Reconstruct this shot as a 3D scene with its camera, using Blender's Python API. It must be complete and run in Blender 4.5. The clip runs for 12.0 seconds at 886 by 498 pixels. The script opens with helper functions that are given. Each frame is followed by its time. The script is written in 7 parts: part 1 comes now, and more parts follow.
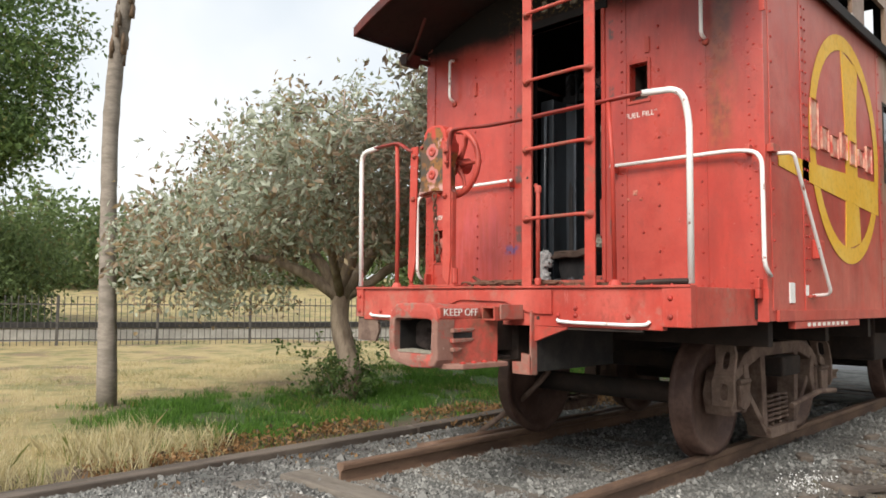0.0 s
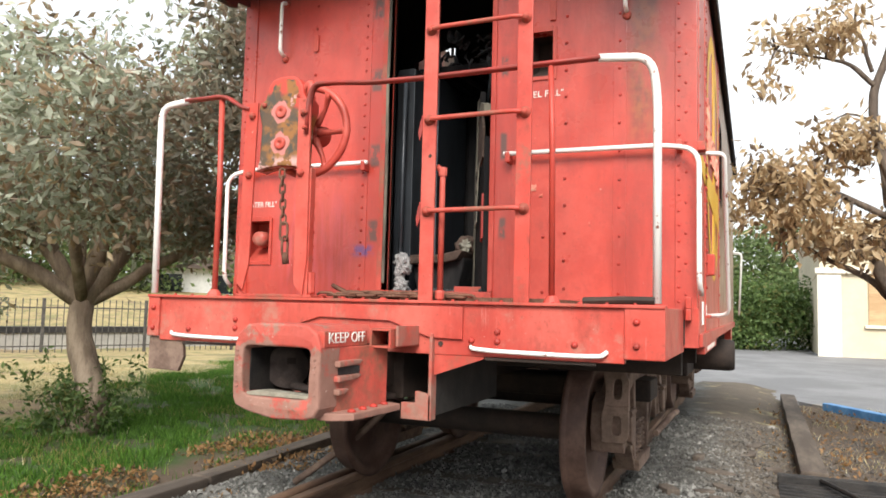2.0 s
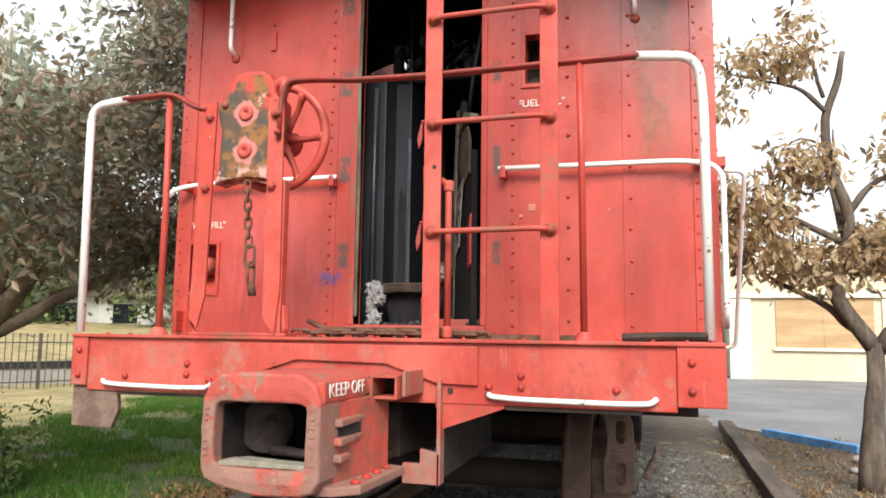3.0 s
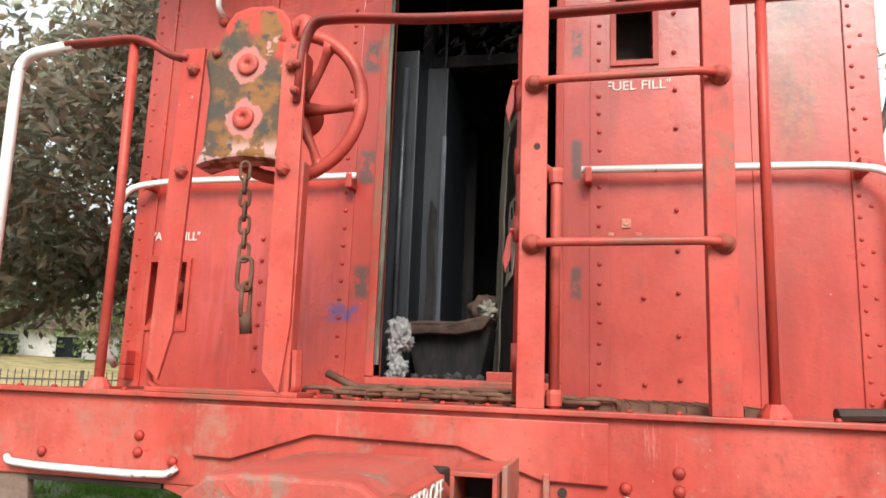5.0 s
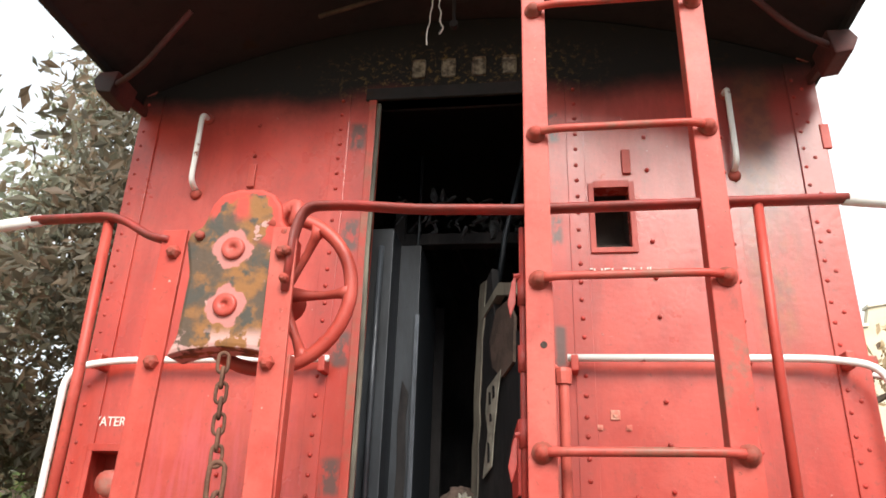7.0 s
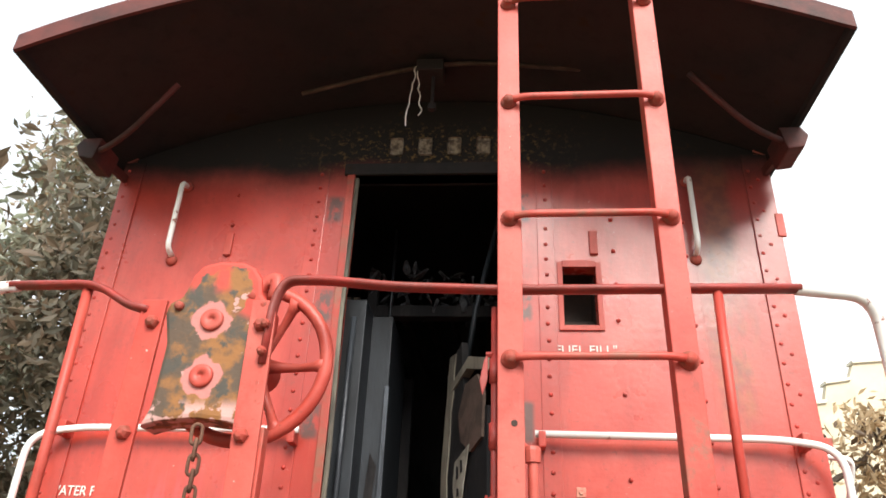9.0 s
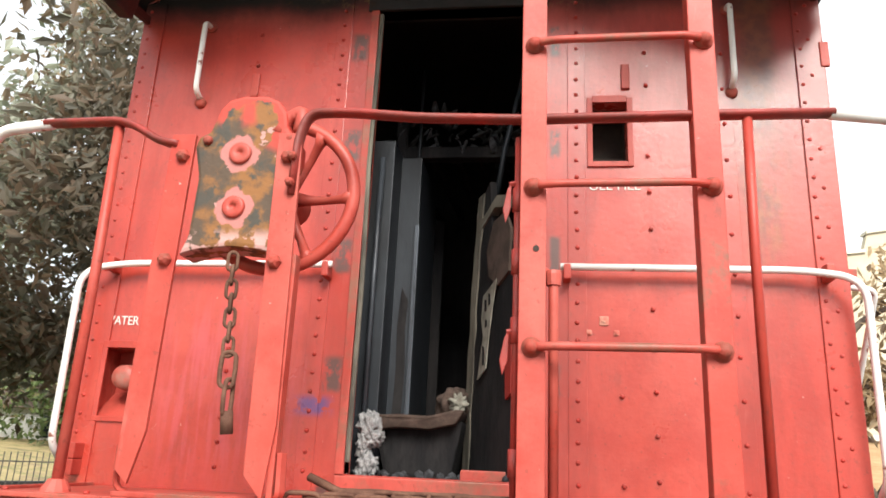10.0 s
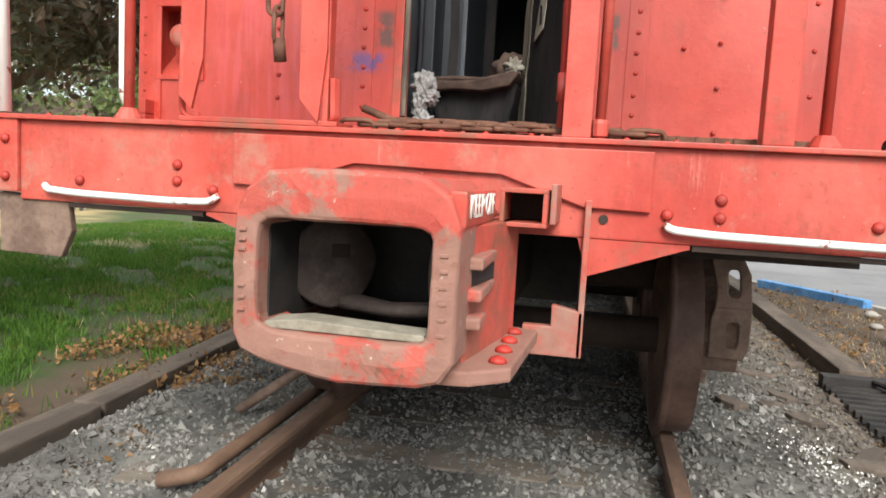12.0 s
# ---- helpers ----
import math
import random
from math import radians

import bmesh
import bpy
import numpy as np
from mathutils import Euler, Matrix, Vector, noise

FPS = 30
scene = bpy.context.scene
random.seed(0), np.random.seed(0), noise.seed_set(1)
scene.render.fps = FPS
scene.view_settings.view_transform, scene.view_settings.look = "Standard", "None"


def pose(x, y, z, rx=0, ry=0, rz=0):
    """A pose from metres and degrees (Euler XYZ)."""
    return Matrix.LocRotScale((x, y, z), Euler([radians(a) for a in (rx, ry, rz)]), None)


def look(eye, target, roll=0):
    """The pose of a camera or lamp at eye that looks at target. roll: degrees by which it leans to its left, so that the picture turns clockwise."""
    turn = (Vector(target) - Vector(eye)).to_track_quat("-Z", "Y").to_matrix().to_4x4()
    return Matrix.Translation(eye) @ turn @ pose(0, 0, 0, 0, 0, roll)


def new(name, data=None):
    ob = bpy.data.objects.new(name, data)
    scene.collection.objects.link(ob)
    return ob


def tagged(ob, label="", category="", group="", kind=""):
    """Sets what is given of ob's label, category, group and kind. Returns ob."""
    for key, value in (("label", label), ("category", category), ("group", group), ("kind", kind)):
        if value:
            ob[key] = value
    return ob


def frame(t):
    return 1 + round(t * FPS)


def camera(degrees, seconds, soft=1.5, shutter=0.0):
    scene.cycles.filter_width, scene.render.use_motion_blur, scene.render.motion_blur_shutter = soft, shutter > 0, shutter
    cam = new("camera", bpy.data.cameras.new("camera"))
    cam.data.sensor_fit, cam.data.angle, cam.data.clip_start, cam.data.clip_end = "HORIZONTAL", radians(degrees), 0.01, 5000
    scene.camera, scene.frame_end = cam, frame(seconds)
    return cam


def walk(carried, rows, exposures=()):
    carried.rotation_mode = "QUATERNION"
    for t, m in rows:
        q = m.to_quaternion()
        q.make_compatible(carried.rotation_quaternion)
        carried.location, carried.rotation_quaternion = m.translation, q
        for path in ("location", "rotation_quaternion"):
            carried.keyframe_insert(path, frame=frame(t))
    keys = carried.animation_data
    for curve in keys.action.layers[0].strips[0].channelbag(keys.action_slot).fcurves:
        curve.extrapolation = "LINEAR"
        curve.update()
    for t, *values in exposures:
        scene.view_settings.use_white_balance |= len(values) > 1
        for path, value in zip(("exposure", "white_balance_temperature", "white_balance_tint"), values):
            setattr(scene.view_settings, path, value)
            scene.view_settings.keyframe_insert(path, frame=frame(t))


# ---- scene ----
cam = camera(62.5, 12.0, soft=1.7)
METRES, EYE, TILT, LEAN, TURN = 4.076, 1.5, 0.0, 0.0, 44.5
ROWS = [
    (0.0, 0.0, 0.0, 0.0, -0.04, 3.98, -0.54),
    (0.5, -0.0499, 0.0833, 0.0033, -6.45, 1.85, -1.4),
    (1.0, -0.0906, 0.1553, 0.0076, -15.08, 0.9, 0.34),
    (1.5, -0.1202, 0.2514, 0.0145, -18.83, 4.51, -0.72),
    (2.0, -0.1592, 0.3345, 0.0159, -21.59, 4.51, -1.48),
    (2.5, -0.184, 0.4153, 0.0222, -28.41, 3.98, -0.8),
    (4.5, -0.1634, 0.7253, 0.035, -34.41, 7.49, -2.83),
    (5.0, -0.1587, 0.7606, 0.0392, -32.06, 10.0, -2.09),
    (5.5, -0.1656, 0.7892, 0.0394, -34.54, 9.85, -1.65),
    (6.0, -0.1695, 0.8058, 0.0495, -35.85, 12.7, -1.57),
    (6.5, -0.1712, 0.8075, 0.0578, -36.33, 16.43, -1.64),
    (7.0, -0.1814, 0.8026, 0.07, -37.13, 22.47, -1.67),
    (7.5, -0.1866, 0.7939, 0.0794, -39.87, 27.22, -1.31),
    (9.5, -0.1957, 0.7831, 0.0689, -39.35, 24.27, -2.51),
    (10.0, -0.1904, 0.7865, 0.0529, -37.33, 16.27, -2.57),
    (10.5, -0.1841, 0.7863, 0.033, -36.65, 9.01, -2.76),
    (11.0, -0.1788, 0.7855, 0.0156, -35.93, 1.75, -1.78),
    (11.5, -0.1776, 0.7882, 0.0022, -34.08, -3.92, -2.66),
    (12.0, -0.1773, 0.7854, -0.006, -32.54, -5.58, -3.19),
]
PATH = [(t, pose(0, 0, EYE, TILT, LEAN, TURN) @ pose(METRES * x, METRES * y, METRES * z, 90 + pitch, roll, yaw)) for t, x, y, z, yaw, pitch, roll in ROWS]
PATH += [
    (2.7, look((-1.831, 0.765, 1.603), (-2.400, 2.672, 1.804), 0.6)),
    (4.3, look((-2.513, 1.518, 1.619), (-2.850, 3.472, 1.886), 2.0)),
    (7.7, look((-2.815, 1.764, 1.830), (-2.986, 3.515, 2.783), 1.5)),
    (9.3, look((-2.839, 1.722, 1.781), (-3.011, 3.495, 2.690), 2.6)),
]
PATH.sort(key=lambda row: row[0])
walk(cam, PATH, exposures=[(0.0, 1.02), (0.5, 1.05), (1.0, 1.32), (1.5, 1.43), (2.5, 1.36), (4.5, 1.28), (5.5, 1.26), (7.5, 1.45), (9.5, 1.48), (11.0, 1.34), (12.0, 1.45)])

# ---- light: bright overcast sky with a wide, weak sun ----
world = bpy.data.worlds.new("overcast_sky")
scene.world = world
world.use_nodes = True
wn = world.node_tree
wn.nodes.clear()
sky = wn.nodes.new("ShaderNodeTexSky")
sky.sky_type, sky.sun_disc = "NISHITA", False
sky.sun_elevation, sky.sun_rotation = radians(39), radians(197)
sky_dim = wn.nodes.new("ShaderNodeVectorMath")
sky_dim.operation = "SCALE"
sky_dim.inputs["Scale"].default_value = 0.10
cloud = wn.nodes.new("ShaderNodeTexNoise")
cloud.inputs["Scale"].default_value, cloud.inputs["Detail"].default_value = 1.6, 5.0
cloud_ramp = wn.nodes.new("ShaderNodeValToRGB")
cloud_ramp.color_ramp.elements[0].position, cloud_ramp.color_ramp.elements[0].color = 0.34, (0.60, 0.68, 0.75, 1)
cloud_ramp.color_ramp.elements[1].position, cloud_ramp.color_ramp.elements[1].color = 0.62, (0.98, 0.98, 0.96, 1)
sky_mix = wn.nodes.new("ShaderNodeMix")
sky_mix.data_type = "RGBA"
sky_mix.inputs["Factor"].default_value = 0.82
sky_back = wn.nodes.new("ShaderNodeBackground")
sky_out = wn.nodes.new("ShaderNodeOutputWorld")
wn.links.new(sky.outputs["Color"], sky_dim.inputs[0])
wn.links.new(cloud.outputs["Fac"], cloud_ramp.inputs["Fac"])
wn.links.new(sky_dim.outputs["Vector"], sky_mix.inputs["A"])
wn.links.new(cloud_ramp.outputs["Color"], sky_mix.inputs["B"])
wn.links.new(sky_mix.outputs["Result"], sky_back.inputs["Color"])
wn.links.new(sky_back.outputs["Background"], sky_out.inputs["Surface"])
sky_back.inputs["Strength"].default_value = 0.64
sun = new("sun", bpy.data.lights.new("sun", "SUN"))
sun.data.energy, sun.data.angle, sun.data.color = 2.3, radians(28), (1.0, 0.95, 0.88)
sun.matrix_world = look((3.4, -11.3, 9.6), (0, 0, 0))

# ---- materials ----
class Graph:
    """A node material under construction; pos is the place in metres."""

    def __init__(self, name, rough=0.6, metal=0.0):
        self.mat = bpy.data.materials.new(name)
        self.mat.use_nodes = True
        self.nt = self.mat.node_tree
        self.bsdf = self.nt.nodes["Principled BSDF"]
        self.bsdf.inputs["Roughness"].default_value = rough
        self.bsdf.inputs["Metallic"].default_value = metal
        self.geo = self.nt.nodes.new("ShaderNodeNewGeometry")
        self.pos = self.geo.outputs["Position"]
        split = self.nt.nodes.new("ShaderNodeSeparateXYZ")
        self.link(self.pos, split.inputs[0])
        self.x, self.y, self.z = split.outputs

    def link(self, a, b):
        self.nt.links.new(a, b)

    def put(self, value, socket):
        if isinstance(value, bpy.types.NodeSocket):
            self.link(value, socket)
        elif isinstance(value, (tuple, list)):
            socket.default_value = (*value, 1) if len(value) == 3 and socket.type == "RGBA" else value
        else:
            socket.default_value = value

    def noise(self, scale, detail=4.0, rough=0.6, stretch=(1, 1, 1)):
        m = self.nt.nodes.new("ShaderNodeVectorMath")
        m.operation = "MULTIPLY"
        self.link(self.pos, m.inputs[0])
        m.inputs[1].default_value = stretch
        n = self.nt.nodes.new("ShaderNodeTexNoise")
        self.link(m.outputs[0], n.inputs["Vector"])
        n.inputs["Scale"].default_value, n.inputs["Detail"].default_value, n.inputs["Roughness"].default_value = scale, detail, rough
        return n.outputs["Fac"]

    def cells(self, scale, feature="F1"):
        n = self.nt.nodes.new("ShaderNodeTexVoronoi")
        n.feature = feature
        n.inputs["Scale"].default_value = scale
        self.link(self.pos, n.inputs["Vector"])
        return n

    def math(self, op, a, b=0.0, clamp=False):
        n = self.nt.nodes.new("ShaderNodeMath")
        n.operation, n.use_clamp = op, clamp
        self.put(a, n.inputs[0])
        self.put(b, n.inputs[1])
        return n.outputs[0]

    def step(self, value, lo, hi):
        n = self.nt.nodes.new("ShaderNodeMapRange")
        n.interpolation_type = "SMOOTHSTEP"
        self.put(value, n.inputs["Value"])
        n.inputs["From Min"].default_value, n.inputs["From Max"].default_value = lo, hi
        return n.outputs["Result"]

    def near(self, value, centre, width):
        """1 at the centre, falling to 0 at that width from it."""
        d = self.math("ABSOLUTE", self.math("SUBTRACT", value, centre))
        return self.math("SUBTRACT", 1.0, self.step(d, width * 0.3, width))

    def mix(self, fac, a, b):
        n = self.nt.nodes.new("ShaderNodeMix")
        n.data_type = "RGBA"
        self.put(fac, n.inputs["Factor"])
        self.put(a, n.inputs["A"])
        self.put(b, n.inputs["B"])
        return n.outputs["Result"]

    def bump(self, height, strength=0.3, distance=0.01):
        n = self.nt.nodes.new("ShaderNodeBump")
        n.inputs["Strength"].default_value, n.inputs["Distance"].default_value = strength, distance
        self.put(height, n.inputs["Height"])
        self.link(n.outputs["Normal"], self.bsdf.inputs["Normal"])

    def done(self, colour, rough=None):
        self.put(colour, self.bsdf.inputs["Base Color"])
        if rough is not None:
            self.put(rough, self.bsdf.inputs["Roughness"])
        return self.mat


RED, RED_PALE, RED_DEEP = (0.470, 0.053, 0.035), (0.485, 0.094, 0.070), (0.265, 0.030, 0.021)
RUST, GRIME = (0.115, 0.042, 0.020), (0.060, 0.030, 0.022)


def red_coat(g, dirt=0.5, fade_sheen=1.0):
    """Faded red paint with patches, runs and small chips to rust, and sheen painted in."""
    c = g.mix(g.math("MULTIPLY", g.step(g.noise(1.5, 6, 0.65), 0.40, 0.66), min(fade_sheen, 1.0)), RED, RED_PALE)
    c = g.mix(g.math("MULTIPLY", g.step(g.noise(2.6, 7, 0.7, (1, 1, 0.22)), 0.44, 0.68), 0.75), c, RED_DEEP)
    c = g.mix(g.math("MULTIPLY", g.step(g.noise(6.0, 9, 0.8, (1.3, 1.3, 0.8)), 0.48, 0.72), dirt), c, (0.19, 0.040, 0.027))
    c = g.mix(g.math("MULTIPLY", g.step(g.noise(17.0, 6, 0.7, (2.2, 2.2, 0.25)), 0.60, 0.74), 0.35 * fade_sheen), c, (0.55, 0.20, 0.16))
    # broad pale pink areas put the sky sheen of the paint into its colour
    c = g.mix(g.math("MULTIPLY", g.step(g.noise(0.9, 5, 0.6), 0.46, 0.66), 0.32 * fade_sheen), c, (0.54, 0.14, 0.105))
    c = g.mix(g.math("MULTIPLY", g.step(g.noise(4.2, 7, 0.7), 0.46, 0.64), 0.45), c, (0.35, 0.030, 0.021))
    c = g.mix(g.math("MULTIPLY", g.step(g.noise(52.0, 5, 0.65), 0.60, 0.66), 0.5), c, (0.20, 0.045, 0.032))
    c = g.mix(g.step(g.noise(30.0, 7, 0.72), 0.665, 0.70), c, RUST)
    c = g.mix(g.step(g.noise(47.0, 4, 0.6), 0.728, 0.742), c, (0.55, 0.33, 0.28))
    return c


def red_paint(name, dirt=0.5, worn=0.0, bare=(0.17, 0.055, 0.035), dust=(0.27, 0.12, 0.08), fade_sheen=1.0):
    g = Graph(name)
    c = red_coat(g, dirt, fade_sheen)
    if worn:
        c = g.mix(g.step(g.noise(4.5, 8, 0.75), 0.62 - 0.22 * worn, 0.74 - 0.12 * worn), c, g.mix(g.noise(20, 5), bare, dust))
    g.bump(g.noise(45.0, 6), 0.25, 0.004)
    g.bsdf.inputs["Specular IOR Level"].default_value = 0.38
    return g.done(c, g.math("ADD", g.math("MULTIPLY", g.noise(6.0, 4), 0.34), 0.32))


def end_wall_paint():
    g = Graph("sooted_red_paint")
    c = red_coat(g, 0.45, 0.45)
    wob = g.math("MULTIPLY", g.math("SUBTRACT", g.noise(2.2, 6), 0.5), 0.45)
    # rusty burnt run below the corner of the roof
    run = g.math("MULTIPLY", g.near(g.math("ADD", g.x, g.math("MULTIPLY", wob, 0.5)), -1.955, 0.12), g.math("MULTIPLY", g.step(g.z, 2.25, 2.75), g.step(g.noise(3.5, 6, 0.7, (1, 1, 0.4)), 0.30, 0.50)))
    c = g.mix(g.math("MULTIPLY", run, 0.92), c, g.mix(g.step(g.noise(16, 6), 0.4, 0.6), (0.15, 0.052, 0.030), (0.27, 0.095, 0.038)))
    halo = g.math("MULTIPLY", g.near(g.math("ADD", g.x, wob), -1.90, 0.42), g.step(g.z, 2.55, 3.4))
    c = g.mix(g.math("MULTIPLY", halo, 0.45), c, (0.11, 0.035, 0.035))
    # scorched spots beside the doorway
    spots = g.math("MAXIMUM", g.near(g.x, -3.59, 0.055), g.near(g.x, -2.745, 0.03))
    spots = g.math("MULTIPLY", spots, g.step(g.math("ADD", g.math("SINE", g.math("MULTIPLY", g.z, 13.2)), g.math("MULTIPLY", wob, 2.0)), 0.45, 0.75))
    c = g.mix(g.math("MULTIPLY", g.math("MULTIPLY", spots, g.step(g.noise(19, 6, 0.7, (1, 1, 0.6)), 0.40, 0.50)), 0.9), c, (0.075, 0.050, 0.042))
    blue = g.math("MULTIPLY", g.math("MULTIPLY", g.near(g.x, -3.66, 0.10), g.near(g.z, 1.90, 0.05)), g.step(g.noise(24, 3), 0.42, 0.5))
    c = g.mix(g.math("MULTIPLY", blue, 0.8), c, (0.06, 0.06, 0.20))
    # magenta sheen on the lower left of the wall, painted as streaks
    pink_sheen = g.math("MULTIPLY", g.math("MULTIPLY", g.near(g.x, -4.0, 0.42), g.near(g.z, 1.95, 0.45)), g.step(g.noise(10, 6, 0.6, (3, 3, 0.3)), 0.42, 0.62))
    c = g.mix(g.math("MULTIPLY", pink_sheen, 0.5), c, (0.55, 0.10, 0.12))
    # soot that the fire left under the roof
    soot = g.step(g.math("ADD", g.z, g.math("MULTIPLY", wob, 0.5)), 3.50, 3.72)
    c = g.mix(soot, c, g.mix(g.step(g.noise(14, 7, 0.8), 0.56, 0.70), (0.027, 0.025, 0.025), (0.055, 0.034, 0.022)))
    flakes = g.math("MULTIPLY", g.math("MULTIPLY", g.near(g.x, -3.15, 0.75), g.near(g.z, 3.76, 0.19)), g.step(g.noise(34, 7, 0.75), 0.53, 0.60))
    c = g.mix(g.math("MULTIPLY", flakes, 0.8), c, (0.19, 0.125, 0.050))
    # thin sheet that is slightly buckled between its seams
    g.bump(g.math("ADD", g.math("MULTIPLY", g.noise(40.0, 7), 0.3), g.math("MULTIPLY", g.noise(2.4, 2, 0.5, (1, 1, 0.6)), 3.0)), 0.6, 0.005)
    g.put(g.math("MULTIPLY", g.math("SUBTRACT", 1.0, soot), 0.6), g.bsdf.inputs["Specular IOR Level"])
    return g.done(c, g.math("ADD", g.math("ADD", g.math("MULTIPLY", g.noise(2.5, 5), 0.40), 0.12), g.math("MULTIPLY", soot, 0.5)))


def side_wall_paint():
    g = Graph("burnt_red_side_paint")
    c = red_coat(g, 0.5)
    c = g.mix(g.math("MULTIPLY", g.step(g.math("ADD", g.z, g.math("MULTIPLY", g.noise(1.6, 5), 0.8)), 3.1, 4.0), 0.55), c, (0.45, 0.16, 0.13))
    wob = g.math("MULTIPLY", g.math("SUBTRACT", g.noise(1.1, 6), 0.5), 1.0)
    burnt = g.step(g.math("ADD", g.y, wob), 7.0, 7.35)
    low = g.math("SUBTRACT", 1.0, g.math("MULTIPLY", g.math("SUBTRACT", 1.0, g.step(g.z, 1.5, 1.75)), 0.75))
    brown = g.mix(g.step(g.noise(2.4, 8, 0.7, (1, 1, 0.5)), 0.38, 0.66), (0.17, 0.095, 0.055), (0.33, 0.235, 0.165))
    brown = g.mix(g.step(g.noise(3.3, 5), 0.64, 0.72), brown, (0.50, 0.46, 0.42))
    c = g.mix(g.math("MULTIPLY", burnt, low), c, brown)
    g.bump(g.noise(35.0, 7), 0.3, 0.004)
    return g.done(c, g.math("ADD", g.math("MULTIPLY", g.noise(5.0, 4), 0.35), 0.30))


def two_tone(name, a, b, scale, rough=0.8, metal=0.0, lo=0.38, hi=0.64, bump=0.4, spot=None, fine=None, stretch=(1, 1, 1)):
    g = Graph(name, rough, metal)
    c = g.mix(g.step(g.noise(scale, 7, 0.65, stretch), lo, hi), a, b)
    f = g.noise(fine or scale * 9, 6, 0.7, stretch)
    c = g.mix(g.math("MULTIPLY", g.step(f, 0.45, 0.75), 0.5), c, tuple(v * 0.55 for v in a))
    if spot:
        c = g.mix(g.step(g.noise(scale * 4, 5), 0.62, 0.70), c, spot)
    g.bump(f, bump, 0.006)
    return g.done(c)


def leaf_paint(name, low, high, dry, share, scorched=False):
    g = Graph(name, 0.55)
    rnd = g.geo.outputs["Random Per Island"]
    c = g.mix(rnd, low, high)
    scat = g.math("FRACT", g.math("MULTIPLY", rnd, 17.31))
    c = g.mix(g.step(g.math("ADD", scat, g.math("SUBTRACT", g.noise(0.9, 3), 0.5)), 1.0 - share, 1.02 - share), c, dry)
    if scorched:
        # the side towards the burnt car is scorched dark
        burn = g.step(g.math("ADD", g.math("ADD", g.x, g.math("MULTIPLY", g.math("SUBTRACT", g.y, 5.8), 0.5)), g.math("MULTIPLY", g.noise(1.1, 4), 1.6)), -5.9, -5.0)
        c = g.mix(g.math("MULTIPLY", burn, 0.85), c, g.mix(scat, (0.055, 0.045, 0.030), (0.20, 0.14, 0.09)))
    tr = g.nt.nodes.new("ShaderNodeBsdfTranslucent")
    g.link(c, tr.inputs["Color"])
    mx = g.nt.nodes.new("ShaderNodeMixShader")
    mx.inputs[0].default_value = 0.46
    out = g.nt.nodes["Material Output"]
    g.done(c)
    g.link(g.bsdf.outputs[0], mx.inputs[1])
    g.link(tr.outputs[0], mx.inputs[2])
    g.link(mx.outputs[0], out.inputs["Surface"])
    return g.mat


def ground_paint():
    g = Graph("earth_and_grass", 0.95)
    n = g.noise(0.55, 6)
    dry = g.mix(g.noise(3.0, 7, 0.75), (0.28, 0.20, 0.085), (0.50, 0.40, 0.20))
    dry = g.mix(g.step(g.noise(0.9, 6), 0.50, 0.66), dry, (0.24, 0.17, 0.10))
    green = g.mix(g.noise(7.0, 7, 0.75), (0.022, 0.050, 0.010), (0.070, 0.12, 0.024))
    # the lawn stays green in a strip along the track, where the tree shades it
    d = g.math("ADD", g.math("ABSOLUTE", g.math("ADD", g.x, 6.7)), g.math("MULTIPLY", g.math("SUBTRACT", n, 0.5), 3.2))
    d = g.math("SUBTRACT", d, g.math("MAXIMUM", g.math("MULTIPLY", g.math("SUBTRACT", g.y, 6.5), 0.5), 0.0))
    lush = g.math("MULTIPLY", g.math("SUBTRACT", 1.0, g.step(d, 1.3, 2.6)), g.step(g.math("ADD", g.y, g.math("MULTIPLY", n, 2.5)), 3.2, 4.9))
    dry = g.mix(g.math("MULTIPLY", g.step(g.noise(1.4, 7, 0.7), 0.44, 0.62), 0.7), dry, (0.15, 0.16, 0.055))
    green = g.mix(g.math("MULTIPLY", g.step(g.noise(2.1, 6, 0.7), 0.45, 0.58), 0.8), green, (0.085, 0.072, 0.038))
    c = g.mix(lush, dry, green)
    soil = g.mix(g.noise(5.0, 8, 0.75), (0.055, 0.038, 0.026), (0.17, 0.12, 0.08))
    soil = g.mix(g.step(g.noise(2.2, 6), 0.60, 0.72), soil, (0.26, 0.21, 0.12))
    c = g.mix(g.step(g.math("ADD", g.x, g.math("MULTIPLY", g.noise(1.8, 5), 0.9)), -5.5, -5.1), c, soil)
    g.bump(g.noise(30.0, 7, 0.75), 0.8, 0.03)
    return g.done(c)


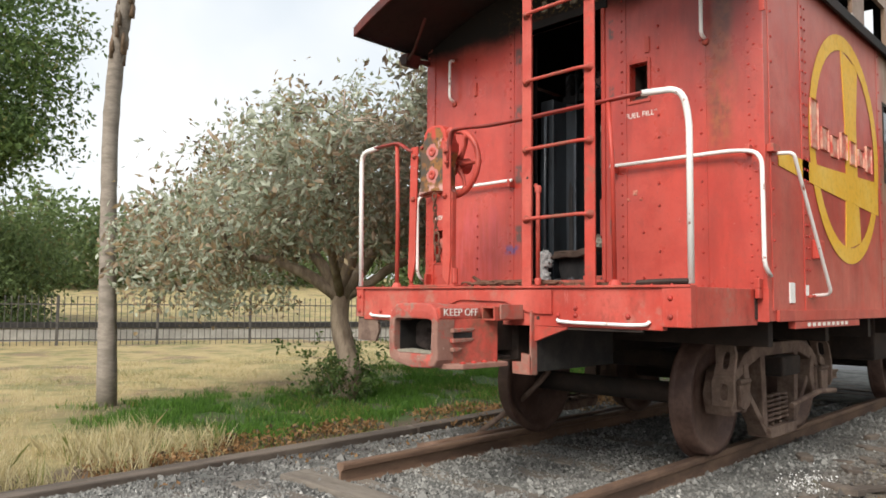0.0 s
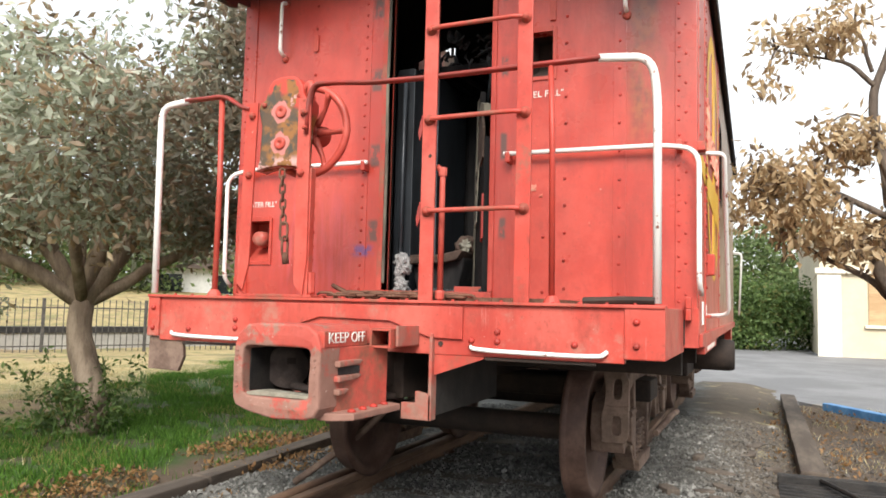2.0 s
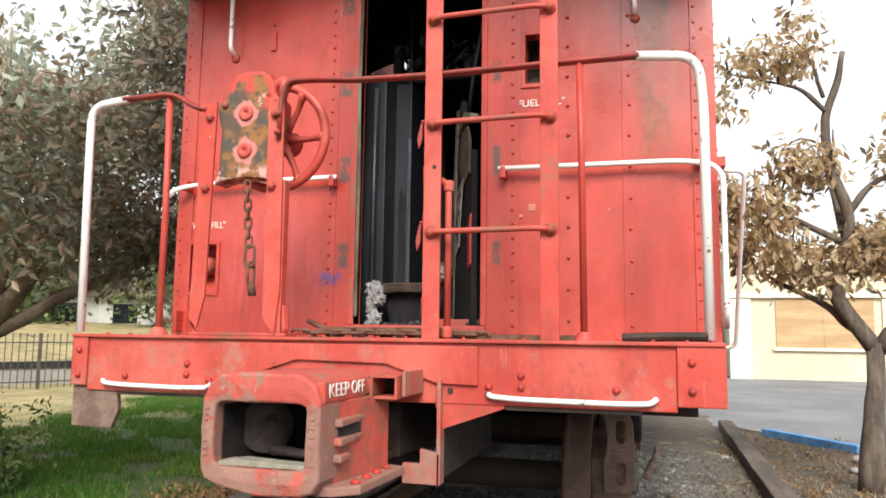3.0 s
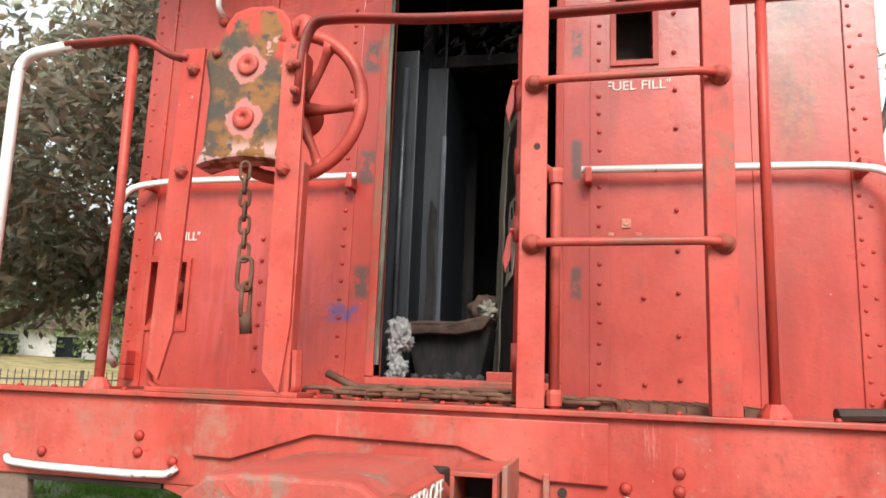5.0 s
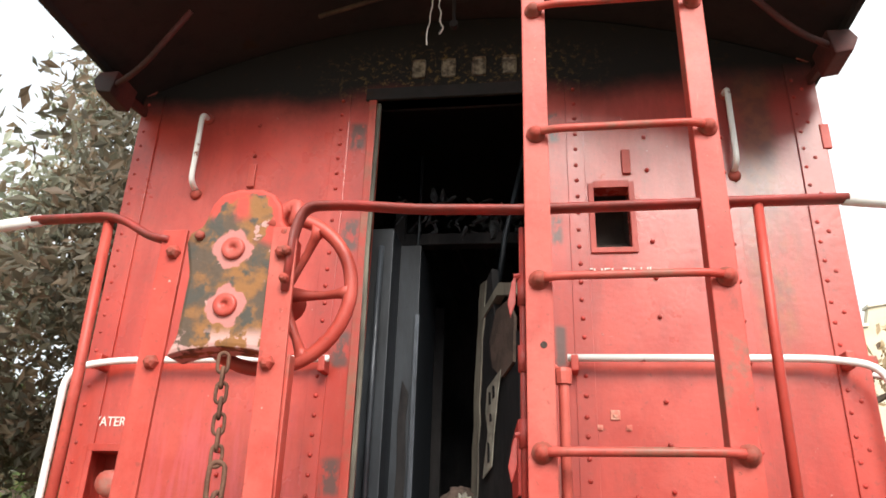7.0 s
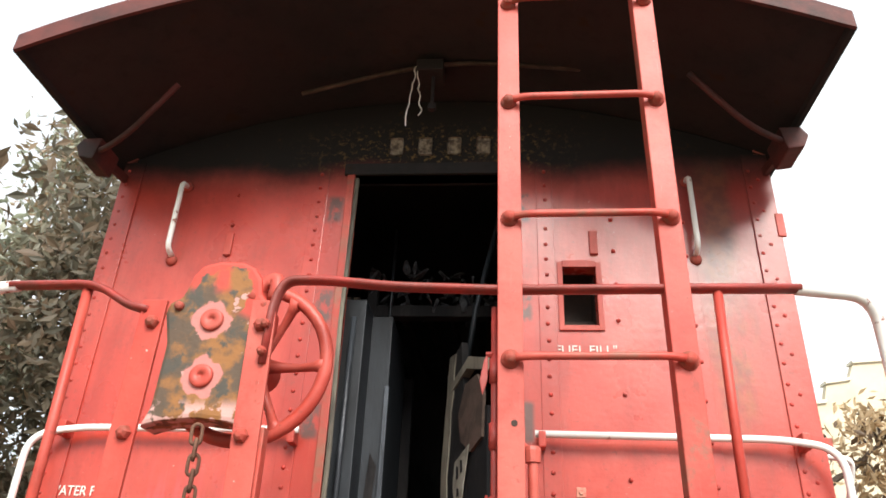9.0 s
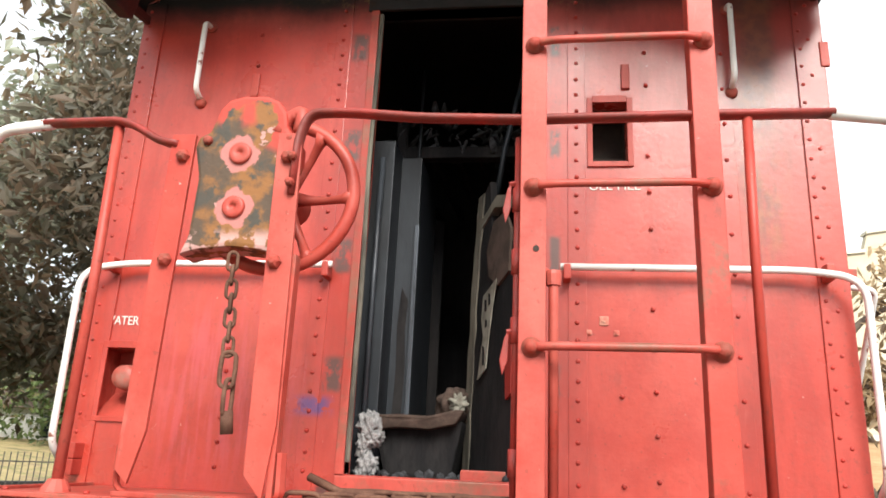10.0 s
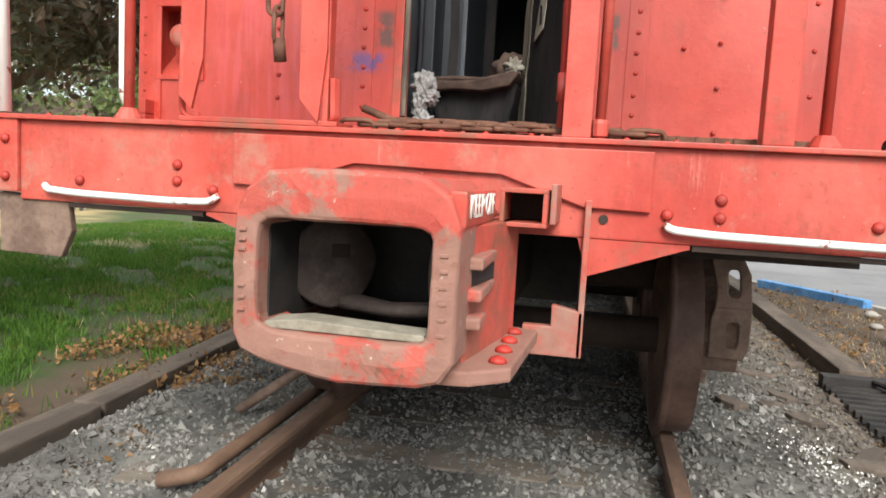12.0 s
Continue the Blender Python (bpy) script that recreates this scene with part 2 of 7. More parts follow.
def gear_paint():
    g = Graph("flaking_red_on_rust", 0.7)
    c = g.mix(g.step(g.noise(9, 5, 0.6), 0.46, 0.60), (0.085, 0.055, 0.034), (0.25, 0.105, 0.028))
    c = g.mix(g.step(g.noise(13, 5, 0.6), 0.52, 0.62), c, (0.060, 0.052, 0.040))
    c = g.mix(g.step(g.noise(17, 4, 0.6), 0.64, 0.67), c, (0.46, 0.25, 0.22))
    d1 = g.math("ADD", g.math("POWER", g.math("ADD", g.x, 3.672), 2.0), g.math("POWER", g.math("SUBTRACT", g.z, 2.553), 2.0))
    d2 = g.math("ADD", g.math("POWER", g.math("ADD", g.x, 3.668), 2.0), g.math("POWER", g.math("SUBTRACT", g.z, 2.387), 2.0))
    ring = g.math("SQRT", g.math("MINIMUM", d1, d2))
    ring = g.math("ADD", ring, g.math("MULTIPLY", g.math("SUBTRACT", g.noise(22, 4), 0.5), 0.06))
    c = g.mix(g.math("SUBTRACT", 1.0, g.step(ring, 0.052, 0.060)), c, (0.46, 0.17, 0.15))
    # red left along the rim of the top and in a tongue down the right side
    mid = g.math("SQRT", g.math("ADD", g.math("POWER", g.math("ADD", g.x, 3.655), 2.0), g.math("POWER", g.math("SUBTRACT", g.z, 2.645), 2.0)))
    mid = g.math("ADD", mid, g.math("MULTIPLY", g.math("SUBTRACT", g.noise(20, 5), 0.5), 0.10))
    top = g.math("MULTIPLY", g.step(mid, 0.074, 0.084), g.step(g.math("ADD", g.z, g.math("MULTIPLY", g.x, 0.5)), 0.76, 0.80))
    nose = g.math("MULTIPLY", g.near(g.math("ADD", g.x, g.math("MULTIPLY", g.noise(18, 4), 0.05)), -3.635, 0.035), g.near(g.z, 2.685, 0.06))
    top = g.math("MAXIMUM", top, nose)
    low = g.math("MULTIPLY", g.math("SUBTRACT", 1.0, g.step(g.z, 2.29, 2.33)), g.step(g.noise(19, 4), 0.47, 0.53))
    c = g.mix(top, c, RED)
    c = g.mix(low, c, (0.52, 0.30, 0.27))
    g.bump(g.noise(26.0, 6), 0.5, 0.006)
    return g.done(c)


def white_coat():
    g = Graph("chipped_white_paint", 0.5)
    c = g.mix(g.noise(6, 5), (0.72, 0.71, 0.68), (0.82, 0.81, 0.78))
    c = g.mix(g.step(g.noise(16, 6, 0.7), 0.60, 0.66), c, (0.24, 0.075, 0.045))
    g.bump(g.noise(40, 5), 0.3, 0.003)
    return g.done(c)


def stone_paint():
    g = Graph("grey_gravel", 0.95)
    rnd = g.geo.outputs["Random Per Island"]
    c = g.mix(rnd, (0.085, 0.085, 0.080), (0.34, 0.335, 0.31))
    c = g.mix(g.step(g.math("FRACT", g.math("MULTIPLY", rnd, 31.7)), 0.978, 0.982), c, (0.62, 0.60, 0.56))
    c = g.mix(g.step(g.noise(0.9, 5), 0.52, 0.70), c, (0.055, 0.052, 0.05))
    c = g.mix(g.math("MULTIPLY", g.math("MULTIPLY", g.step(g.x, -2.35, -1.95), g.step(g.noise(2.3, 6, 0.7), 0.40, 0.58)), 0.7), c, (0.06, 0.056, 0.05))
    side = g.math("MULTIPLY", g.step(g.math("ADD", g.x, g.math("MULTIPLY", g.noise(1.3, 5), 0.9)), -1.45, -1.0), 0.7)
    c = g.mix(side, c, g.mix(rnd, (0.050, 0.042, 0.036), (0.17, 0.145, 0.12)))
    return g.done(g.mix(g.math("MULTIPLY", g.noise(40, 5), 0.5), c, (0.09, 0.08, 0.07)))


M_RED = red_paint("red_paint", 0.5)
M_WORN = red_paint("worn_red_paint", 0.7, 0.75)
def cast_paint():
    """Cast steel worn to brown rust, red paint left on the top and in flakes."""
    g = Graph("rusty_cast_steel", 0.75)
    brown = g.mix(g.noise(9, 8, 0.75), (0.16, 0.072, 0.052), (0.36, 0.195, 0.150))
    brown = g.mix(g.step(g.noise(5, 6, 0.7), 0.55, 0.68), brown, (0.17, 0.055, 0.028))
    left = g.math("ADD", g.noise(6.5, 8, 0.72), g.math("MULTIPLY", g.step(g.z, 1.36, 1.43), 0.14))
    c = g.mix(g.math("MULTIPLY", g.step(left, 0.53, 0.61), 0.85), brown, red_coat(g, 0.8))
    c = g.mix(g.step(g.noise(33, 5, 0.7), 0.66, 0.70), c, (0.45, 0.33, 0.28))
    g.bump(g.noise(38.0, 8, 0.75), 0.6, 0.006)
    return g.done(c)


M_DUST = two_tone("grey_tan_dust", (0.30, 0.28, 0.22), (0.20, 0.18, 0.14), 12, 0.98, bump=0.6)
M_HEAD = cast_paint()
M_CAST = red_paint("dusty_worn_casting", 0.8, 1.25, (0.19, 0.085, 0.062), (0.38, 0.22, 0.175))
M_FADED = two_tone("faded_lettering", (0.62, 0.36, 0.26), (0.50, 0.07, 0.045), 9, 0.6, bump=0.1)
M_END = end_wall_paint()
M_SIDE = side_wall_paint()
M_GEAR = gear_paint()
M_WHITE = white_coat()
M_LETTER = two_tone("stencil_white", (0.70, 0.66, 0.60), (0.78, 0.75, 0.70), 30, 0.7, lo=0.3, hi=0.7, bump=0.1)
M_OLDLETTER = two_tone("smoked_white_paint", (0.30, 0.25, 0.19), (0.05, 0.035, 0.025), 28, 0.8, bump=0.1)
M_ROOF = two_tone("sooted_steel_roof", (0.021, 0.021, 0.022), (0.034, 0.025, 0.0245), 1.6, 0.75, spot=(0.034, 0.020, 0.014))
M_ROOF.node_tree.nodes["Principled BSDF"].inputs["Specular IOR Level"].default_value = 0.2
M_FASCIA = two_tone("sooted_red_edge", (0.12, 0.024, 0.019), (0.028, 0.013, 0.012), 3.0, 0.7)
M_WHEEL = two_tone("brown_rusted_steel", (0.080, 0.042, 0.032), (0.150, 0.088, 0.066), 4.0, 0.62, 0.25, bump=0.25)
M_FRAME = two_tone("dusty_rusted_casting", (0.115, 0.070, 0.052), (0.24, 0.165, 0.125), 5.0, 0.8, 0.1, bump=0.5)
M_PEDESTAL = two_tone("tan_rusted_casting", (0.17, 0.115, 0.085), (0.29, 0.20, 0.155), 6.0, 0.8, bump=0.4)
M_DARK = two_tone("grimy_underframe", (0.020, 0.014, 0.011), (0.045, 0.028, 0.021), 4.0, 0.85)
M_CHAIN = two_tone("rusted_chain", (0.105, 0.045, 0.027), (0.18, 0.088, 0.055), 20, 0.8, 0.2)
M_BOLT = two_tone("rusty_bolt", (0.40, 0.055, 0.035), (0.24, 0.060, 0.038), 25, 0.7)
M_DARKRED = two_tone("dull_dark_red_paint", (0.33, 0.034, 0.026), (0.19, 0.036, 0.027), 7, 0.5)
M_RIVET = two_tone("painted_rivet", (0.45, 0.034, 0.022), (0.26, 0.030, 0.020), 12, 0.55)
M_RAIL = two_tone("rusted_rail", (0.19, 0.115, 0.075), (0.105, 0.062, 0.043), 6.0, 0.8, 0.15, stretch=(1, 0.3, 1))
M_TIE = two_tone("grey_weathered_tie", (0.12, 0.10, 0.082), (0.21, 0.18, 0.145), 5.0, 0.95, stretch=(0.2, 1, 1), bump=0.7)
M_TIMBER = two_tone("dark_old_timber", (0.075, 0.058, 0.046), (0.145, 0.115, 0.09), 5.0, 0.95, stretch=(1, 0.2, 1), bump=0.7)
def ballast_paint():
    g = Graph("ballast_dust", 0.98)
    c = g.mix(g.step(g.noise(5.0, 7, 0.65), 0.38, 0.64), (0.10, 0.10, 0.092), (0.20, 0.197, 0.178))
    c = g.mix(g.step(g.noise(1.1, 6), 0.55, 0.68), c, (0.055, 0.054, 0.05))
    c = g.mix(g.math("MULTIPLY", g.math("MULTIPLY", g.step(g.x, -2.35, -1.95), g.step(g.noise(2.3, 6, 0.7), 0.40, 0.58)), 0.75), c, (0.05, 0.047, 0.043))
    soil = g.mix(g.noise(6.0, 8, 0.75), (0.050, 0.040, 0.030), (0.16, 0.125, 0.09))
    soil = g.mix(g.step(g.noise(2.4, 6), 0.56, 0.66), soil, (0.30, 0.26, 0.14))
    c = g.mix(g.step(g.math("ADD", g.math("ADD", g.x, g.math("MULTIPLY", g.y, 0.07)), g.math("MULTIPLY", g.noise(1.7, 6), 0.8)), -1.1, -0.60), c, soil)
    f = g.noise(60.0, 6, 0.7)
    g.bump(f, 0.9, 0.008)
    return g.done(g.mix(g.math("MULTIPLY", g.step(f, 0.45, 0.75), 0.5), c, (0.07, 0.066, 0.06)))


M_BALLAST = ballast_paint()
M_STONE = stone_paint()
M_GROUND = ground_paint()
M_ASPHALT = two_tone("worn_asphalt", (0.15, 0.15, 0.155), (0.21, 0.21, 0.215), 0.5, 0.9, fine=40, bump=0.3)
M_CONCRETE = two_tone("grey_concrete", (0.28, 0.265, 0.24), (0.36, 0.345, 0.31), 1.5, 0.9)
M_BLUE = two_tone("scuffed_blue_paint", (0.065, 0.23, 0.50), (0.13, 0.33, 0.62), 4.0, 0.7, spot=(0.35, 0.36, 0.36))
M_STUCCO = two_tone("cream_stucco", (0.58, 0.50, 0.36), (0.66, 0.58, 0.43), 0.8, 0.95, bump=0.3, fine=35)
M_PLY = two_tone("tan_plywood", (0.42, 0.27, 0.14), (0.52, 0.36, 0.20), 1.6, 0.85, stretch=(0.3, 1, 3))
M_TRIMCREAM = two_tone("pale_cream_trim", (0.76, 0.70, 0.58), (0.68, 0.62, 0.50), 1.2, 0.9)
M_BARK = two_tone("grey_brown_bark", (0.22, 0.165, 0.12), (0.42, 0.33, 0.25), 9.0, 0.95, stretch=(1, 1, 0.25), bump=0.9)
M_BARKDARK = two_tone("dark_bark", (0.075, 0.056, 0.044), (0.17, 0.135, 0.105), 9.0, 0.95, stretch=(1, 1, 0.25), bump=0.9)
M_BARKBASE = two_tone("tan_peeling_bark", (0.22, 0.15, 0.10), (0.11, 0.08, 0.055), 8.0, 0.95, stretch=(1, 1, 0.3), bump=0.9)
M_POLE = two_tone("grey_palm_trunk", (0.20, 0.17, 0.14), (0.29, 0.25, 0.21), 5.0, 0.95, stretch=(1, 1, 3), bump=0.7)
M_LEAF = leaf_paint("olive_leaves", (0.21, 0.24, 0.145), (0.60, 0.63, 0.51), (0.36, 0.27, 0.18), 0.22, True)
M_LEAFTAN = leaf_paint("withered_leaves", (0.24, 0.16, 0.08), (0.48, 0.37, 0.22), (0.12, 0.09, 0.06), 0.2, True)
M_LEAFDRY = leaf_paint("scorched_brown_leaves", (0.34, 0.22, 0.11), (0.68, 0.54, 0.34), (0.16, 0.11, 0.07), 0.14)
M_LEAFGREEN = leaf_paint("green_leaves", (0.045, 0.085, 0.022), (0.16, 0.24, 0.07), (0.16, 0.17, 0.05), 0.10)
M_LEAFFAR = leaf_paint("far_green_leaves", (0.085, 0.125, 0.045), (0.20, 0.27, 0.10), (0.18, 0.18, 0.07), 0.12)
M_BLADE = leaf_paint("lawn_blades", (0.030, 0.090, 0.009), (0.145, 0.290, 0.040), (0.30, 0.26, 0.09), 0.08)
M_STRAW = leaf_paint("straw_blades", (0.44, 0.37, 0.19), (0.66, 0.58, 0.36), (0.20, 0.22, 0.06), 0.12)
M_LITTER = leaf_paint("fallen_leaves", (0.22, 0.11, 0.04), (0.42, 0.25, 0.11), (0.10, 0.07, 0.04), 0.3)
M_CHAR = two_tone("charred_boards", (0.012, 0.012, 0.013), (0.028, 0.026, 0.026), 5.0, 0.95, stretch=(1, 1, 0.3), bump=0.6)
M_CHAR.node_tree.nodes["Principled BSDF"].inputs["Specular IOR Level"].default_value = 0.15
M_LOCKER = two_tone("smoked_grey_steel", (0.024, 0.030, 0.037), (0.007, 0.008, 0.010), 3.0, 0.5, 0.3, stretch=(1, 1, 0.3))
# Lighter copy of the locker steel, for painted highlights on edge and pipe.
M_LOCKEREDGE = two_tone("highlit_grey_steel", (0.085, 0.098, 0.115), (0.030, 0.034, 0.040), 9.0, 0.4, 0.4, stretch=(1, 1, 0.2))
M_OLDWOOD = two_tone("weathered_door_wood", (0.19, 0.175, 0.135), (0.050, 0.044, 0.036), 5.0, 0.9, stretch=(1, 1, 0.3), bump=0.6)
M_FLUFF = two_tone("white_insulation_wool", (0.46, 0.455, 0.45), (0.22, 0.22, 0.22), 30, 1.0, bump=1.0)
M_CINDER = two_tone("ash_and_cinders", (0.020, 0.020, 0.022), (0.075, 0.078, 0.085), 22, 0.95, bump=1.0)
M_PALE = two_tone("pale_ash", (0.55, 0.54, 0.52), (0.75, 0.74, 0.72), 20, 0.95)
M_PAPER = two_tone("torn_pale_paper", (0.30, 0.29, 0.24), (0.16, 0.15, 0.12), 12, 0.9)
M_YELLOW = two_tone("faded_yellow_paint", (0.72, 0.40, 0.020), (0.74, 0.50, 0.10), 2.2, 0.55, lo=0.45, hi=0.75, bump=0.2)
# Real black iron, and the painted shade in and behind the coupler.
M_IRON = two_tone("black_iron_and_shade", (0.018, 0.017, 0.017), (0.04, 0.036, 0.033), 6.0, 0.7, 0.3)
M_FENCE = two_tone("dull_fence_iron", (0.050, 0.046, 0.042), (0.09, 0.08, 0.07), 6.0, 0.8)
M_SILL = red_paint("grimy_red_sill", 0.85, 0.52, (0.31, 0.070, 0.046), (0.43, 0.20, 0.155), 1.6)
M_STILE = red_paint("dull_brownish_red_paint", 0.9, 0.45)
M_TILE = two_tone("brown_roof_tiles", (0.16, 0.11, 0.09), (0.24, 0.17, 0.13), 2.0, 0.9)
M_WALLWHITE = two_tone("white_house_wall", (0.72, 0.72, 0.70), (0.80, 0.80, 0.78), 0.7, 0.9)
M_KNUCKLE = two_tone("dusty_brown_steel", (0.050, 0.037, 0.033), (0.10, 0.076, 0.066), 14, 0.75, 0.2)
M_SEAT = two_tone("scorched_brown_cover", (0.045, 0.028, 0.020), (0.085, 0.055, 0.042), 12, 0.9)
M_GLASSDARK = Graph("dark_window_glass", 0.08).done((0.02, 0.025, 0.03))

# ---- building helpers ----
def finish(name, bm, material, smooth=False):
    me = bpy.data.meshes.new(name)
    bm.to_mesh(me)
    bm.free()
    me.materials.append(material)
    if smooth:
        me.polygons.foreach_set("use_smooth", [True] * len(me.polygons))
    return new(name, me)


def part(name, bm, material, parent, label="", smooth=False):
    """One mesh, built in world metres, under a thing or one of its parts."""
    ob = finish(name, bm, material, smooth)
    return under(ob, parent, label)


def origin_of(ob):
    return ob.matrix_basis if ob.parent is None else origin_of(ob.parent) @ ob.matrix_parent_inverse @ ob.matrix_basis


def under(ob, parent, label=""):
    ob.parent = parent
    ob.matrix_parent_inverse = origin_of(parent).inverted()
    if label:
        tagged(ob, label)
    return ob


def base(name, x, y, z, label, category, group="", kind=""):
    ob = new(name)
    ob.empty_display_size = 0.2
    ob.matrix_basis = Matrix.Translation((x, y, z))
    return tagged(ob, label, category, group, kind)


def box(bm, x0, x1, y0, y1, z0, z1, bevel=0.0):
    vs = bmesh.ops.create_cube(bm, size=1.0)["verts"]
    for v in vs:
        v.co = Vector((x0 + (v.co.x + 0.5) * (x1 - x0), y0 + (v.co.y + 0.5) * (y1 - y0), z0 + (v.co.z + 0.5) * (z1 - z0)))
    if bevel:
        es = list({e for v in vs for e in v.link_edges})
        bmesh.ops.bevel(bm, geom=es, offset=bevel, segments=2, affect="EDGES", profile=0.6)
    return bm


def prism(bm, outline, axis, a, b, bevel=0.0):
    """A flat outline pushed along an axis from a to b. Outline: (y, z) for x, (x, z) for y, (x, y) for z."""
    def put(u, v, w):
        return {"x": (w, u, v), "y": (u, w, v), "z": (u, v, w)}[axis]
    low = [bm.verts.new(put(u, v, a)) for u, v in outline]
    top = [bm.verts.new(put(u, v, b)) for u, v in outline]
    fs = [bm.faces.new(low), bm.faces.new(top)]
    n = len(outline)
    for i in range(n):
        fs.append(bm.faces.new((low[i], low[(i + 1) % n], top[(i + 1) % n], top[i])))
    bmesh.ops.recalc_face_normals(bm, faces=fs)
    if bevel:
        bmesh.ops.bevel(bm, geom=list({e for f in fs for e in f.edges}), offset=bevel, segments=2, affect="EDGES", profile=0.6)
    return bm


def smooth_path(points, radius, steps=6):
    """A polyline with its corners rounded."""
    pts = [Vector(p) for p in points]
    out = [pts[0]]
    for a, b, c in zip(pts, pts[1:], pts[2:]):
        d0, d1 = (a - b), (c - b)
        r = min(radius, d0.length * 0.48, d1.length * 0.48)
        p0, p1 = b + d0.normalized() * r, b + d1.normalized() * r
        for i in range(steps + 1):
            t = i / steps
            out.append(p0 * (1 - t) ** 2 + b * 2 * t * (1 - t) + p1 * t * t)
    return out + [pts[-1]]


def tube(bm, points, r, sides=10, closed=False, flat=1.0):
    """A round (or flattened) bar along points; r may be a list."""
    pts = [Vector(p) for p in points]
    n = len(pts)
    rs = r if isinstance(r, (list, tuple)) else [r] * n
    rings, side = [], None
    for i, p in enumerate(pts):
        t = (pts[(i + 1) % n] - pts[i - 1]) if closed else (pts[min(i + 1, n - 1)] - pts[max(i - 1, 0)])
        t.normalize()
        if side is None:
            side = t.cross(Vector((0, 0, 1)) if abs(t.z) < 0.9 else Vector((1, 0, 0))).normalized()
        side = (side - t * side.dot(t)).normalized()
        up = side.cross(t)
        rings.append([bm.verts.new(p + (side * math.cos(a) * flat + up * math.sin(a)) * rs[i]) for a in (2 * math.pi * k / sides for k in range(sides))])
    pairs = list(zip(rings, rings[1:])) + ([(rings[-1], rings[0])] if closed else [])
    fs = [bm.faces.new((u[k], u[(k + 1) % sides], v[(k + 1) % sides], v[k])) for u, v in pairs for k in range(sides)]
    if not closed:
        fs += [bm.faces.new(rings[0]), bm.faces.new(rings[-1])]
    bmesh.ops.recalc_face_normals(bm, faces=fs)
    return bm


def turned(bm, profile, centre, axis="x", sides=40):
    """A shape turned on a lathe: profile of (along, radius), closed at both ends."""
    c = Vector(centre)
    rings = []
    for along, r in profile:
        ring = []
        for k in range(sides):
            a = 2 * math.pi * k / sides
            u, v = r * math.cos(a), r * math.sin(a)
            ring.append(bm.verts.new(c + Vector({"x": (along, u, v), "y": (u, along, v), "z": (u, v, along)}[axis])))
        rings.append(ring)
    fs = [bm.faces.new((u[k], u[(k + 1) % sides], v[(k + 1) % sides], v[k])) for u, v in zip(rings, rings[1:]) for k in range(sides)]
    fs += [bm.faces.new(rings[0]), bm.faces.new(rings[-1])]
    bmesh.ops.recalc_face_normals(bm, faces=fs)
    return bm


def plate_with_holes(bm, x0, x1, z0, z1, holes, place):
    """A rectangular wall with rectangular holes; place(u, w, side) gives the point, side 0 or 1 for its two faces."""
    xs = sorted({x0, x1, *(h[0] for h in holes), *(h[1] for h in holes)})
    zs = sorted({z0, z1, *(h[2] for h in holes), *(h[3] for h in holes)})
    open_at = lambda u, w: any(h[0] < u < h[1] and h[2] < w < h[3] for h in holes)
    solid = {(i, j): not open_at((xs[i] + xs[i + 1]) / 2, (zs[j] + zs[j + 1]) / 2) for i in range(len(xs) - 1) for j in range(len(zs) - 1)}
    vs = {}
    def v(i, j, s):
        if (i, j, s) not in vs:
            vs[i, j, s] = bm.verts.new(place(xs[i], zs[j], s))
        return vs[i, j, s]
    for (i, j), on in solid.items():
        if not on:
            continue
        for s in (0, 1):
            bm.faces.new((v(i, j, s), v(i + 1, j, s), v(i + 1, j + 1, s), v(i, j + 1, s)))
        for di, dj, a, b in ((-1, 0, (i, j), (i, j + 1)), (1, 0, (i + 1, j), (i + 1, j + 1)), (0, -1, (i, j), (i + 1, j)), (0, 1, (i, j + 1), (i + 1, j + 1))):
            if not solid.get((i + di, j + dj), False):
                bm.faces.new((v(*a, 0), v(*b, 0), v(*b, 1), v(*a, 1)))
    bmesh.ops.recalc_face_normals(bm, faces=bm.faces[:])
    return bm


def dome_mesh(name, r, height, material, axis="y", sign=-1):
    """A rivet head: a low dome whose base lies at the origin."""
    bm = bmesh.new()
    turned(bm, [(0, r), (sign * height * 0.6, r * 0.85), (sign * height, r * 0.35)], (0, 0, 0), axis, 8)
    me = bpy.data.meshes.new(name)
    bm.to_mesh(me)
    bm.free()
    me.materials.append(material)
    me.polygons.foreach_set("use_smooth", [True] * len(me.polygons))
    return me


def piece(name, me, place, parent):
    """One of many alike pieces that share a mesh."""
    ob = new(name, me)
    ob.parent = parent
    ob.matrix_parent_inverse = origin_of(parent).inverted()
    ob.matrix_basis = place if isinstance(place, Matrix) else Matrix.Translation(place)
    return ob


def lettering(name, text, size, m, material, parent, width=None):
    """Built-in font, turned into a thin mesh."""
    cu = bpy.data.curves.new(name, "FONT")
    cu.body, cu.size, cu.extrude, cu.align_x, cu.align_y = text, size, 0.0012, "CENTER", "CENTER"
    tmp = bpy.data.objects.new(name, cu)
    me = bpy.data.meshes.new_from_object(tmp)
    bpy.data.objects.remove(tmp)
    if width:
        xs = [v.co.x for v in me.vertices]
        k = width / (max(xs) - min(xs))
        for v in me.vertices:
            v.co.x *= k
    me.transform(m)
    me.materials.clear()
    me.materials.append(material)
    ob = new(name, me)
    return under(ob, parent)


def quads(name, verts, faces, material):
    me = bpy.data.meshes.new(name)
    me.from_pydata(verts, [], faces)
    me.materials.append(material)
    return new(name, me)


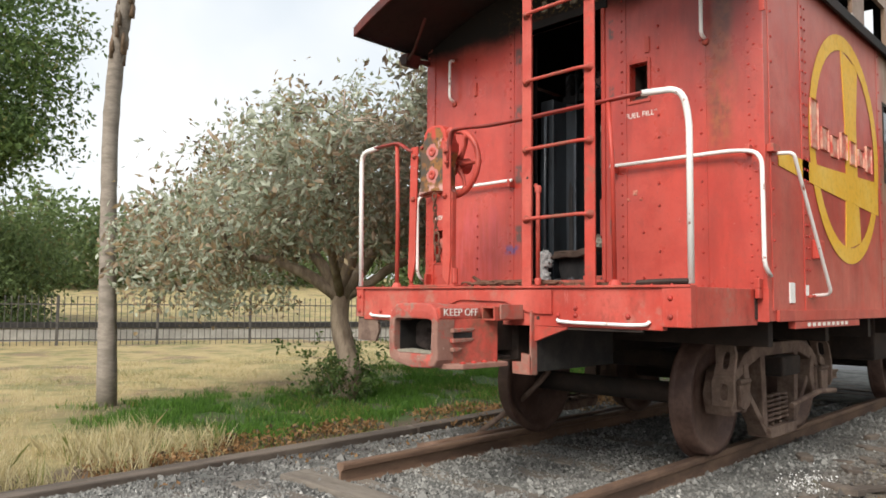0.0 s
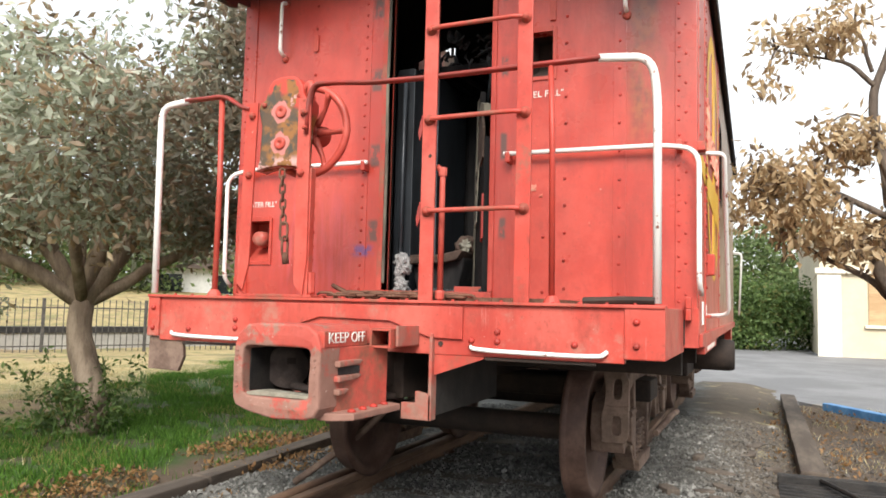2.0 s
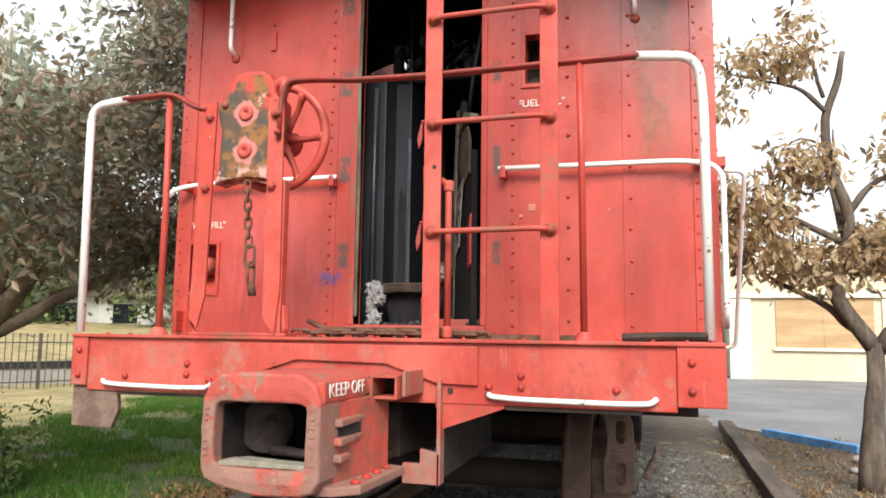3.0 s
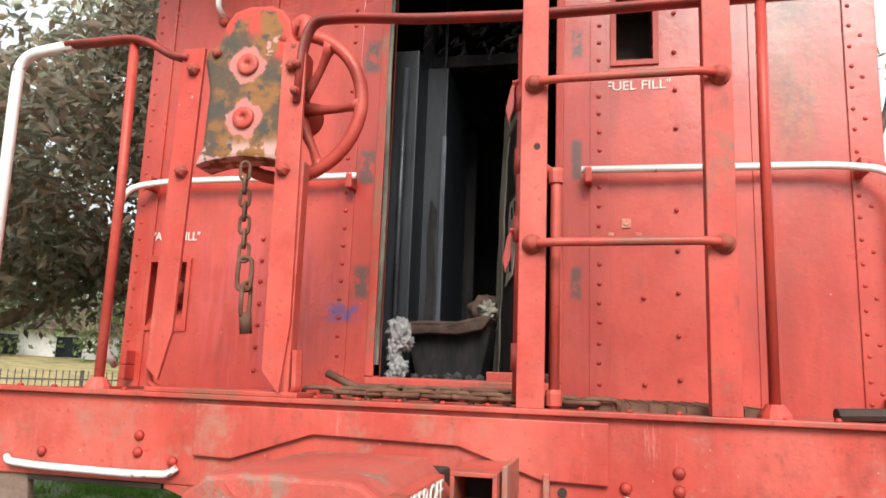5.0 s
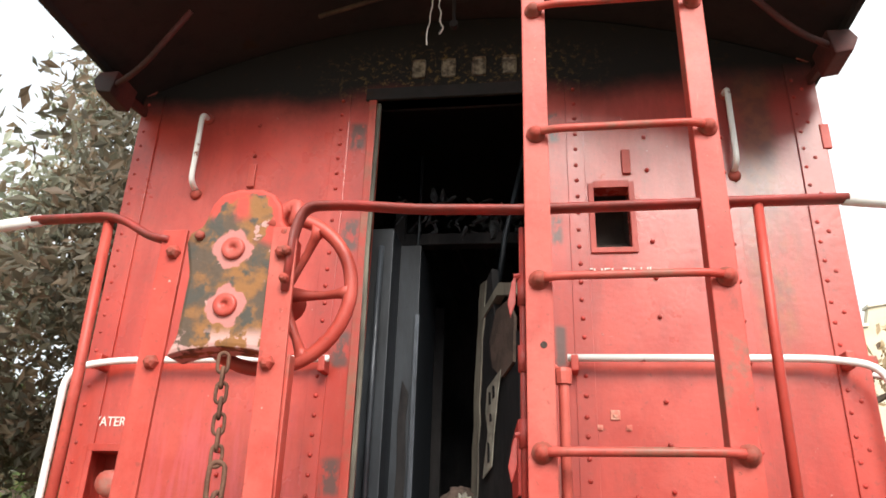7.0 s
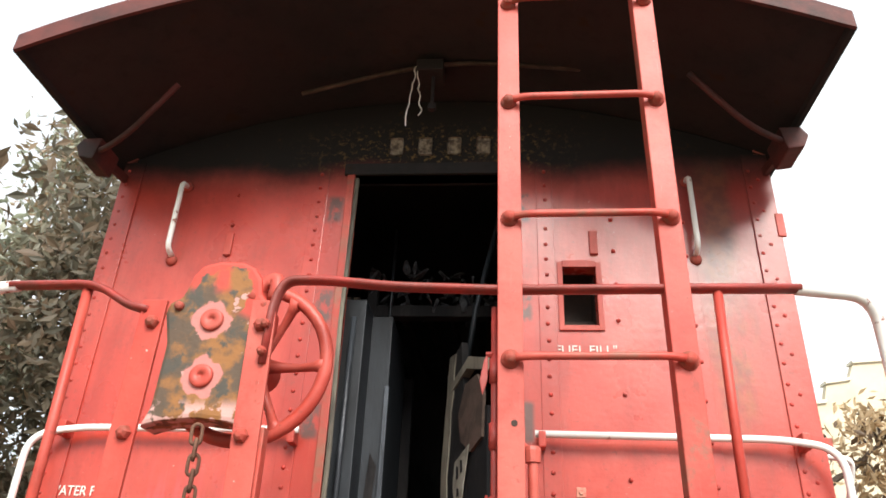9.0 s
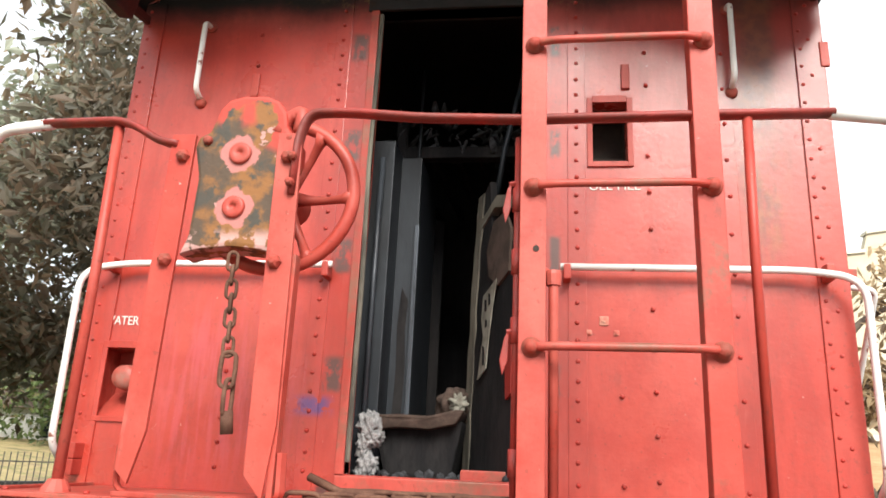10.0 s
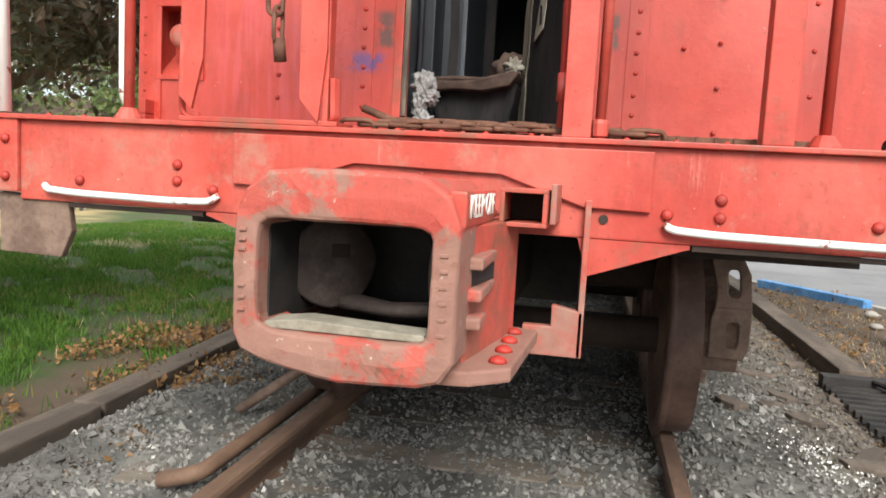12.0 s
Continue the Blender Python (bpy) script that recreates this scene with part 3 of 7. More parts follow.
def leaf_cloud(centres, spread, count, length, width, seed, droop=0.0):
    """Vertices and faces of many small folded leaves round the centres."""
    rng = np.random.default_rng(seed)
    c = np.asarray(centres)
    pick = rng.integers(0, len(c), count)
    p = c[pick] + rng.normal(0, 1, (count, 3)) * np.asarray(spread)
    d = rng.normal(0, 1, (count, 3))
    d[:, 2] -= droop
    d /= np.linalg.norm(d, axis=1)[:, None]
    s = np.cross(d, rng.normal(0, 1, (count, 3)))
    s /= np.linalg.norm(s, axis=1)[:, None]
    n = np.cross(d, s)
    k = rng.uniform(0.6, 1.3, (count, 1))
    l, w = length * k, width * k
    v = np.stack([p, p + d * l * 0.45 + s * w * 0.5 + n * w * 0.15, p + d * l, p + d * l * 0.45 - s * w * 0.5 + n * w * 0.15], 1).reshape(-1, 3)
    f = np.arange(count * 4).reshape(-1, 4)
    tri = np.concatenate([f[:, [0, 1, 2]], f[:, [0, 2, 3]]], 0)
    return v.tolist(), tri.tolist()


def blades(points, height, width, seed, lean=0.35):
    rng = np.random.default_rng(seed)
    p = np.asarray(points)
    n = len(p)
    a = rng.uniform(0, 2 * np.pi, n)
    s = np.stack([np.cos(a), np.sin(a), np.zeros(n)], 1)
    h = height * rng.uniform(0.4, 1.4, (n, 1))
    tip = p + np.concatenate([rng.normal(0, lean, (n, 2)) * h, h], 1)
    mid = p * 0.5 + tip * 0.5
    mid[:, 2] += h[:, 0] * 0.12
    v = np.stack([p - s * width, p + s * width, mid + s * width * 0.7, tip, mid - s * width * 0.7], 1).reshape(-1, 3)
    f = np.arange(n * 5).reshape(-1, 5)
    return v.tolist(), f.tolist()




def ring_plate(bm, outline, centre, half, rows, place, power=6.0, count=72):
    """A plate of the outline with one rounded opening; rows run from (part outwards, depth)."""
    def reach(a):
        d = Vector((math.cos(a), math.sin(a)))
        best = 9.0
        for (x0, z0), (x1, z1) in zip(outline, outline[1:] + outline[:1]):
            ex, ez, ox, oz = x1 - x0, z1 - z0, x0 - centre[0], z0 - centre[1]
            det = d.y * ex - d.x * ez
            if abs(det) > 1e-9:
                t, s = (oz * ex - ox * ez) / det, (d.x * oz - d.y * ox) / det
                if t > 0 and -1e-6 <= s <= 1 + 1e-6:
                    best = min(best, t)
        return best
    angles = sorted([2 * math.pi * i / count + 0.01 for i in range(count)] + [math.atan2(z - centre[1], x - centre[0]) % (2 * math.pi) for x, z in outline])
    loops = []
    for k, depth in rows:
        loop = []
        for a in angles:
            inner = (abs(math.cos(a) / half[0]) ** power + abs(math.sin(a) / half[1]) ** power) ** (-1 / power)
            r = inner + (reach(a) - inner) * k
            loop.append(bm.verts.new(place(centre[0] + r * math.cos(a), centre[1] + r * math.sin(a), depth)))
        loops.append(loop)
    n = len(angles)
    for A, B in zip(loops, loops[1:] + loops[:1]):
        for i in range(n):
            bm.faces.new((A[i], A[(i + 1) % n], B[(i + 1) % n], B[i]))
    bmesh.ops.recalc_face_normals(bm, faces=bm.faces[:])
    return bm

# ---- ground, track bed, road ----
def ground_height(x, y):
    z = 0.24 + 0.03 * noise.noise((x * 0.35, y * 0.35, 0.3)) + 0.012 * noise.noise((x * 1.6, y * 1.6, 2.0))
    if x > -5.0:
        z -= 0.02 * min(1.0, (x + 5.0) / 0.4)
    if x > 0.5 or y > 13:
        z -= 0.05
    far = (-x - 19.0 + 0.48 * (y - 8.0)) if x < -8 else 0.0
    return z + min(max(far - 2.0, 0.0) * 0.075, 3.2)


def ground_sheet():
    xs = [-900, -400, -160, -90, -60, -45, -36, -30, -26] + [-24 + 0.5 * i for i in range(33)] + [-7.9 + 0.2 * i for i in range(65)] + [5.5, 7, 10, 15, 25, 45, 90, 200, 500, 900]
    ys = [-900, -400, -150, -60, -25, -12, -7, -4] + [-2 + 0.25 * i for i in range(73)] + [17, 18, 20, 22, 25, 29, 34, 40, 50, 65, 90, 140, 250, 500, 900]
    vs = [(x, y, ground_height(x, y)) for y in ys for x in xs]
    n = len(xs)
    fs = [(j * n + i, j * n + i + 1, (j + 1) * n + i + 1, (j + 1) * n + i) for j in range(len(ys) - 1) for i in range(n - 1)]
    ob = quads("ground", vs, fs, M_GROUND)
    ob.data.polygons.foreach_set("use_smooth", [True] * len(fs))
    return tagged(ob, "dry yellow lawn and bare brown earth with a green strip", "ground", kind="structure")


ground_sheet()


def ballast_bed():
    xs = [-5.06 + 0.09 * i for i in range(46)]
    ys = [-1.6 + 0.12 * i for i in range(140)]
    def h(x, y):
        edge = min(1.0, (x + 5.12) / 0.25, (-0.98 - x) / 0.5)
        shoulder = 0.045 * max(0.0, min(1.0, (x + 2.36) / 0.10, (-1.25 - x) / 0.4))
        return 0.20 + 0.074 * max(edge, 0) + shoulder + 0.020 * noise.noise((x * 2.1, y * 2.1, 5.0)) + 0.012 * noise.noise((x * 7, y * 7, 1.0))
    vs = [(x, y, h(x, y)) for y in ys for x in xs]
    n = len(xs)
    fs = [(j * n + i, j * n + i + 1, (j + 1) * n + i + 1, (j + 1) * n + i) for j in range(len(ys) - 1) for i in range(n - 1)]
    ob = quads("ballast_bed", vs, fs, M_BALLAST)
    ob.data.polygons.foreach_set("use_smooth", [True] * len(fs))
    tagged(ob, "grey crushed-stone ballast bed under the track", "ballast", kind="structure")
    return h


ballast_height = ballast_bed()


def loose_stones():
    """Crushed stone, each a small uneven block, thickest near the end of the car."""
    rng = np.random.default_rng(4)
    n = 62000
    x = rng.uniform(-5.0, -1.15, n)
    y = 1.2 + 8.8 * rng.random(n) ** 1.5
    keep = x < -1.50 + 0.45 * rng.random(n) ** 2
    x, y = np.where(keep, x, x - 1.6), y
    x[-9000:] = rng.uniform(-1.6, -0.2, 9000)
    r = rng.uniform(0.006, 0.0145, n) * (1 + 1.1 * (rng.random(n) > 0.97))
    z = np.array([max(ballast_height(a, b), ground_height(a, b)) for a, b in zip(x, y)]) + r * 0.3
    unit = np.array([(1, 0, 0), (-1, 0, 0), (0, 1, 0), (0, -1, 0), (0, 0, 1), (0, 0, -1)], float)
    v = unit[None] * r[:, None, None] * rng.uniform(0.55, 1.35, (n, 6, 1)) + rng.normal(0, 0.25, (n, 6, 3)) * r[:, None, None]
    v += np.stack([x, y, z], 1)[:, None, :]
    tri = np.array([(0, 2, 4), (2, 1, 4), (1, 3, 4), (3, 0, 4), (2, 0, 5), (1, 2, 5), (3, 1, 5), (0, 3, 5)])
    f = (tri[None] + 6 * np.arange(n)[:, None, None]).reshape(-1, 3)
    ob = quads("gravel", v.reshape(-1, 3).tolist(), f.tolist(), M_STONE)
    tagged(ob, "loose grey crushed stones lying between and beside the rails", "gravel", kind="stuff")


loose_stones()

# car park beyond the planting strip
bm = bmesh.new()
prism(bm, [(-9.0, 13.6), (-0.75, 13.5), (0.55, 11.2), (1.3, 10.2), (2.6, 9.6), (60, 5.0), (60, 60), (-9, 60)], "z", 0.02, 0.215)
tagged(finish("asphalt_road", bm, M_ASPHALT), "smooth grey asphalt of the car park", "road", kind="structure")
bm = bmesh.new()
prism(bm, [(-0.60, 13.0), (-0.47, 13.08), (1.40, 10.06), (1.27, 9.98)], "z", 0.05, 0.245, 0.01)
tagged(finish("kerb", bm, M_CONCRETE), "low pale concrete kerb along the car park", "kerb", kind="structure")
bm = bmesh.new()
prism(bm, [(-0.50, 12.55), (-0.38, 12.62), (0.52, 11.20), (0.40, 11.13)], "z", 0.18, 0.315, 0.012)
tagged(finish("parking_stop", bm, M_BLUE), "blue-painted concrete parking stop beside the planting bed", "kerb")


# timber edging on both sides of the track
def timber(name, x0, y0, x1, y1, width, z0, z1, label):
    d = Vector((x1 - x0, y1 - y0)).normalized()
    s = Vector((-d.y, d.x)) * width / 2
    bm = bmesh.new()
    steps = 14
    left, right = [], []
    for i in range(steps + 1):
        t = i / steps
        w = 1 + 0.10 * noise.noise((t * 9, x0, 1.0))
        px, py = x0 + (x1 - x0) * t, y0 + (y1 - y0) * t
        left.append((px + s.x * w, py + s.y * w))
        right.append((px - s.x * w, py - s.y * w))
    prism(bm, left + right[::-1], "z", z0, z1, 0.012)
    return tagged(finish(name, bm, M_TIMBER), label, "timber")


timber("edging_timber", -4.98, 1.15, -5.06, 4.75, 0.17, 0.14, 0.315, "old dark railway timber edging the lawn")
timber("edging_timber", -5.07, 4.78, -5.32, 9.2, 0.17, 0.14, 0.315, "old dark railway timber edging the lawn")
timber("edging_timber", -0.98, 7.05, -0.93, 13.2, 0.20, 0.14, 0.345, "weathered grey timber beside the planting bed")

# sleepers
for i in range(24):
    y = 1.05 + 0.53 * i
    if y > 13.2:
        break
    bm = bmesh.new()
    x0, x1 = -4.42 - 0.08 * random.random(), -1.88 + 0.10 * random.random()
    box(bm, x0, x1, y - 0.105, y + 0.105, 0.12, 0.272 + 0.010 * random.random(), 0.012)
    ob = finish("railway_tie", bm, M_TIE)
    tagged(ob, "grey weathered wooden railway tie sunk in ballast", "railway tie", "ties under the track")
# the end tie stands proud under the cut rail
bm = bmesh.new()
box(bm, -4.33, -1.95, 2.84, 3.045, 0.15, 0.312, 0.015)
tagged(finish("railway_tie", bm, M_TIE), "thick pale railway tie under the cut end of a rail", "railway tie", "ties under the track")


def rail(name, x, y0, y1, label):
    half = [(0.070, 0.0), (0.070, 0.010), (0.020, 0.026), (0.010, 0.045), (0.010, 0.105), (0.034, 0.120), (0.036, 0.145), (0.030, 0.158)]
    outline = [(x + a, 0.252 + b) for a, b in half] + [(x - a, 0.252 + b) for a, b in reversed(half)]
    bm = bmesh.new()
    prism(bm, outline, "y", y0, y1)
    return tagged(finish(name, bm, M_RAIL), label, "rail", "rails of the track")


rail("rail", -2.385, -1.2, 13.4, "rusty brown steel rail under the wheels")
rail("rail", -3.935, 3.05, 13.4, "rusty brown steel rail with a cut end")
bm = bmesh.new()
tube(bm, smooth_path([(-4.22, 4.05, 0.34), (-4.075, 4.08, 0.375), (-4.06, 4.5, 0.385), (-4.06, 7.0, 0.385)], 0.06), 0.032, 8)
tagged(finish("rail_bar", bm, M_RAIL, True), "bent rusty bar lying along the rail", "metal bar")
# derail bar that slopes down from the truck to the rail
bm = bmesh.new()
tube(bm, smooth_path([(-3.66, 5.0, 0.92), (-3.78, 4.97, 0.78), (-3.98, 4.93, 0.60), (-4.34, 4.88, 0.33)], 0.15), 0.024, 8)
tagged(finish("brake_rod", bm, M_FRAME, True), "grey steel rod leaning down to the rail", "metal rod")

# pale ash and plaster crumbs spilt beside the wheel
rng = np.random.default_rng(77)
n = 380
px, py = rng.normal(-1.67, 0.085, n), rng.normal(5.12, 0.24, n)
px = px - (py - 5.15) * 0.25
crumbs = np.stack([px, py, np.array([ballast_height(a, b) for a, b in zip(px, py)]) + 0.008], 1)
v, f = leaf_cloud(crumbs, (0.01, 0.01, 0.004), n, 0.017, 0.013, 78)
tagged(quads("ash_crumb", v, f, M_PALE), "white ash and plaster crumbs spilt on the gravel", "ash", kind="stuff")

# iron drain grate lying by the timber
grate = base("iron_grate", -0.62, 6.2, 0.28, "black iron grate lying on the cinders beside the timber", "grate")
for b in ((6.80, 6.90, 0.345), (5.15, 5.22, 0.315)):
    bm = bmesh.new()
    box(bm, -1.25, -0.02, b[0], b[1], 0.23, b[2], 0.006)
    part("frame_bar", bm, M_IRON, grate)
for i in range(14):
    bm = bmesh.new()
    y = 5.30 + 0.11 * i
    box(bm, -1.25, -0.03, y, y + 0.045, 0.262, 0.30, 0.004)
    part("bar", bm, M_IRON, grate)
bm = bmesh.new()
tube(bm, [(-0.95, 6.80, 0.335), (-0.70, 6.20, 0.325), (-0.45, 5.7, 0.32)], 0.017, 6)
part("brace", bm, M_IRON, grate)


# grass, straw and fallen leaves
def scatter(n, seed, x0, x1, y0, y1, keep, lift=0.0):
    rng = np.random.default_rng(seed)
    out = []
    while len(out) < n:
        x, y = rng.uniform(x0, x1), rng.uniform(y0, y1)
        if rng.random() < keep(x, y):
            out.append((x, y, ground_height(x, y) - 0.005 + lift))
    return out


def lush(x, y):
    d = abs(x + 6.7) + 1.2 * noise.noise((x * 0.55, y * 0.55, 9.0)) - max(0.0, (y - 6.5) * 0.5)
    return max(0.0, min(1.0, (2.5 - d) / 1.0)) * max(0.0, min(1.0, (y - 2.6 + noise.noise((x, y, 4.0))) / 1.2)) * (0.06 + 0.94 * (noise.noise((x * 1.4, y * 1.4, 3.0)) + 0.5 * noise.noise((x * 4, y * 4, 6.0)) > -0.02)) * (1.0 if x < -5.85 + 0.25 * noise.noise((x, y * 1.5, 2.5)) else 0.05 + 0.4 * (noise.noise((x * 2.2, y * 1.1, 8.0)) > 0.05))


v, f = blades(scatter(105000, 11, -12.0, -5.2, 2.2, 16.0, lush), 0.068, 0.0042, 12)
tagged(quads("lawn", v, f, M_BLADE), "short green lawn grass under the tree", "grass", kind="stuff")
v, f = blades(scatter(16000, 13, -14.0, -5.15, 0.5, 12.0, lambda x, y: (1 - lush(x, y)) * (1.0 if abs(x + 6.9) > 2.1 or y < 3.3 else 0.06) * (0.12 + 0.88 * (noise.noise((x * 0.9, y * 0.9, 7.0)) > 0.12))), 0.075, 0.003, 14, 0.5)
tagged(quads("dry_grass", v, f, M_STRAW), "dry straw-coloured grass of the parched lawn", "grass", kind="stuff")
v, f = blades(scatter(1500, 15, -6.6, -5.2, 1.2, 3.2, lambda x, y: 1.0 * (noise.noise((x * 2, y * 2, 1.0)) > 0.05)), 0.20, 0.0035, 16, 0.35)
tagged(quads("straw_tuft", v, f, M_STRAW), "tall dry grass stalks along the timber edging", "grass", kind="stuff")
v, f = leaf_cloud(scatter(1100, 17, -5.95, -4.55, 2.0, 9.0, lambda x, y: 1.0 * (noise.noise((x * 1.3, y * 1.3, 6.0)) > -0.05), 0.045), (0.05, 0.05, 0.012), 7600, 0.042, 0.024, 18)
tagged(quads("fallen_leaf", v, f, M_LITTER), "brown fallen leaves along the timber", "fallen leaves", kind="stuff")
v, f = leaf_cloud(scatter(900, 19, -1.9, 1.2, 5.0, 12.5, lambda x, y: 1.0, 0.03), (0.05, 0.05, 0.010), 2600, 0.05, 0.025, 20)
tagged(quads("fallen_leaf", v, f, M_LITTER), "brown fallen leaves and chips on the bare earth", "fallen leaves", kind="stuff")
v, f = blades(scatter(1100, 21, -1.9, 1.0, 7.0, 13.3, lambda x, y: 0.15 + (noise.noise((x * 1.1, y * 1.1, 2.0)) > 0.1)), 0.05, 0.003, 22, 0.7)
tagged(quads("dry_grass", v, f, M_STRAW), "sparse dry weeds on the planting bed", "grass", kind="stuff")
v, f = blades([(-0.45 + random.gauss(0, 0.10), 5.02 + random.gauss(0, 0.10), 0.24) for i in range(70)], 0.24, 0.0035, 23, 0.5)
tagged(quads("straw_tuft", v, f, M_STRAW), "tuft of dry grass beside the iron grate", "grass", kind="stuff")
# broken bits of old timber beside the rail
for i in range(24):
    bm = bmesh.new()
    l, w, h = random.uniform(0.05, 0.16), random.uniform(0.03, 0.06), random.uniform(0.02, 0.045)
    outline = [(-l, -w), (-l * 0.2, -w * 1.2), (l, -w * 0.6), (l * 0.8, w * 0.7), (l * 0.1, w), (-l * 0.9, w * 0.6)]
    prism(bm, outline, "z", 0.0, h, 0.006)
    x, y = random.uniform(-2.1, -1.15), random.uniform(3.2, 8.4)
    bm.transform(Matrix.Translation((x, y, ballast_height(x, y) - 0.006)) @ Matrix.Rotation(random.uniform(0, 3.1), 4, "Z"))
    tagged(finish("wood_chunk", bm, M_TIMBER), "dark broken bit of old timber on the gravel", "wood", "wood bits beside the rail")
# stones on the bare earth
for i in range(16):
    bm = bmesh.new()
    bmesh.ops.create_icosphere(bm, subdivisions=2, radius=1.0)
    r = random.uniform(0.03, 0.075)
    x, y = random.uniform(-1.95, -1.2) if i < 11 else random.uniform(-0.8, 0.6), random.uniform(5.6, 10.5)
    for w in bm.verts:
        k = 1 + 0.35 * noise.noise(w.co * 1.7 + Vector((i * 3.1, 0, 0)))
        w.co = Vector((x + w.co.x * r * k * 1.3, y + w.co.y * r * k, 0.25 + w.co.z * r * k * 0.6))
    tagged(finish("rock", bm, M_CONCRETE if i % 3 else M_BALLAST, True), "grey rough stone lying on the earth by the track", "rock", "stones beside the track")

# ---- the railway car ----
XL, XR, YE, YR = -4.63, -1.68, 4.50, 12.10   # body sides, near end wall, far end wall
XC = (XL + XR) / 2
SY = 3.63                                     # front face of the end sill
Z0, ZT = 1.39, 3.72                           # foot and top of the sides
DOOR = (-3.515, -2.825, 1.655, 3.625)
caboose = base("caboose", XC, 8.3, 0.41, "faded red burnt-out railway caboose with sooted roof standing on rails", "railway car")


def roof_z(x):
    return ZT + 0.34 * (1 - ((x - XC) / ((XR - XL) / 2)) ** 2)


# near end wall: door, fuel and water recesses
bm = bmesh.new()
FUEL, WATER = (-2.595, -2.458, 2.895, 3.155), (-4.55, -4.36, 1.83, 2.10)
plate_with_holes(bm, XL + 0.01, XR - 0.01, Z0, ZT - 0.03, [DOOR, FUEL, WATER], lambda u, w, s: (u, YE + 0.07 * s, w))
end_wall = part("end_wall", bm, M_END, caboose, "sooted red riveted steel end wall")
bm = bmesh.new()
n = 24
us = [XL + 0.01 + (XR - XL - 0.02) * i / n for i in range(n + 1)]
prism(bm, [(u, roof_z(u) - 0.012) for u in us] + [(us[-1], ZT - 0.03), (us[0], ZT - 0.03)], "y", YE, YE + 0.07)
part("gable", bm, M_END, end_wall)
bm = bmesh.new()
plate_with_holes(bm, XL + 0.01, XR - 0.01, Z0, ZT - 0.03, [(-3.5, -2.85, 1.66, 3.55)], lambda u, w, s: (u, YR + 0.07 * s, w))
part("end_wall", bm, M_SIDE, caboose)
bm = bmesh.new()
prism(bm, [(u, roof_z(u) - 0.012) for u in us] + [(us[-1], ZT - 0.03), (us[0], ZT - 0.03)], "y", YR, YR + 0.07)
part("gable", bm, M_SIDE, caboose)

# door frame: jamb strips, header, sill
bm = bmesh.new()
box(bm, DOOR[0] - 0.035, DOOR[0], YE - 0.012, YE + 0.09, DOOR[2], DOOR[3] + 0.02, 0.004)
part("door_jamb", bm, M_WORN, end_wall)
bm = bmesh.new()
box(bm, DOOR[1], DOOR[1] + 0.03, YE - 0.012, YE + 0.09, DOOR[2], DOOR[3] + 0.02, 0.004)
part("door_jamb", bm, M_RED, end_wall)
bm = bmesh.new()
box(bm, DOOR[0] - 0.05, DOOR[1] + 0.05, YE - 0.016, YE + 0.09, DOOR[3], DOOR[3] + 0.06, 0.004)
part("door_header", bm, M_ROOF, end_wall)
bm = bmesh.new()
box(bm, DOOR[0] - 0.03, DOOR[1] + 0.03, YE - 0.03, YE + 0.12, 1.575, 1.652, 0.006)
part("door_sill", bm, M_WORN, end_wall)
bm = bmesh.new()
tube(bm, [(DOOR[0] + 0.012, YE - 0.01, 1.70), (DOOR[0] + 0.016, YE - 0.014, 2.4), (DOOR[0] + 0.006, YE - 0.012, 2.9), (DOOR[0] + 0.014, YE - 0.012, 3.6)], 0.010, 6)
part("weatherstrip", bm, M_OLDWOOD, end_wall, "torn grey weatherstrip")

# recess boxes behind the two openings, with frames
for (u0, u1, w0, w1), nm, fr in ((FUEL, "fuel_recess", 0.022), (WATER, "water_recess", 0.020)):
    dp = 0.13 if nm == "water_recess" else 0.20
    bm = bmesh.new()
    box(bm, u0 - 0.01, u0, YE + 0.071, YE + dp, w0 - 0.01, w1 + 0.01)
    box(bm, u1, u1 + 0.01, YE + 0.071, YE + dp, w0 - 0.01, w1 + 0.01)
    box(bm, u0, u1, YE + 0.071, YE + dp, w1, w1 + 0.01)
    prism(bm, [(YE + 0.004, w0 + 0.001), (YE + dp, w0 + 0.10), (YE + dp, w0 + 0.09), (YE + 0.072, w0 - 0.01)], "x", u0 + 0.001, u1 - 0.001)
    box(bm, u0 - 0.01, u1 + 0.01, YE + dp, YE + dp + 0.01, w0 - 0.01, w1 + 0.01)
    rec = part(nm, bm, M_RED if nm == "water_recess" else M_DARK, end_wall)
    bm = bmesh.new()
    for b in ((u0 - fr, u0, w0 - fr, w1 + fr), (u1, u1 + fr, w0 - fr, w1 + fr)):
        box(bm, b[0], b[1], YE - 0.010, YE + 0.004, b[2], b[3], 0.002)
    for b in ((w0 - fr, w0), (w1, w1 + fr * 1.4)):
        box(bm, u0, u1, YE - 0.010, YE + 0.004, b[0], b[1], 0.002)
    part("frame", bm, M_RED, rec)
bm = bmesh.new()
turned(bm, [(-0.05, 0.012), (-0.05, 0.045), (-0.01, 0.052), (0.06, 0.052)], (-4.450, YE + 0.045, 1.985), "y", 20)
part("filler_cap", bm, M_CAST, end_wall, "red round filler cap", True)

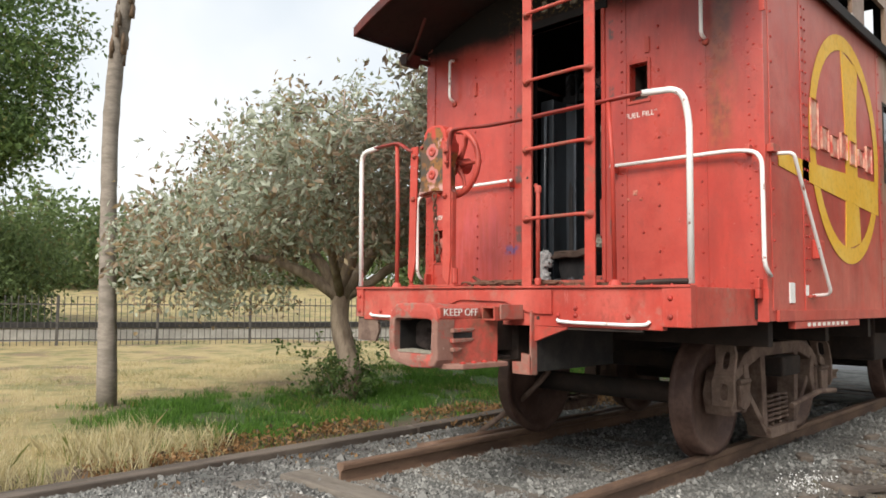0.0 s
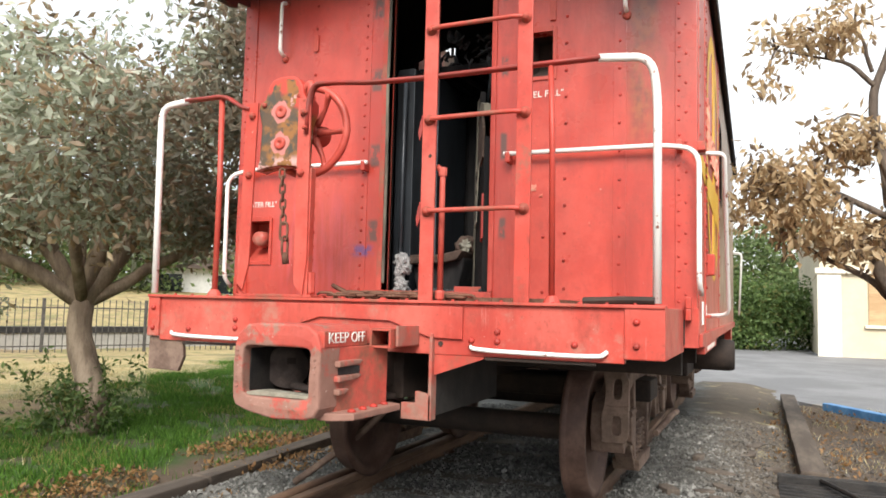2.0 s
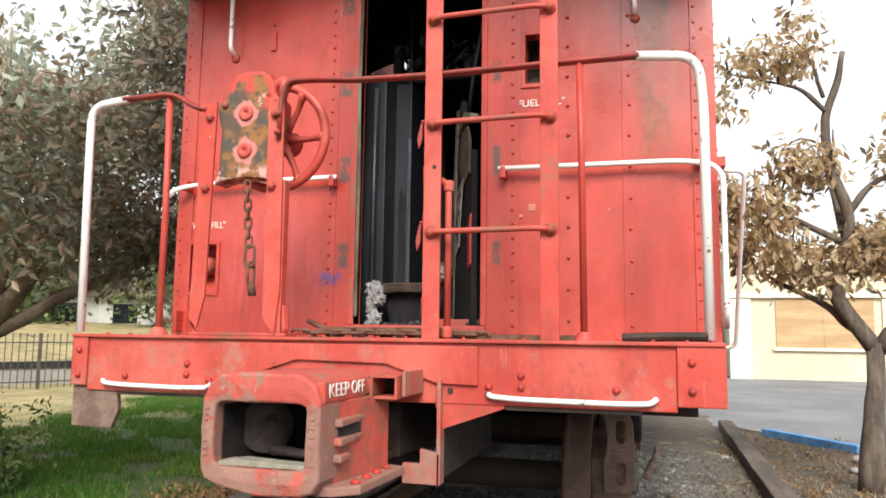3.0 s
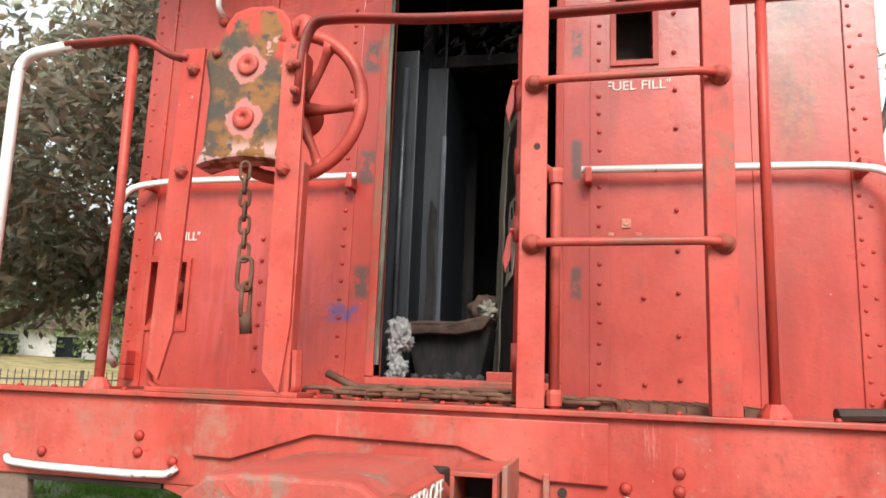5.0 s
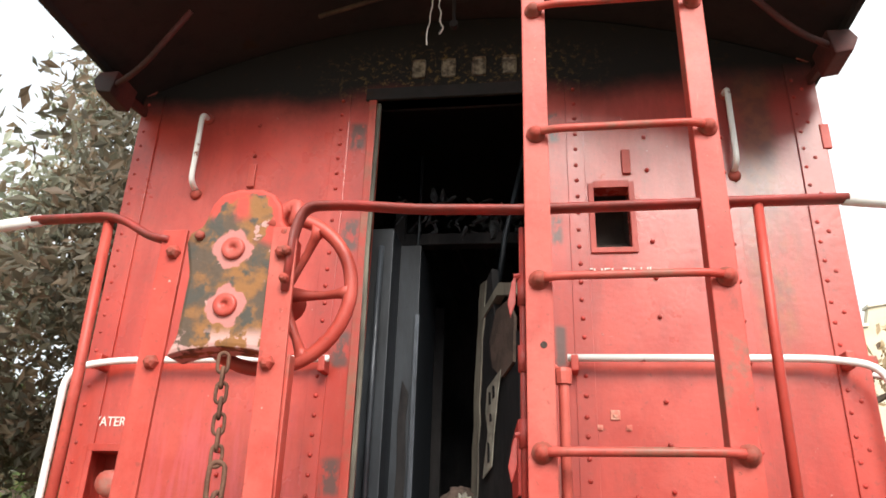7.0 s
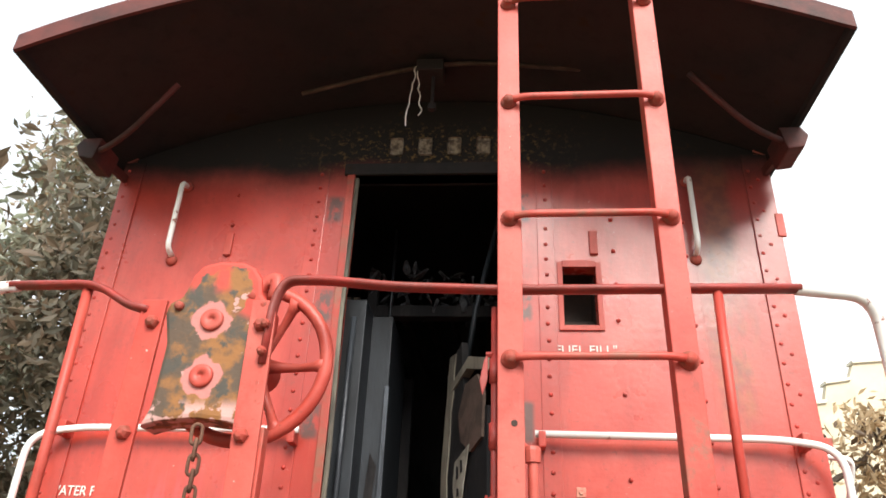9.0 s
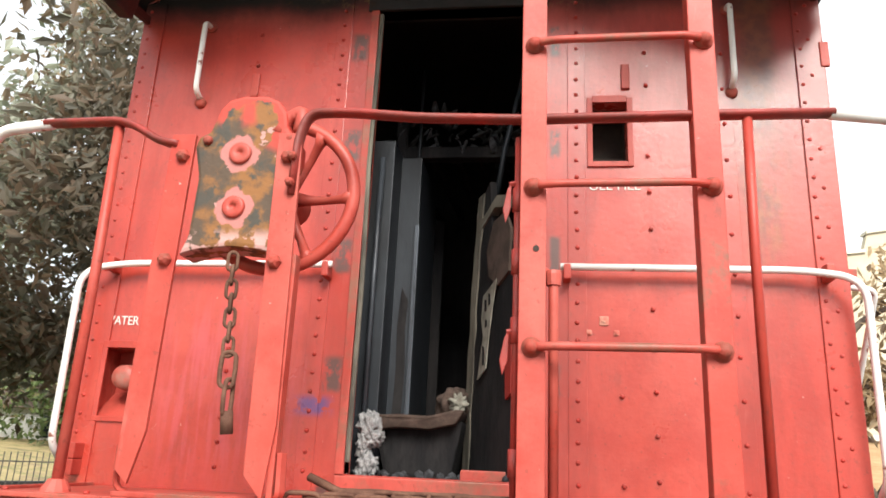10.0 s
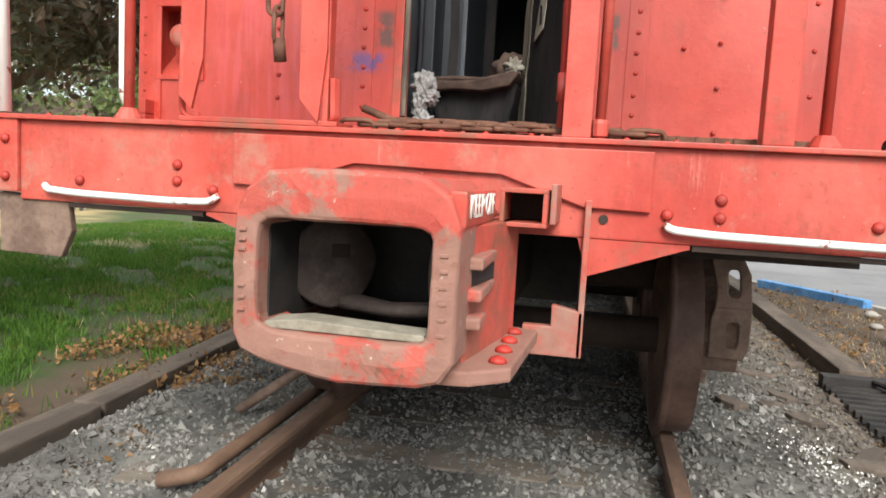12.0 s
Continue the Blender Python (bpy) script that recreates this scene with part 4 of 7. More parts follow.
# seam strips on the end wall
for u in (-2.08, -2.66, -3.67):
    bm = bmesh.new()
    box(bm, u - 0.035, u + 0.035, YE - 0.005, YE + 0.002, Z0 + 0.2, 3.70, 0.002)
    part("seam_strip", bm, M_END, end_wall)
for u0, u1 in ((XL + 0.0, XL + 0.10), (XR - 0.11, XR - 0.0)):
    bm = bmesh.new()
    box(bm, u0, u1, YE - 0.008, YE + 0.002, Z0, 3.71, 0.003)
    part("corner_strip", bm, M_END, end_wall)
bm = bmesh.new()
box(bm, XR - 0.13, XR + 0.006, YE - 0.012, YE + 0.005, Z0 - 0.005, Z0 + 0.20, 0.003)
part("corner_plate", bm, M_RED, end_wall)

# bare bolt plates and small plates
for du, dw, s in ((0, 0, 0.017), (-0.055, -0.045, 0.010), (0.045, -0.045, 0.010)):
    bm = bmesh.new()
    box(bm, -2.562 + du - s, -2.562 + du + s, YE - 0.006, YE + 0.001, 2.25 + dw - s, 2.25 + dw + s, 0.002)
    turned(bm, [(-0.012, 0.5 * s), (-0.004, 0.5 * s)], (-2.562 + du, YE, 2.25 + dw), "y", 8)
    part("bolt_plate", bm, M_FADED, end_wall, "bare pale bolt plate")
for u, w in ((-2.46, 3.27), (-4.05, 3.27), (-1.68, 3.35)):
    bm = bmesh.new()
    box(bm, u - 0.017, u + 0.017, YE - 0.014, YE + 0.001, w - 0.055, w + 0.055, 0.003)
    part("small_plate", bm, M_RED, end_wall)

# stencils
lettering("stencil", "\"FUEL FILL\"", 0.052, Matrix.Translation((-2.525, YE - 0.003, 2.79)) @ Matrix.Rotation(radians(90), 4, "X"), M_LETTER, end_wall, 0.26)
lettering("stencil", "\"WATER FILL\"", 0.052, Matrix.Translation((-4.45, YE - 0.003, 2.21)) @ Matrix.Rotation(radians(90), 4, "X"), M_LETTER, end_wall, 0.27)
# smoke-blackened car number above the door, left as bars
for i in range(4):
    u = -3.335 + 0.135 * i
    bm = bmesh.new()
    box(bm, u - 0.032, u + 0.032, YE - 0.003, YE + 0.002, 3.735, 3.83, 0.012)
    part("faded_marking", bm, M_OLDLETTER, end_wall, "smoke-blackened pale painted bar")

# rivets
rivet_me = dome_mesh("rivet", 0.0092, 0.008, M_RIVET)
def rivet_column(u, w0, w1, step, skip=()):
    w = w0
    while w < w1:
        if not any(a < w < b for a, b in skip):
            piece("rivet", rivet_me, (u + random.uniform(-0.002, 0.002), YE - 0.0045, w + random.uniform(-0.003, 0.003)), end_wall)
        w += step
rivet_column(-2.66, 1.66, 3.68, 0.073)
rivet_column(-2.38, 1.68, 3.5, 0.155)
rivet_column(-2.08, 1.66, 3.5, 0.155)
rivet_column(-1.77, 1.62, 3.68, 0.080)
rivet_column(-1.735, 1.66, 3.68, 0.16)
rivet_column(-3.67, 1.66, 3.68, 0.073)
rivet_column(-4.60, 1.62, 3.68, 0.073)
rivet_column(-4.05, 2.75, 3.6, 0.155)
rivet_column(-4.02, 1.66, 2.2, 0.09)
rivet_column(-2.50, 1.66, 2.1, 0.31)

# grab irons on the end wall
def grab(points, r, mat, parent, name="grab_iron", bend=0.03):
    bm = bmesh.new()
    tube(bm, smooth_path(points, bend), r, 10)
    return part(name, bm, mat, parent, "", True)


for u in (-4.295, -2.045):
    g_ = grab([(u, YE, 3.57), (u, YE - 0.065, 3.56), (u, YE - 0.065, 3.225), (u, YE - 0.003, 3.205)], 0.0120, M_WHITE, caboose)
    for w in (3.57, 3.19):
        bm = bmesh.new()
        turned(bm, [(0, 0.026), (-0.012, 0.024), (-0.020, 0.010)], (u, YE, w), "y", 10)
        part("bolt", bm, M_BOLT, g_, "", True)
# waist rails that wrap the corners and run down
wr = grab([(-2.725, YE - 0.055, 2.445), (-1.84, YE - 0.055, 2.44), (-1.665, YE - 0.10, 2.40), (-1.665, YE - 0.09, 1.72), (-1.66, YE - 0.01, 1.66)], 0.0135, M_WHITE, caboose, "waist_rail", 0.16)
for u, w in ((-2.70, 2.43), (-1.765, 2.44), (-1.72, 1.62), (-1.72, 1.56)):
    bm = bmesh.new()
    box(bm, u - 0.014, u + 0.014, YE - 0.07, YE, w - 0.035, w + 0.025, 0.006)
    part("bracket", bm, M_RED, wr)
wl = grab([(-3.615, YE - 0.055, 2.445), (-4.48, YE - 0.055, 2.44), (-4.645, YE - 0.10, 2.40), (-4.645, YE - 0.09, 1.72), (-4.65, YE - 0.01, 1.66)], 0.0135, M_WHITE, caboose, "waist_rail", 0.16)
for u, w in ((-3.64, 2.43), (-4.545, 2.44), (-4.57, 1.70), (-4.57, 1.64)):
    bm = bmesh.new()
    box(bm, u - 0.014, u + 0.014, YE - 0.07, YE, w - 0.035, w + 0.025, 0.006)
    part("bracket", bm, M_RED, wl)

# sides
SIDEWIN = [(7.22, 7.70, 2.58, 3.24)]
bm = bmesh.new()
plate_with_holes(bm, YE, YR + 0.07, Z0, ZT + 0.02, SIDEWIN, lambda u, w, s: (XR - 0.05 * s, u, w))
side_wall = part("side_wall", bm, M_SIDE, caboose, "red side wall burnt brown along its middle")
bm = bmesh.new()
plate_with_holes(bm, YE, YR + 0.07, Z0, ZT + 0.02, SIDEWIN, lambda u, w, s: (XL + 0.05 * s, u, w))
side_wall_far = part("side_wall", bm, M_SIDE, caboose)
for y0, y1, z0, z1 in SIDEWIN:
    bm = bmesh.new()
    for b in ((y0 - 0.03, y0, z0 - 0.03, z1 + 0.03), (y1, y1 + 0.03, z0 - 0.03, z1 + 0.03)):
        box(bm, XR - 0.02, XR + 0.004, b[0], b[1], b[2], b[3])
    for b in ((z0 - 0.03, z0), (z1, z1 + 0.03)):
        box(bm, XR - 0.02, XR + 0.004, y0, y1, b[0], b[1])
    part("window_frame", bm, M_DARK, side_wall)
    bm = bmesh.new()
    box(bm, XR - 0.030, XR - 0.024, y0, y1, z0, z1)
    part("pane", bm, M_GLASSDARK, side_wall, "dark dusty window pane")
side_rivet_me = dome_mesh("rivet", 0.0105, 0.008, M_RIVET, "x", 1)
for y, step in ((4.60, 0.16), (5.16, 0.075), (5.22, 0.075), (7.05, 0.16)):
    bm = bmesh.new()
    box(bm, XR, XR + 0.006, y - 0.035, y + 0.035, 1.45, 3.70, 0.002)
    part("seam_strip", bm, M_SIDE, side_wall)
    w = 1.72
    while w < 3.68:
        piece("rivet", side_rivet_me, (XR + 0.006, y, w), side_wall)
        w += step
bm = bmesh.new()
box(bm, XR, XR + 0.020, 4.62, YR, 1.385, 1.455, 0.004)
part("side_sill", bm, M_RED, side_wall)
bm = bmesh.new()
box(bm, XR - 0.03, XR + 0.015, 4.9, 6.28, 1.335, 1.383, 0.004)
part("sill_strip", bm, M_RED, side_wall)
for i in range(9):
    bm = bmesh.new()
    y = 5.12 + 0.10 * i
    box(bm, XR + 0.015, XR + 0.0175, y, y + 0.055, 1.347, 1.372)
    part("stencil_bar", bm, M_LETTER, side_wall)
bm = bmesh.new()
box(bm, XR + 0.001, XR + 0.008, 4.84, 4.93, 1.50, 1.63, 0.002)
part("placard", bm, M_WHITE, side_wall, "small white placard")
bm = bmesh.new()
box(bm, XR + 0.001, XR + 0.008, 5.13, 5.19, 1.55, 1.62, 0.002)
part("placard", bm, M_WHITE, side_wall, "small white placard")
sg = grab([(XR, 4.60, 2.42), (XR + 0.13, 4.60, 2.41), (XR + 0.13, 4.64, 2.35), (XR + 0.13, 5.24, 1.56), (XR, 5.27, 1.55)], 0.0115, M_WHITE, caboose, "side_grab_iron", 0.05)
for b in ((0.03, 5.18, 5.32, 1.535, 1.555), (0.04, 4.52, 4.64, 2.42, 2.47)):
    bm = bmesh.new()
    box(bm, XR - 0.01, XR + b[0], b[1], b[2], b[3], b[4], 0.005)
    part("bracket", bm, M_WORN, sg)
bm = bmesh.new()
box(bm, XR, XR + 0.05, 5.28, 5.40, 1.80, 1.93, 0.01)
part("latch", bm, M_RED, side_wall)

# yellow emblem, left as plain shapes
CY, CZ, CR = 6.13, 2.68, 0.88
bm = bmesh.new()
ring = 56
outer = [bm.verts.new((XR + 0.0045, CY + 0.86 * math.cos(2 * math.pi * i / ring), CZ + CR * math.sin(2 * math.pi * i / ring))) for i in range(ring)]
inner = [bm.verts.new((XR + 0.0045, CY + 0.74 * math.cos(2 * math.pi * i / ring), CZ + (CR - 0.12) * math.sin(2 * math.pi * i / ring))) for i in range(ring)]
for i in range(ring):
    bm.faces.new((outer[i], outer[(i + 1) % ring], inner[(i + 1) % ring], inner[i]))
emblem = part("emblem_ring", bm, M_YELLOW, side_wall, "faded yellow painted ring")
bm = bmesh.new()
prism(bm, [(CY - 0.10, CZ - 0.78), (CY + 0.30, CZ - 0.70), (CY + 0.25, CZ - 0.25), (CY + 0.25, CZ + 0.25), (CY + 0.32, CZ + 0.70), (CY - 0.10, CZ + 0.76), (CY - 0.04, CZ + 0.2), (CY - 0.04, CZ - 0.2)], "x", XR + 0.0005, XR + 0.0055)
part("emblem_cross", bm, M_YELLOW, side_wall)
bm = bmesh.new()
prism(bm, [(4.70, 2.36), (5.6, 2.30), (6.95, 2.24), (6.95, 2.52), (5.6, 2.47), (4.70, 2.45)], "x", XR + 0.0005, XR + 0.0060)
part("emblem_cross", bm, M_YELLOW, side_wall)
for i in range(7):
    bm = bmesh.new()
    y = 5.30 + 0.22 * i
    box(bm, XR + 0.0005, XR + 0.0070, y, y + 0.15, 2.57 + 0.02 * (i % 2), (2.92 if i == 0 else 2.79) - 0.03 * (i % 3), 0.015)
    part("emblem_bar", bm, M_FADED, side_wall)

# roof: one arched sheet with its overhang, fascia, corner brackets
bm = bmesh.new()
Y0, Y1 = 3.69, 12.95
us = [XL - 0.045 + (XR - XL + 0.09) * i / 28 for i in range(29)]
HX0, HX1, HY0, HY1 = -4.30, -2.05, 6.6, 9.2
ysr = sorted({Y0, Y1, HY0, HY1})
us = sorted({*us, HX0, HX1})
gv = {(i, j, s): bm.verts.new((u, y, roof_z(min(max(u, XL), XR)) + 0.02 * s - (0.03 if u < XL or u > XR else 0.0))) for i, u in enumerate(us) for j, y in enumerate(ysr) for s in (0, 1)}
for i in range(len(us) - 1):
    for j in range(len(ysr) - 1):
        if HX0 - 1e-6 <= us[i] and us[i + 1] <= HX1 + 1e-6 and ysr[j] == HY0:
            continue
        for s in (0, 1):
            bm.faces.new([gv[a, b, s] for a, b in ((i, j), (i + 1, j), (i + 1, j + 1), (i, j + 1))])
bmesh.ops.recalc_face_normals(bm, faces=bm.faces[:])
roof = part("roof", bm, M_ROOF, caboose, "soot-blackened arched steel roof")
bm = bmesh.new()
top = [(u, roof_z(min(max(u, XL), XR)) + (0.045 if XL < u < XR else 0.02)) for u in us]
bot = [(u, roof_z(min(max(u, XL), XR)) - 0.035 - (0.02 if u < XL or u > XR else 0.0)) for u in us]
prism(bm, top + bot[::-1], "y", Y0 - 0.012, Y0 + 0.003)
part("fascia", bm, M_FASCIA, roof)
for u0, u1 in ((XL - 0.055, XL - 0.03), (XR + 0.03, XR + 0.055)):
    bm = bmesh.new()
    box(bm, u0, u1, Y0, Y1, ZT - 0.05, ZT + 0.03, 0.004)
    part("eave_angle", bm, M_ROOF, roof)
for sx, u in ((-1, XL), (1, XR)):
    bm = bmesh.new()
    prism(bm, [(u - sx * 0.05, 3.64), (u + sx * 0.035, 3.64), (u + sx * 0.060, 3.60), (u + sx * 0.035, 3.545), (u - sx * 0.03, 3.535)], "y", 4.20, 4.36, 0.006)
    prism(bm, [(4.24, 3.60), (4.51, 3.64), (4.51, 3.60), (4.24, 3.56)], "x", u - sx * 0.03, u - sx * 0.01)
    br = part("lamp_bracket", bm, M_FASCIA, caboose, "sooted brown marker-lamp bracket under the eave")
    bm = bmesh.new()
    tube(bm, smooth_path([(u + sx * 0.02, 4.25, 3.58), (u - sx * 0.18, 4.15, 3.60), (u - sx * 0.42, 4.05, 3.80)], 0.2), 0.013, 8)
    part("lamp_wire", bm, M_FASCIA, br, "", True)
# ceiling conduit and hanging wires under the overhang
bm = bmesh.new()
tube(bm, smooth_path([(-3.75, 4.28, 3.93), (-3.3, 4.25, 4.03), (-3.0, 4.22, 4.04), (-2.5, 4.24, 4.00)], 0.2), 0.010, 8)
cond = part("conduit", bm, M_SEAT, roof, "", True)
bm = bmesh.new()
box(bm, -3.22, -3.10, 4.18, 4.30, 3.97, 4.03, 0.006)
tube(bm, [(-3.15, 4.24, 3.99), (-3.145, 4.22, 3.80)], 0.008, 8)
turned(bm, [(-0.012, 0.018), (0.012, 0.018)], (-3.145, 4.22, 3.79), "y", 10)
part("lamp_socket", bm, M_ROOF, roof)
for k in range(2):
    bm = bmesh.new()
    pts = [(-3.22 + 0.012 * math.sin(3 * i + k) + 0.004 * i * (1 - 2 * k), 4.20 + 0.01 * math.cos(2 * i + k), 4.02 - 0.037 * i) for i in range(9 + k)]
    tube(bm, smooth_path(pts, 0.02, 3), 0.0028, 5)
    part("hanging_wire", bm, M_LETTER, roof, "thin pale hanging wire")
# cupola over the middle
bm = bmesh.new()
plate_with_holes(bm, HY0, HY1, 3.70, 4.95, [(6.95, 7.65, 4.18, 4.46), (8.05, 8.85, 4.25, 4.70)], lambda u, w, s: (HX0 - 0.04 + 0.04 * s, u, w))
cup = part("cupola", bm, M_SIDE, caboose, "burnt cupola with broken windows")
bm = bmesh.new()
plate_with_holes(bm, HY0, HY1, 3.70, 4.95, [(6.95, 7.65, 4.18, 4.46), (8.05, 8.85, 4.25, 4.70)], lambda u, w, s: (HX1 + 0.04 - 0.04 * s, u, w))
part("cupola_wall", bm, M_SIDE, cup)
for y in (HY0, HY1):
    bm = bmesh.new()
    plate_with_holes(bm, HX0, HX1, 3.95, 4.95, [(-4.15, -3.35, 4.25, 4.85), (-3.0, -2.2, 4.25, 4.85)], lambda u, w, s: (u, y - 0.04 * s, w))
    part("cupola_wall", bm, M_CHAR, cup)
bm = bmesh.new()
box(bm, HX0 - 0.12, HX1 + 0.12, HY0 - 0.12, HY1 + 0.12, 4.95, 5.0, 0.01)
part("cupola_roof", bm, M_ROOF, cup)
for y in (7.0, 7.23, 7.46, 8.2, 8.45, 8.7):
    bm = bmesh.new()
    box(bm, HX0 - 0.035, HX0 - 0.01, y, y + 0.025, 4.12, 4.80)
    part("muntin", bm, M_CHAR, cup)
for z in (4.33, 4.55):
    bm = bmesh.new()
    box(bm, HX0 - 0.036, HX0 - 0.011, 6.75, 7.7, z, z + 0.022)
    part("muntin", bm, M_CHAR, cup)

# inside: floor, linings, lockers, swung door, burnt rubbish
bm = bmesh.new()
box(bm, XL + 0.05, XR - 0.05, YE + 0.07, YR, 1.56, 1.62)
part("floor_boards", bm, M_CHAR, caboose)
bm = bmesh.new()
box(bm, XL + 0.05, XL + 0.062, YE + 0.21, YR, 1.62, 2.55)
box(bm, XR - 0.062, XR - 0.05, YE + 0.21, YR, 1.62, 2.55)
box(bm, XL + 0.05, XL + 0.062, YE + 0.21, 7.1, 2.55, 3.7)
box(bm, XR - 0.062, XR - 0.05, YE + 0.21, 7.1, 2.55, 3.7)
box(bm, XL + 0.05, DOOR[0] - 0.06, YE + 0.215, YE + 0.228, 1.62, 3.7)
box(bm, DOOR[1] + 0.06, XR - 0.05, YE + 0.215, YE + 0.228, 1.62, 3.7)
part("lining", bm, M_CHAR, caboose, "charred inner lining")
# Added screen before the cupola opening, keeping the doorway view dark.
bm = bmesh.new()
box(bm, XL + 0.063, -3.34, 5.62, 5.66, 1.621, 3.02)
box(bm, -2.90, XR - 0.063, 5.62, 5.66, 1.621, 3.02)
part("dark_screen", bm, M_CHAR, caboose, "added near-black screen with an open passage")
# Second added screen, full width, blocks cupola light; raised middle hides bright chinks.
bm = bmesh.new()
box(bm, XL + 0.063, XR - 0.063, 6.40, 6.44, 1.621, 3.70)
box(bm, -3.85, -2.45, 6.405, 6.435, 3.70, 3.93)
part("dark_screen", bm, M_CHAR, caboose)
# steel lockers with a pipe before them
bm = bmesh.new()
box(bm, -3.60, -3.470, 4.80, 5.30, 1.641, 3.14, 0.006)
locker = part("locker", bm, M_LOCKER, caboose, "smoked grey steel lockers inside the doorway")
bm = bmesh.new()
box(bm, -3.60, -3.372, 4.98, 5.50, 1.641, 3.13, 0.006)
part("locker_body", bm, M_LOCKER, locker)
# Pale strip paints the bright, lit edge of the locker.
bm = bmesh.new()
box(bm, -3.388, -3.366, 4.962, 4.984, 1.66, 2.78, 0.004)
part("locker_edge", bm, M_LOCKEREDGE, locker)
bm = bmesh.new()
prism(bm, [(-3.432, 2.48), (-3.40, 2.42), (-3.408, 2.30), (-3.398, 2.08), (-3.41, 1.74), (-3.452, 1.70), (-3.438, 2.1), (-3.445, 2.3)], "y", 4.972, 4.979)
part("burn_patch", bm, M_CHAR, locker)
bm = bmesh.new()
tube(bm, [(-3.512, 4.74, 1.642), (-3.515, 4.745, 2.4), (-3.512, 4.75, 3.03)], 0.0125, 10)
part("upright_pipe", bm, M_LOCKEREDGE, caboose, "smoked steel pipe inside the doorway", True)
# what is left of the ceiling hangs over the passage
fallen = part("fallen_beam", box(bmesh.new(), -3.56, -2.80, 5.05, 5.12, 3.16, 3.22, 0.006), M_CHAR, caboose, "charred fallen ceiling beam")
part("post", box(bmesh.new(), -3.52, -3.47, 5.04, 5.10, 2.60, 3.40, 0.004), M_CHAR, fallen)
for pts, r in (([(-3.02, 4.95, 2.80), (-2.97, 4.92, 3.15), (-2.86, 4.85, 3.60)], 0.014), ([(-3.40, 5.0, 2.72), (-3.395, 5.02, 3.2), (-3.39, 5.0, 3.62)], 0.008)):
    part("hanging_strip", tube(bmesh.new(), pts, r, 6), M_LOCKER, fallen, "", True)
for i in range(6):
    part("lath", tube(bmesh.new(), [(-3.50 + 0.13 * i, 5.13, 3.235), (-3.46 + 0.13 * i, 6.38, 3.26 + 0.04 * math.sin(i))], 0.018, 5), M_CHAR, fallen)
bm = bmesh.new()
for i in range(110):
    x, z = random.uniform(-3.52, -2.84), 3.22 + 0.22 * random.random() ** 1.4
    bmesh.ops.create_icosphere(bm, subdivisions=1, radius=random.uniform(0.008, 0.028), matrix=Matrix.Translation((x, random.uniform(5.03, 5.25), z)) @ Matrix.Rotation(random.uniform(0, 3), 4, "Y") @ Matrix.Diagonal((1.9, 1, 0.45, 1)))
for w in bm.verts:
    w.co += Vector((1, 1, 1)) * 0.022 * noise.noise(w.co * 34)
tagged(part("ceiling_rubble", bm, M_CINDER, fallen), "grey ash rubble caught on the beams", kind="stuff")
# inner door swung open against the right jamb: burnt panel, ragged weathered stile
hx, hy = -2.880, 4.610
dn = Vector((-0.45, 0.893, 0.0))
off = Vector((0.893, 0.45, 0.0))
def door_plate(outline, t0, t1):
    """A plate in the plane of the door: (along from the hinge, height), pushed through its thickness."""
    bm = bmesh.new()
    lo = [bm.verts.new(Vector((hx, hy, w)) + dn * u + off * t0) for u, w in outline]
    hi = [bm.verts.new(Vector((hx, hy, w)) + dn * u + off * t1) for u, w in outline]
    fs = [bm.faces.new(lo), bm.faces.new(hi)]
    n = len(outline)
    fs += [bm.faces.new((lo[i], lo[(i + 1) % n], hi[(i + 1) % n], hi[i])) for i in range(n)]
    bmesh.ops.recalc_face_normals(bm, faces=fs)
    return bm
ragged = [(0.53 - 0.10 * (w - 1.66) + 0.018 * math.sin(3.1 * w) + 0.016 * noise.noise((w * 9, 2.0, 0.0)), w) for w in [1.66 + 0.09 * i for i in range(15)]]
door = part("door", door_plate([(0.02, 1.66)] + [(u - 0.05, w) for u, w in ragged] + [(0.30, 2.96), (0.26, 2.70), (0.14, 2.62), (0.02, 2.60)], -0.018, 0.014), M_CHAR, caboose, "scorched weathered wooden door swung inward")
part("door_stile", door_plate([(u - 0.062 + 0.012 * noise.noise((w * 7, 5.0, 0.0)), w) for u, w in ragged] + [(u + 0.005, w) for u, w in ragged[::-1]], -0.024, 0.018), M_OLDWOOD, door, "ragged grey-green weathered door stile")
part("top_rail", door_plate([(0.02, 2.80), (0.20, 2.86), (0.40, 2.78), (0.40, 2.74), (0.22, 2.81), (0.02, 2.75)], -0.026, 0.014), M_OLDWOOD, door)
part("scorched_panel", door_plate([(0.05, 2.48), (0.16, 2.44), (0.26, 2.50), (0.29, 2.62), (0.22, 2.74), (0.10, 2.75), (0.04, 2.66)], -0.030, -0.016), M_SEAT, door, "scorched brown panel remains")
strip = part("paper_strip", door_plate([(0.16, 2.47), (0.30, 2.42), (0.315, 2.32), (0.29, 2.24), (0.32, 2.14), (0.34, 2.06), (0.25, 2.10), (0.23, 2.22), (0.20, 2.34)], -0.036, -0.032), M_PAPER, door, "torn pale paper strip")
for u, w, l in ((0.215, 2.37, 0.05), (0.255, 2.35, 0.05), (0.245, 2.28, 0.03), (0.265, 2.12, 0.08)):
    part("paper_tear", door_plate([(u, w), (u + 0.02, w - 0.004), (u + 0.022, w + l), (u + 0.004, w + l * 0.9)], -0.039, -0.0365), M_CHAR, strip)
part("door_panel", door_plate([(0.01, 1.98), (0.06, 1.96), (0.075, 2.16), (0.01, 2.25)], -0.03, -0.019), M_DARKRED, door)
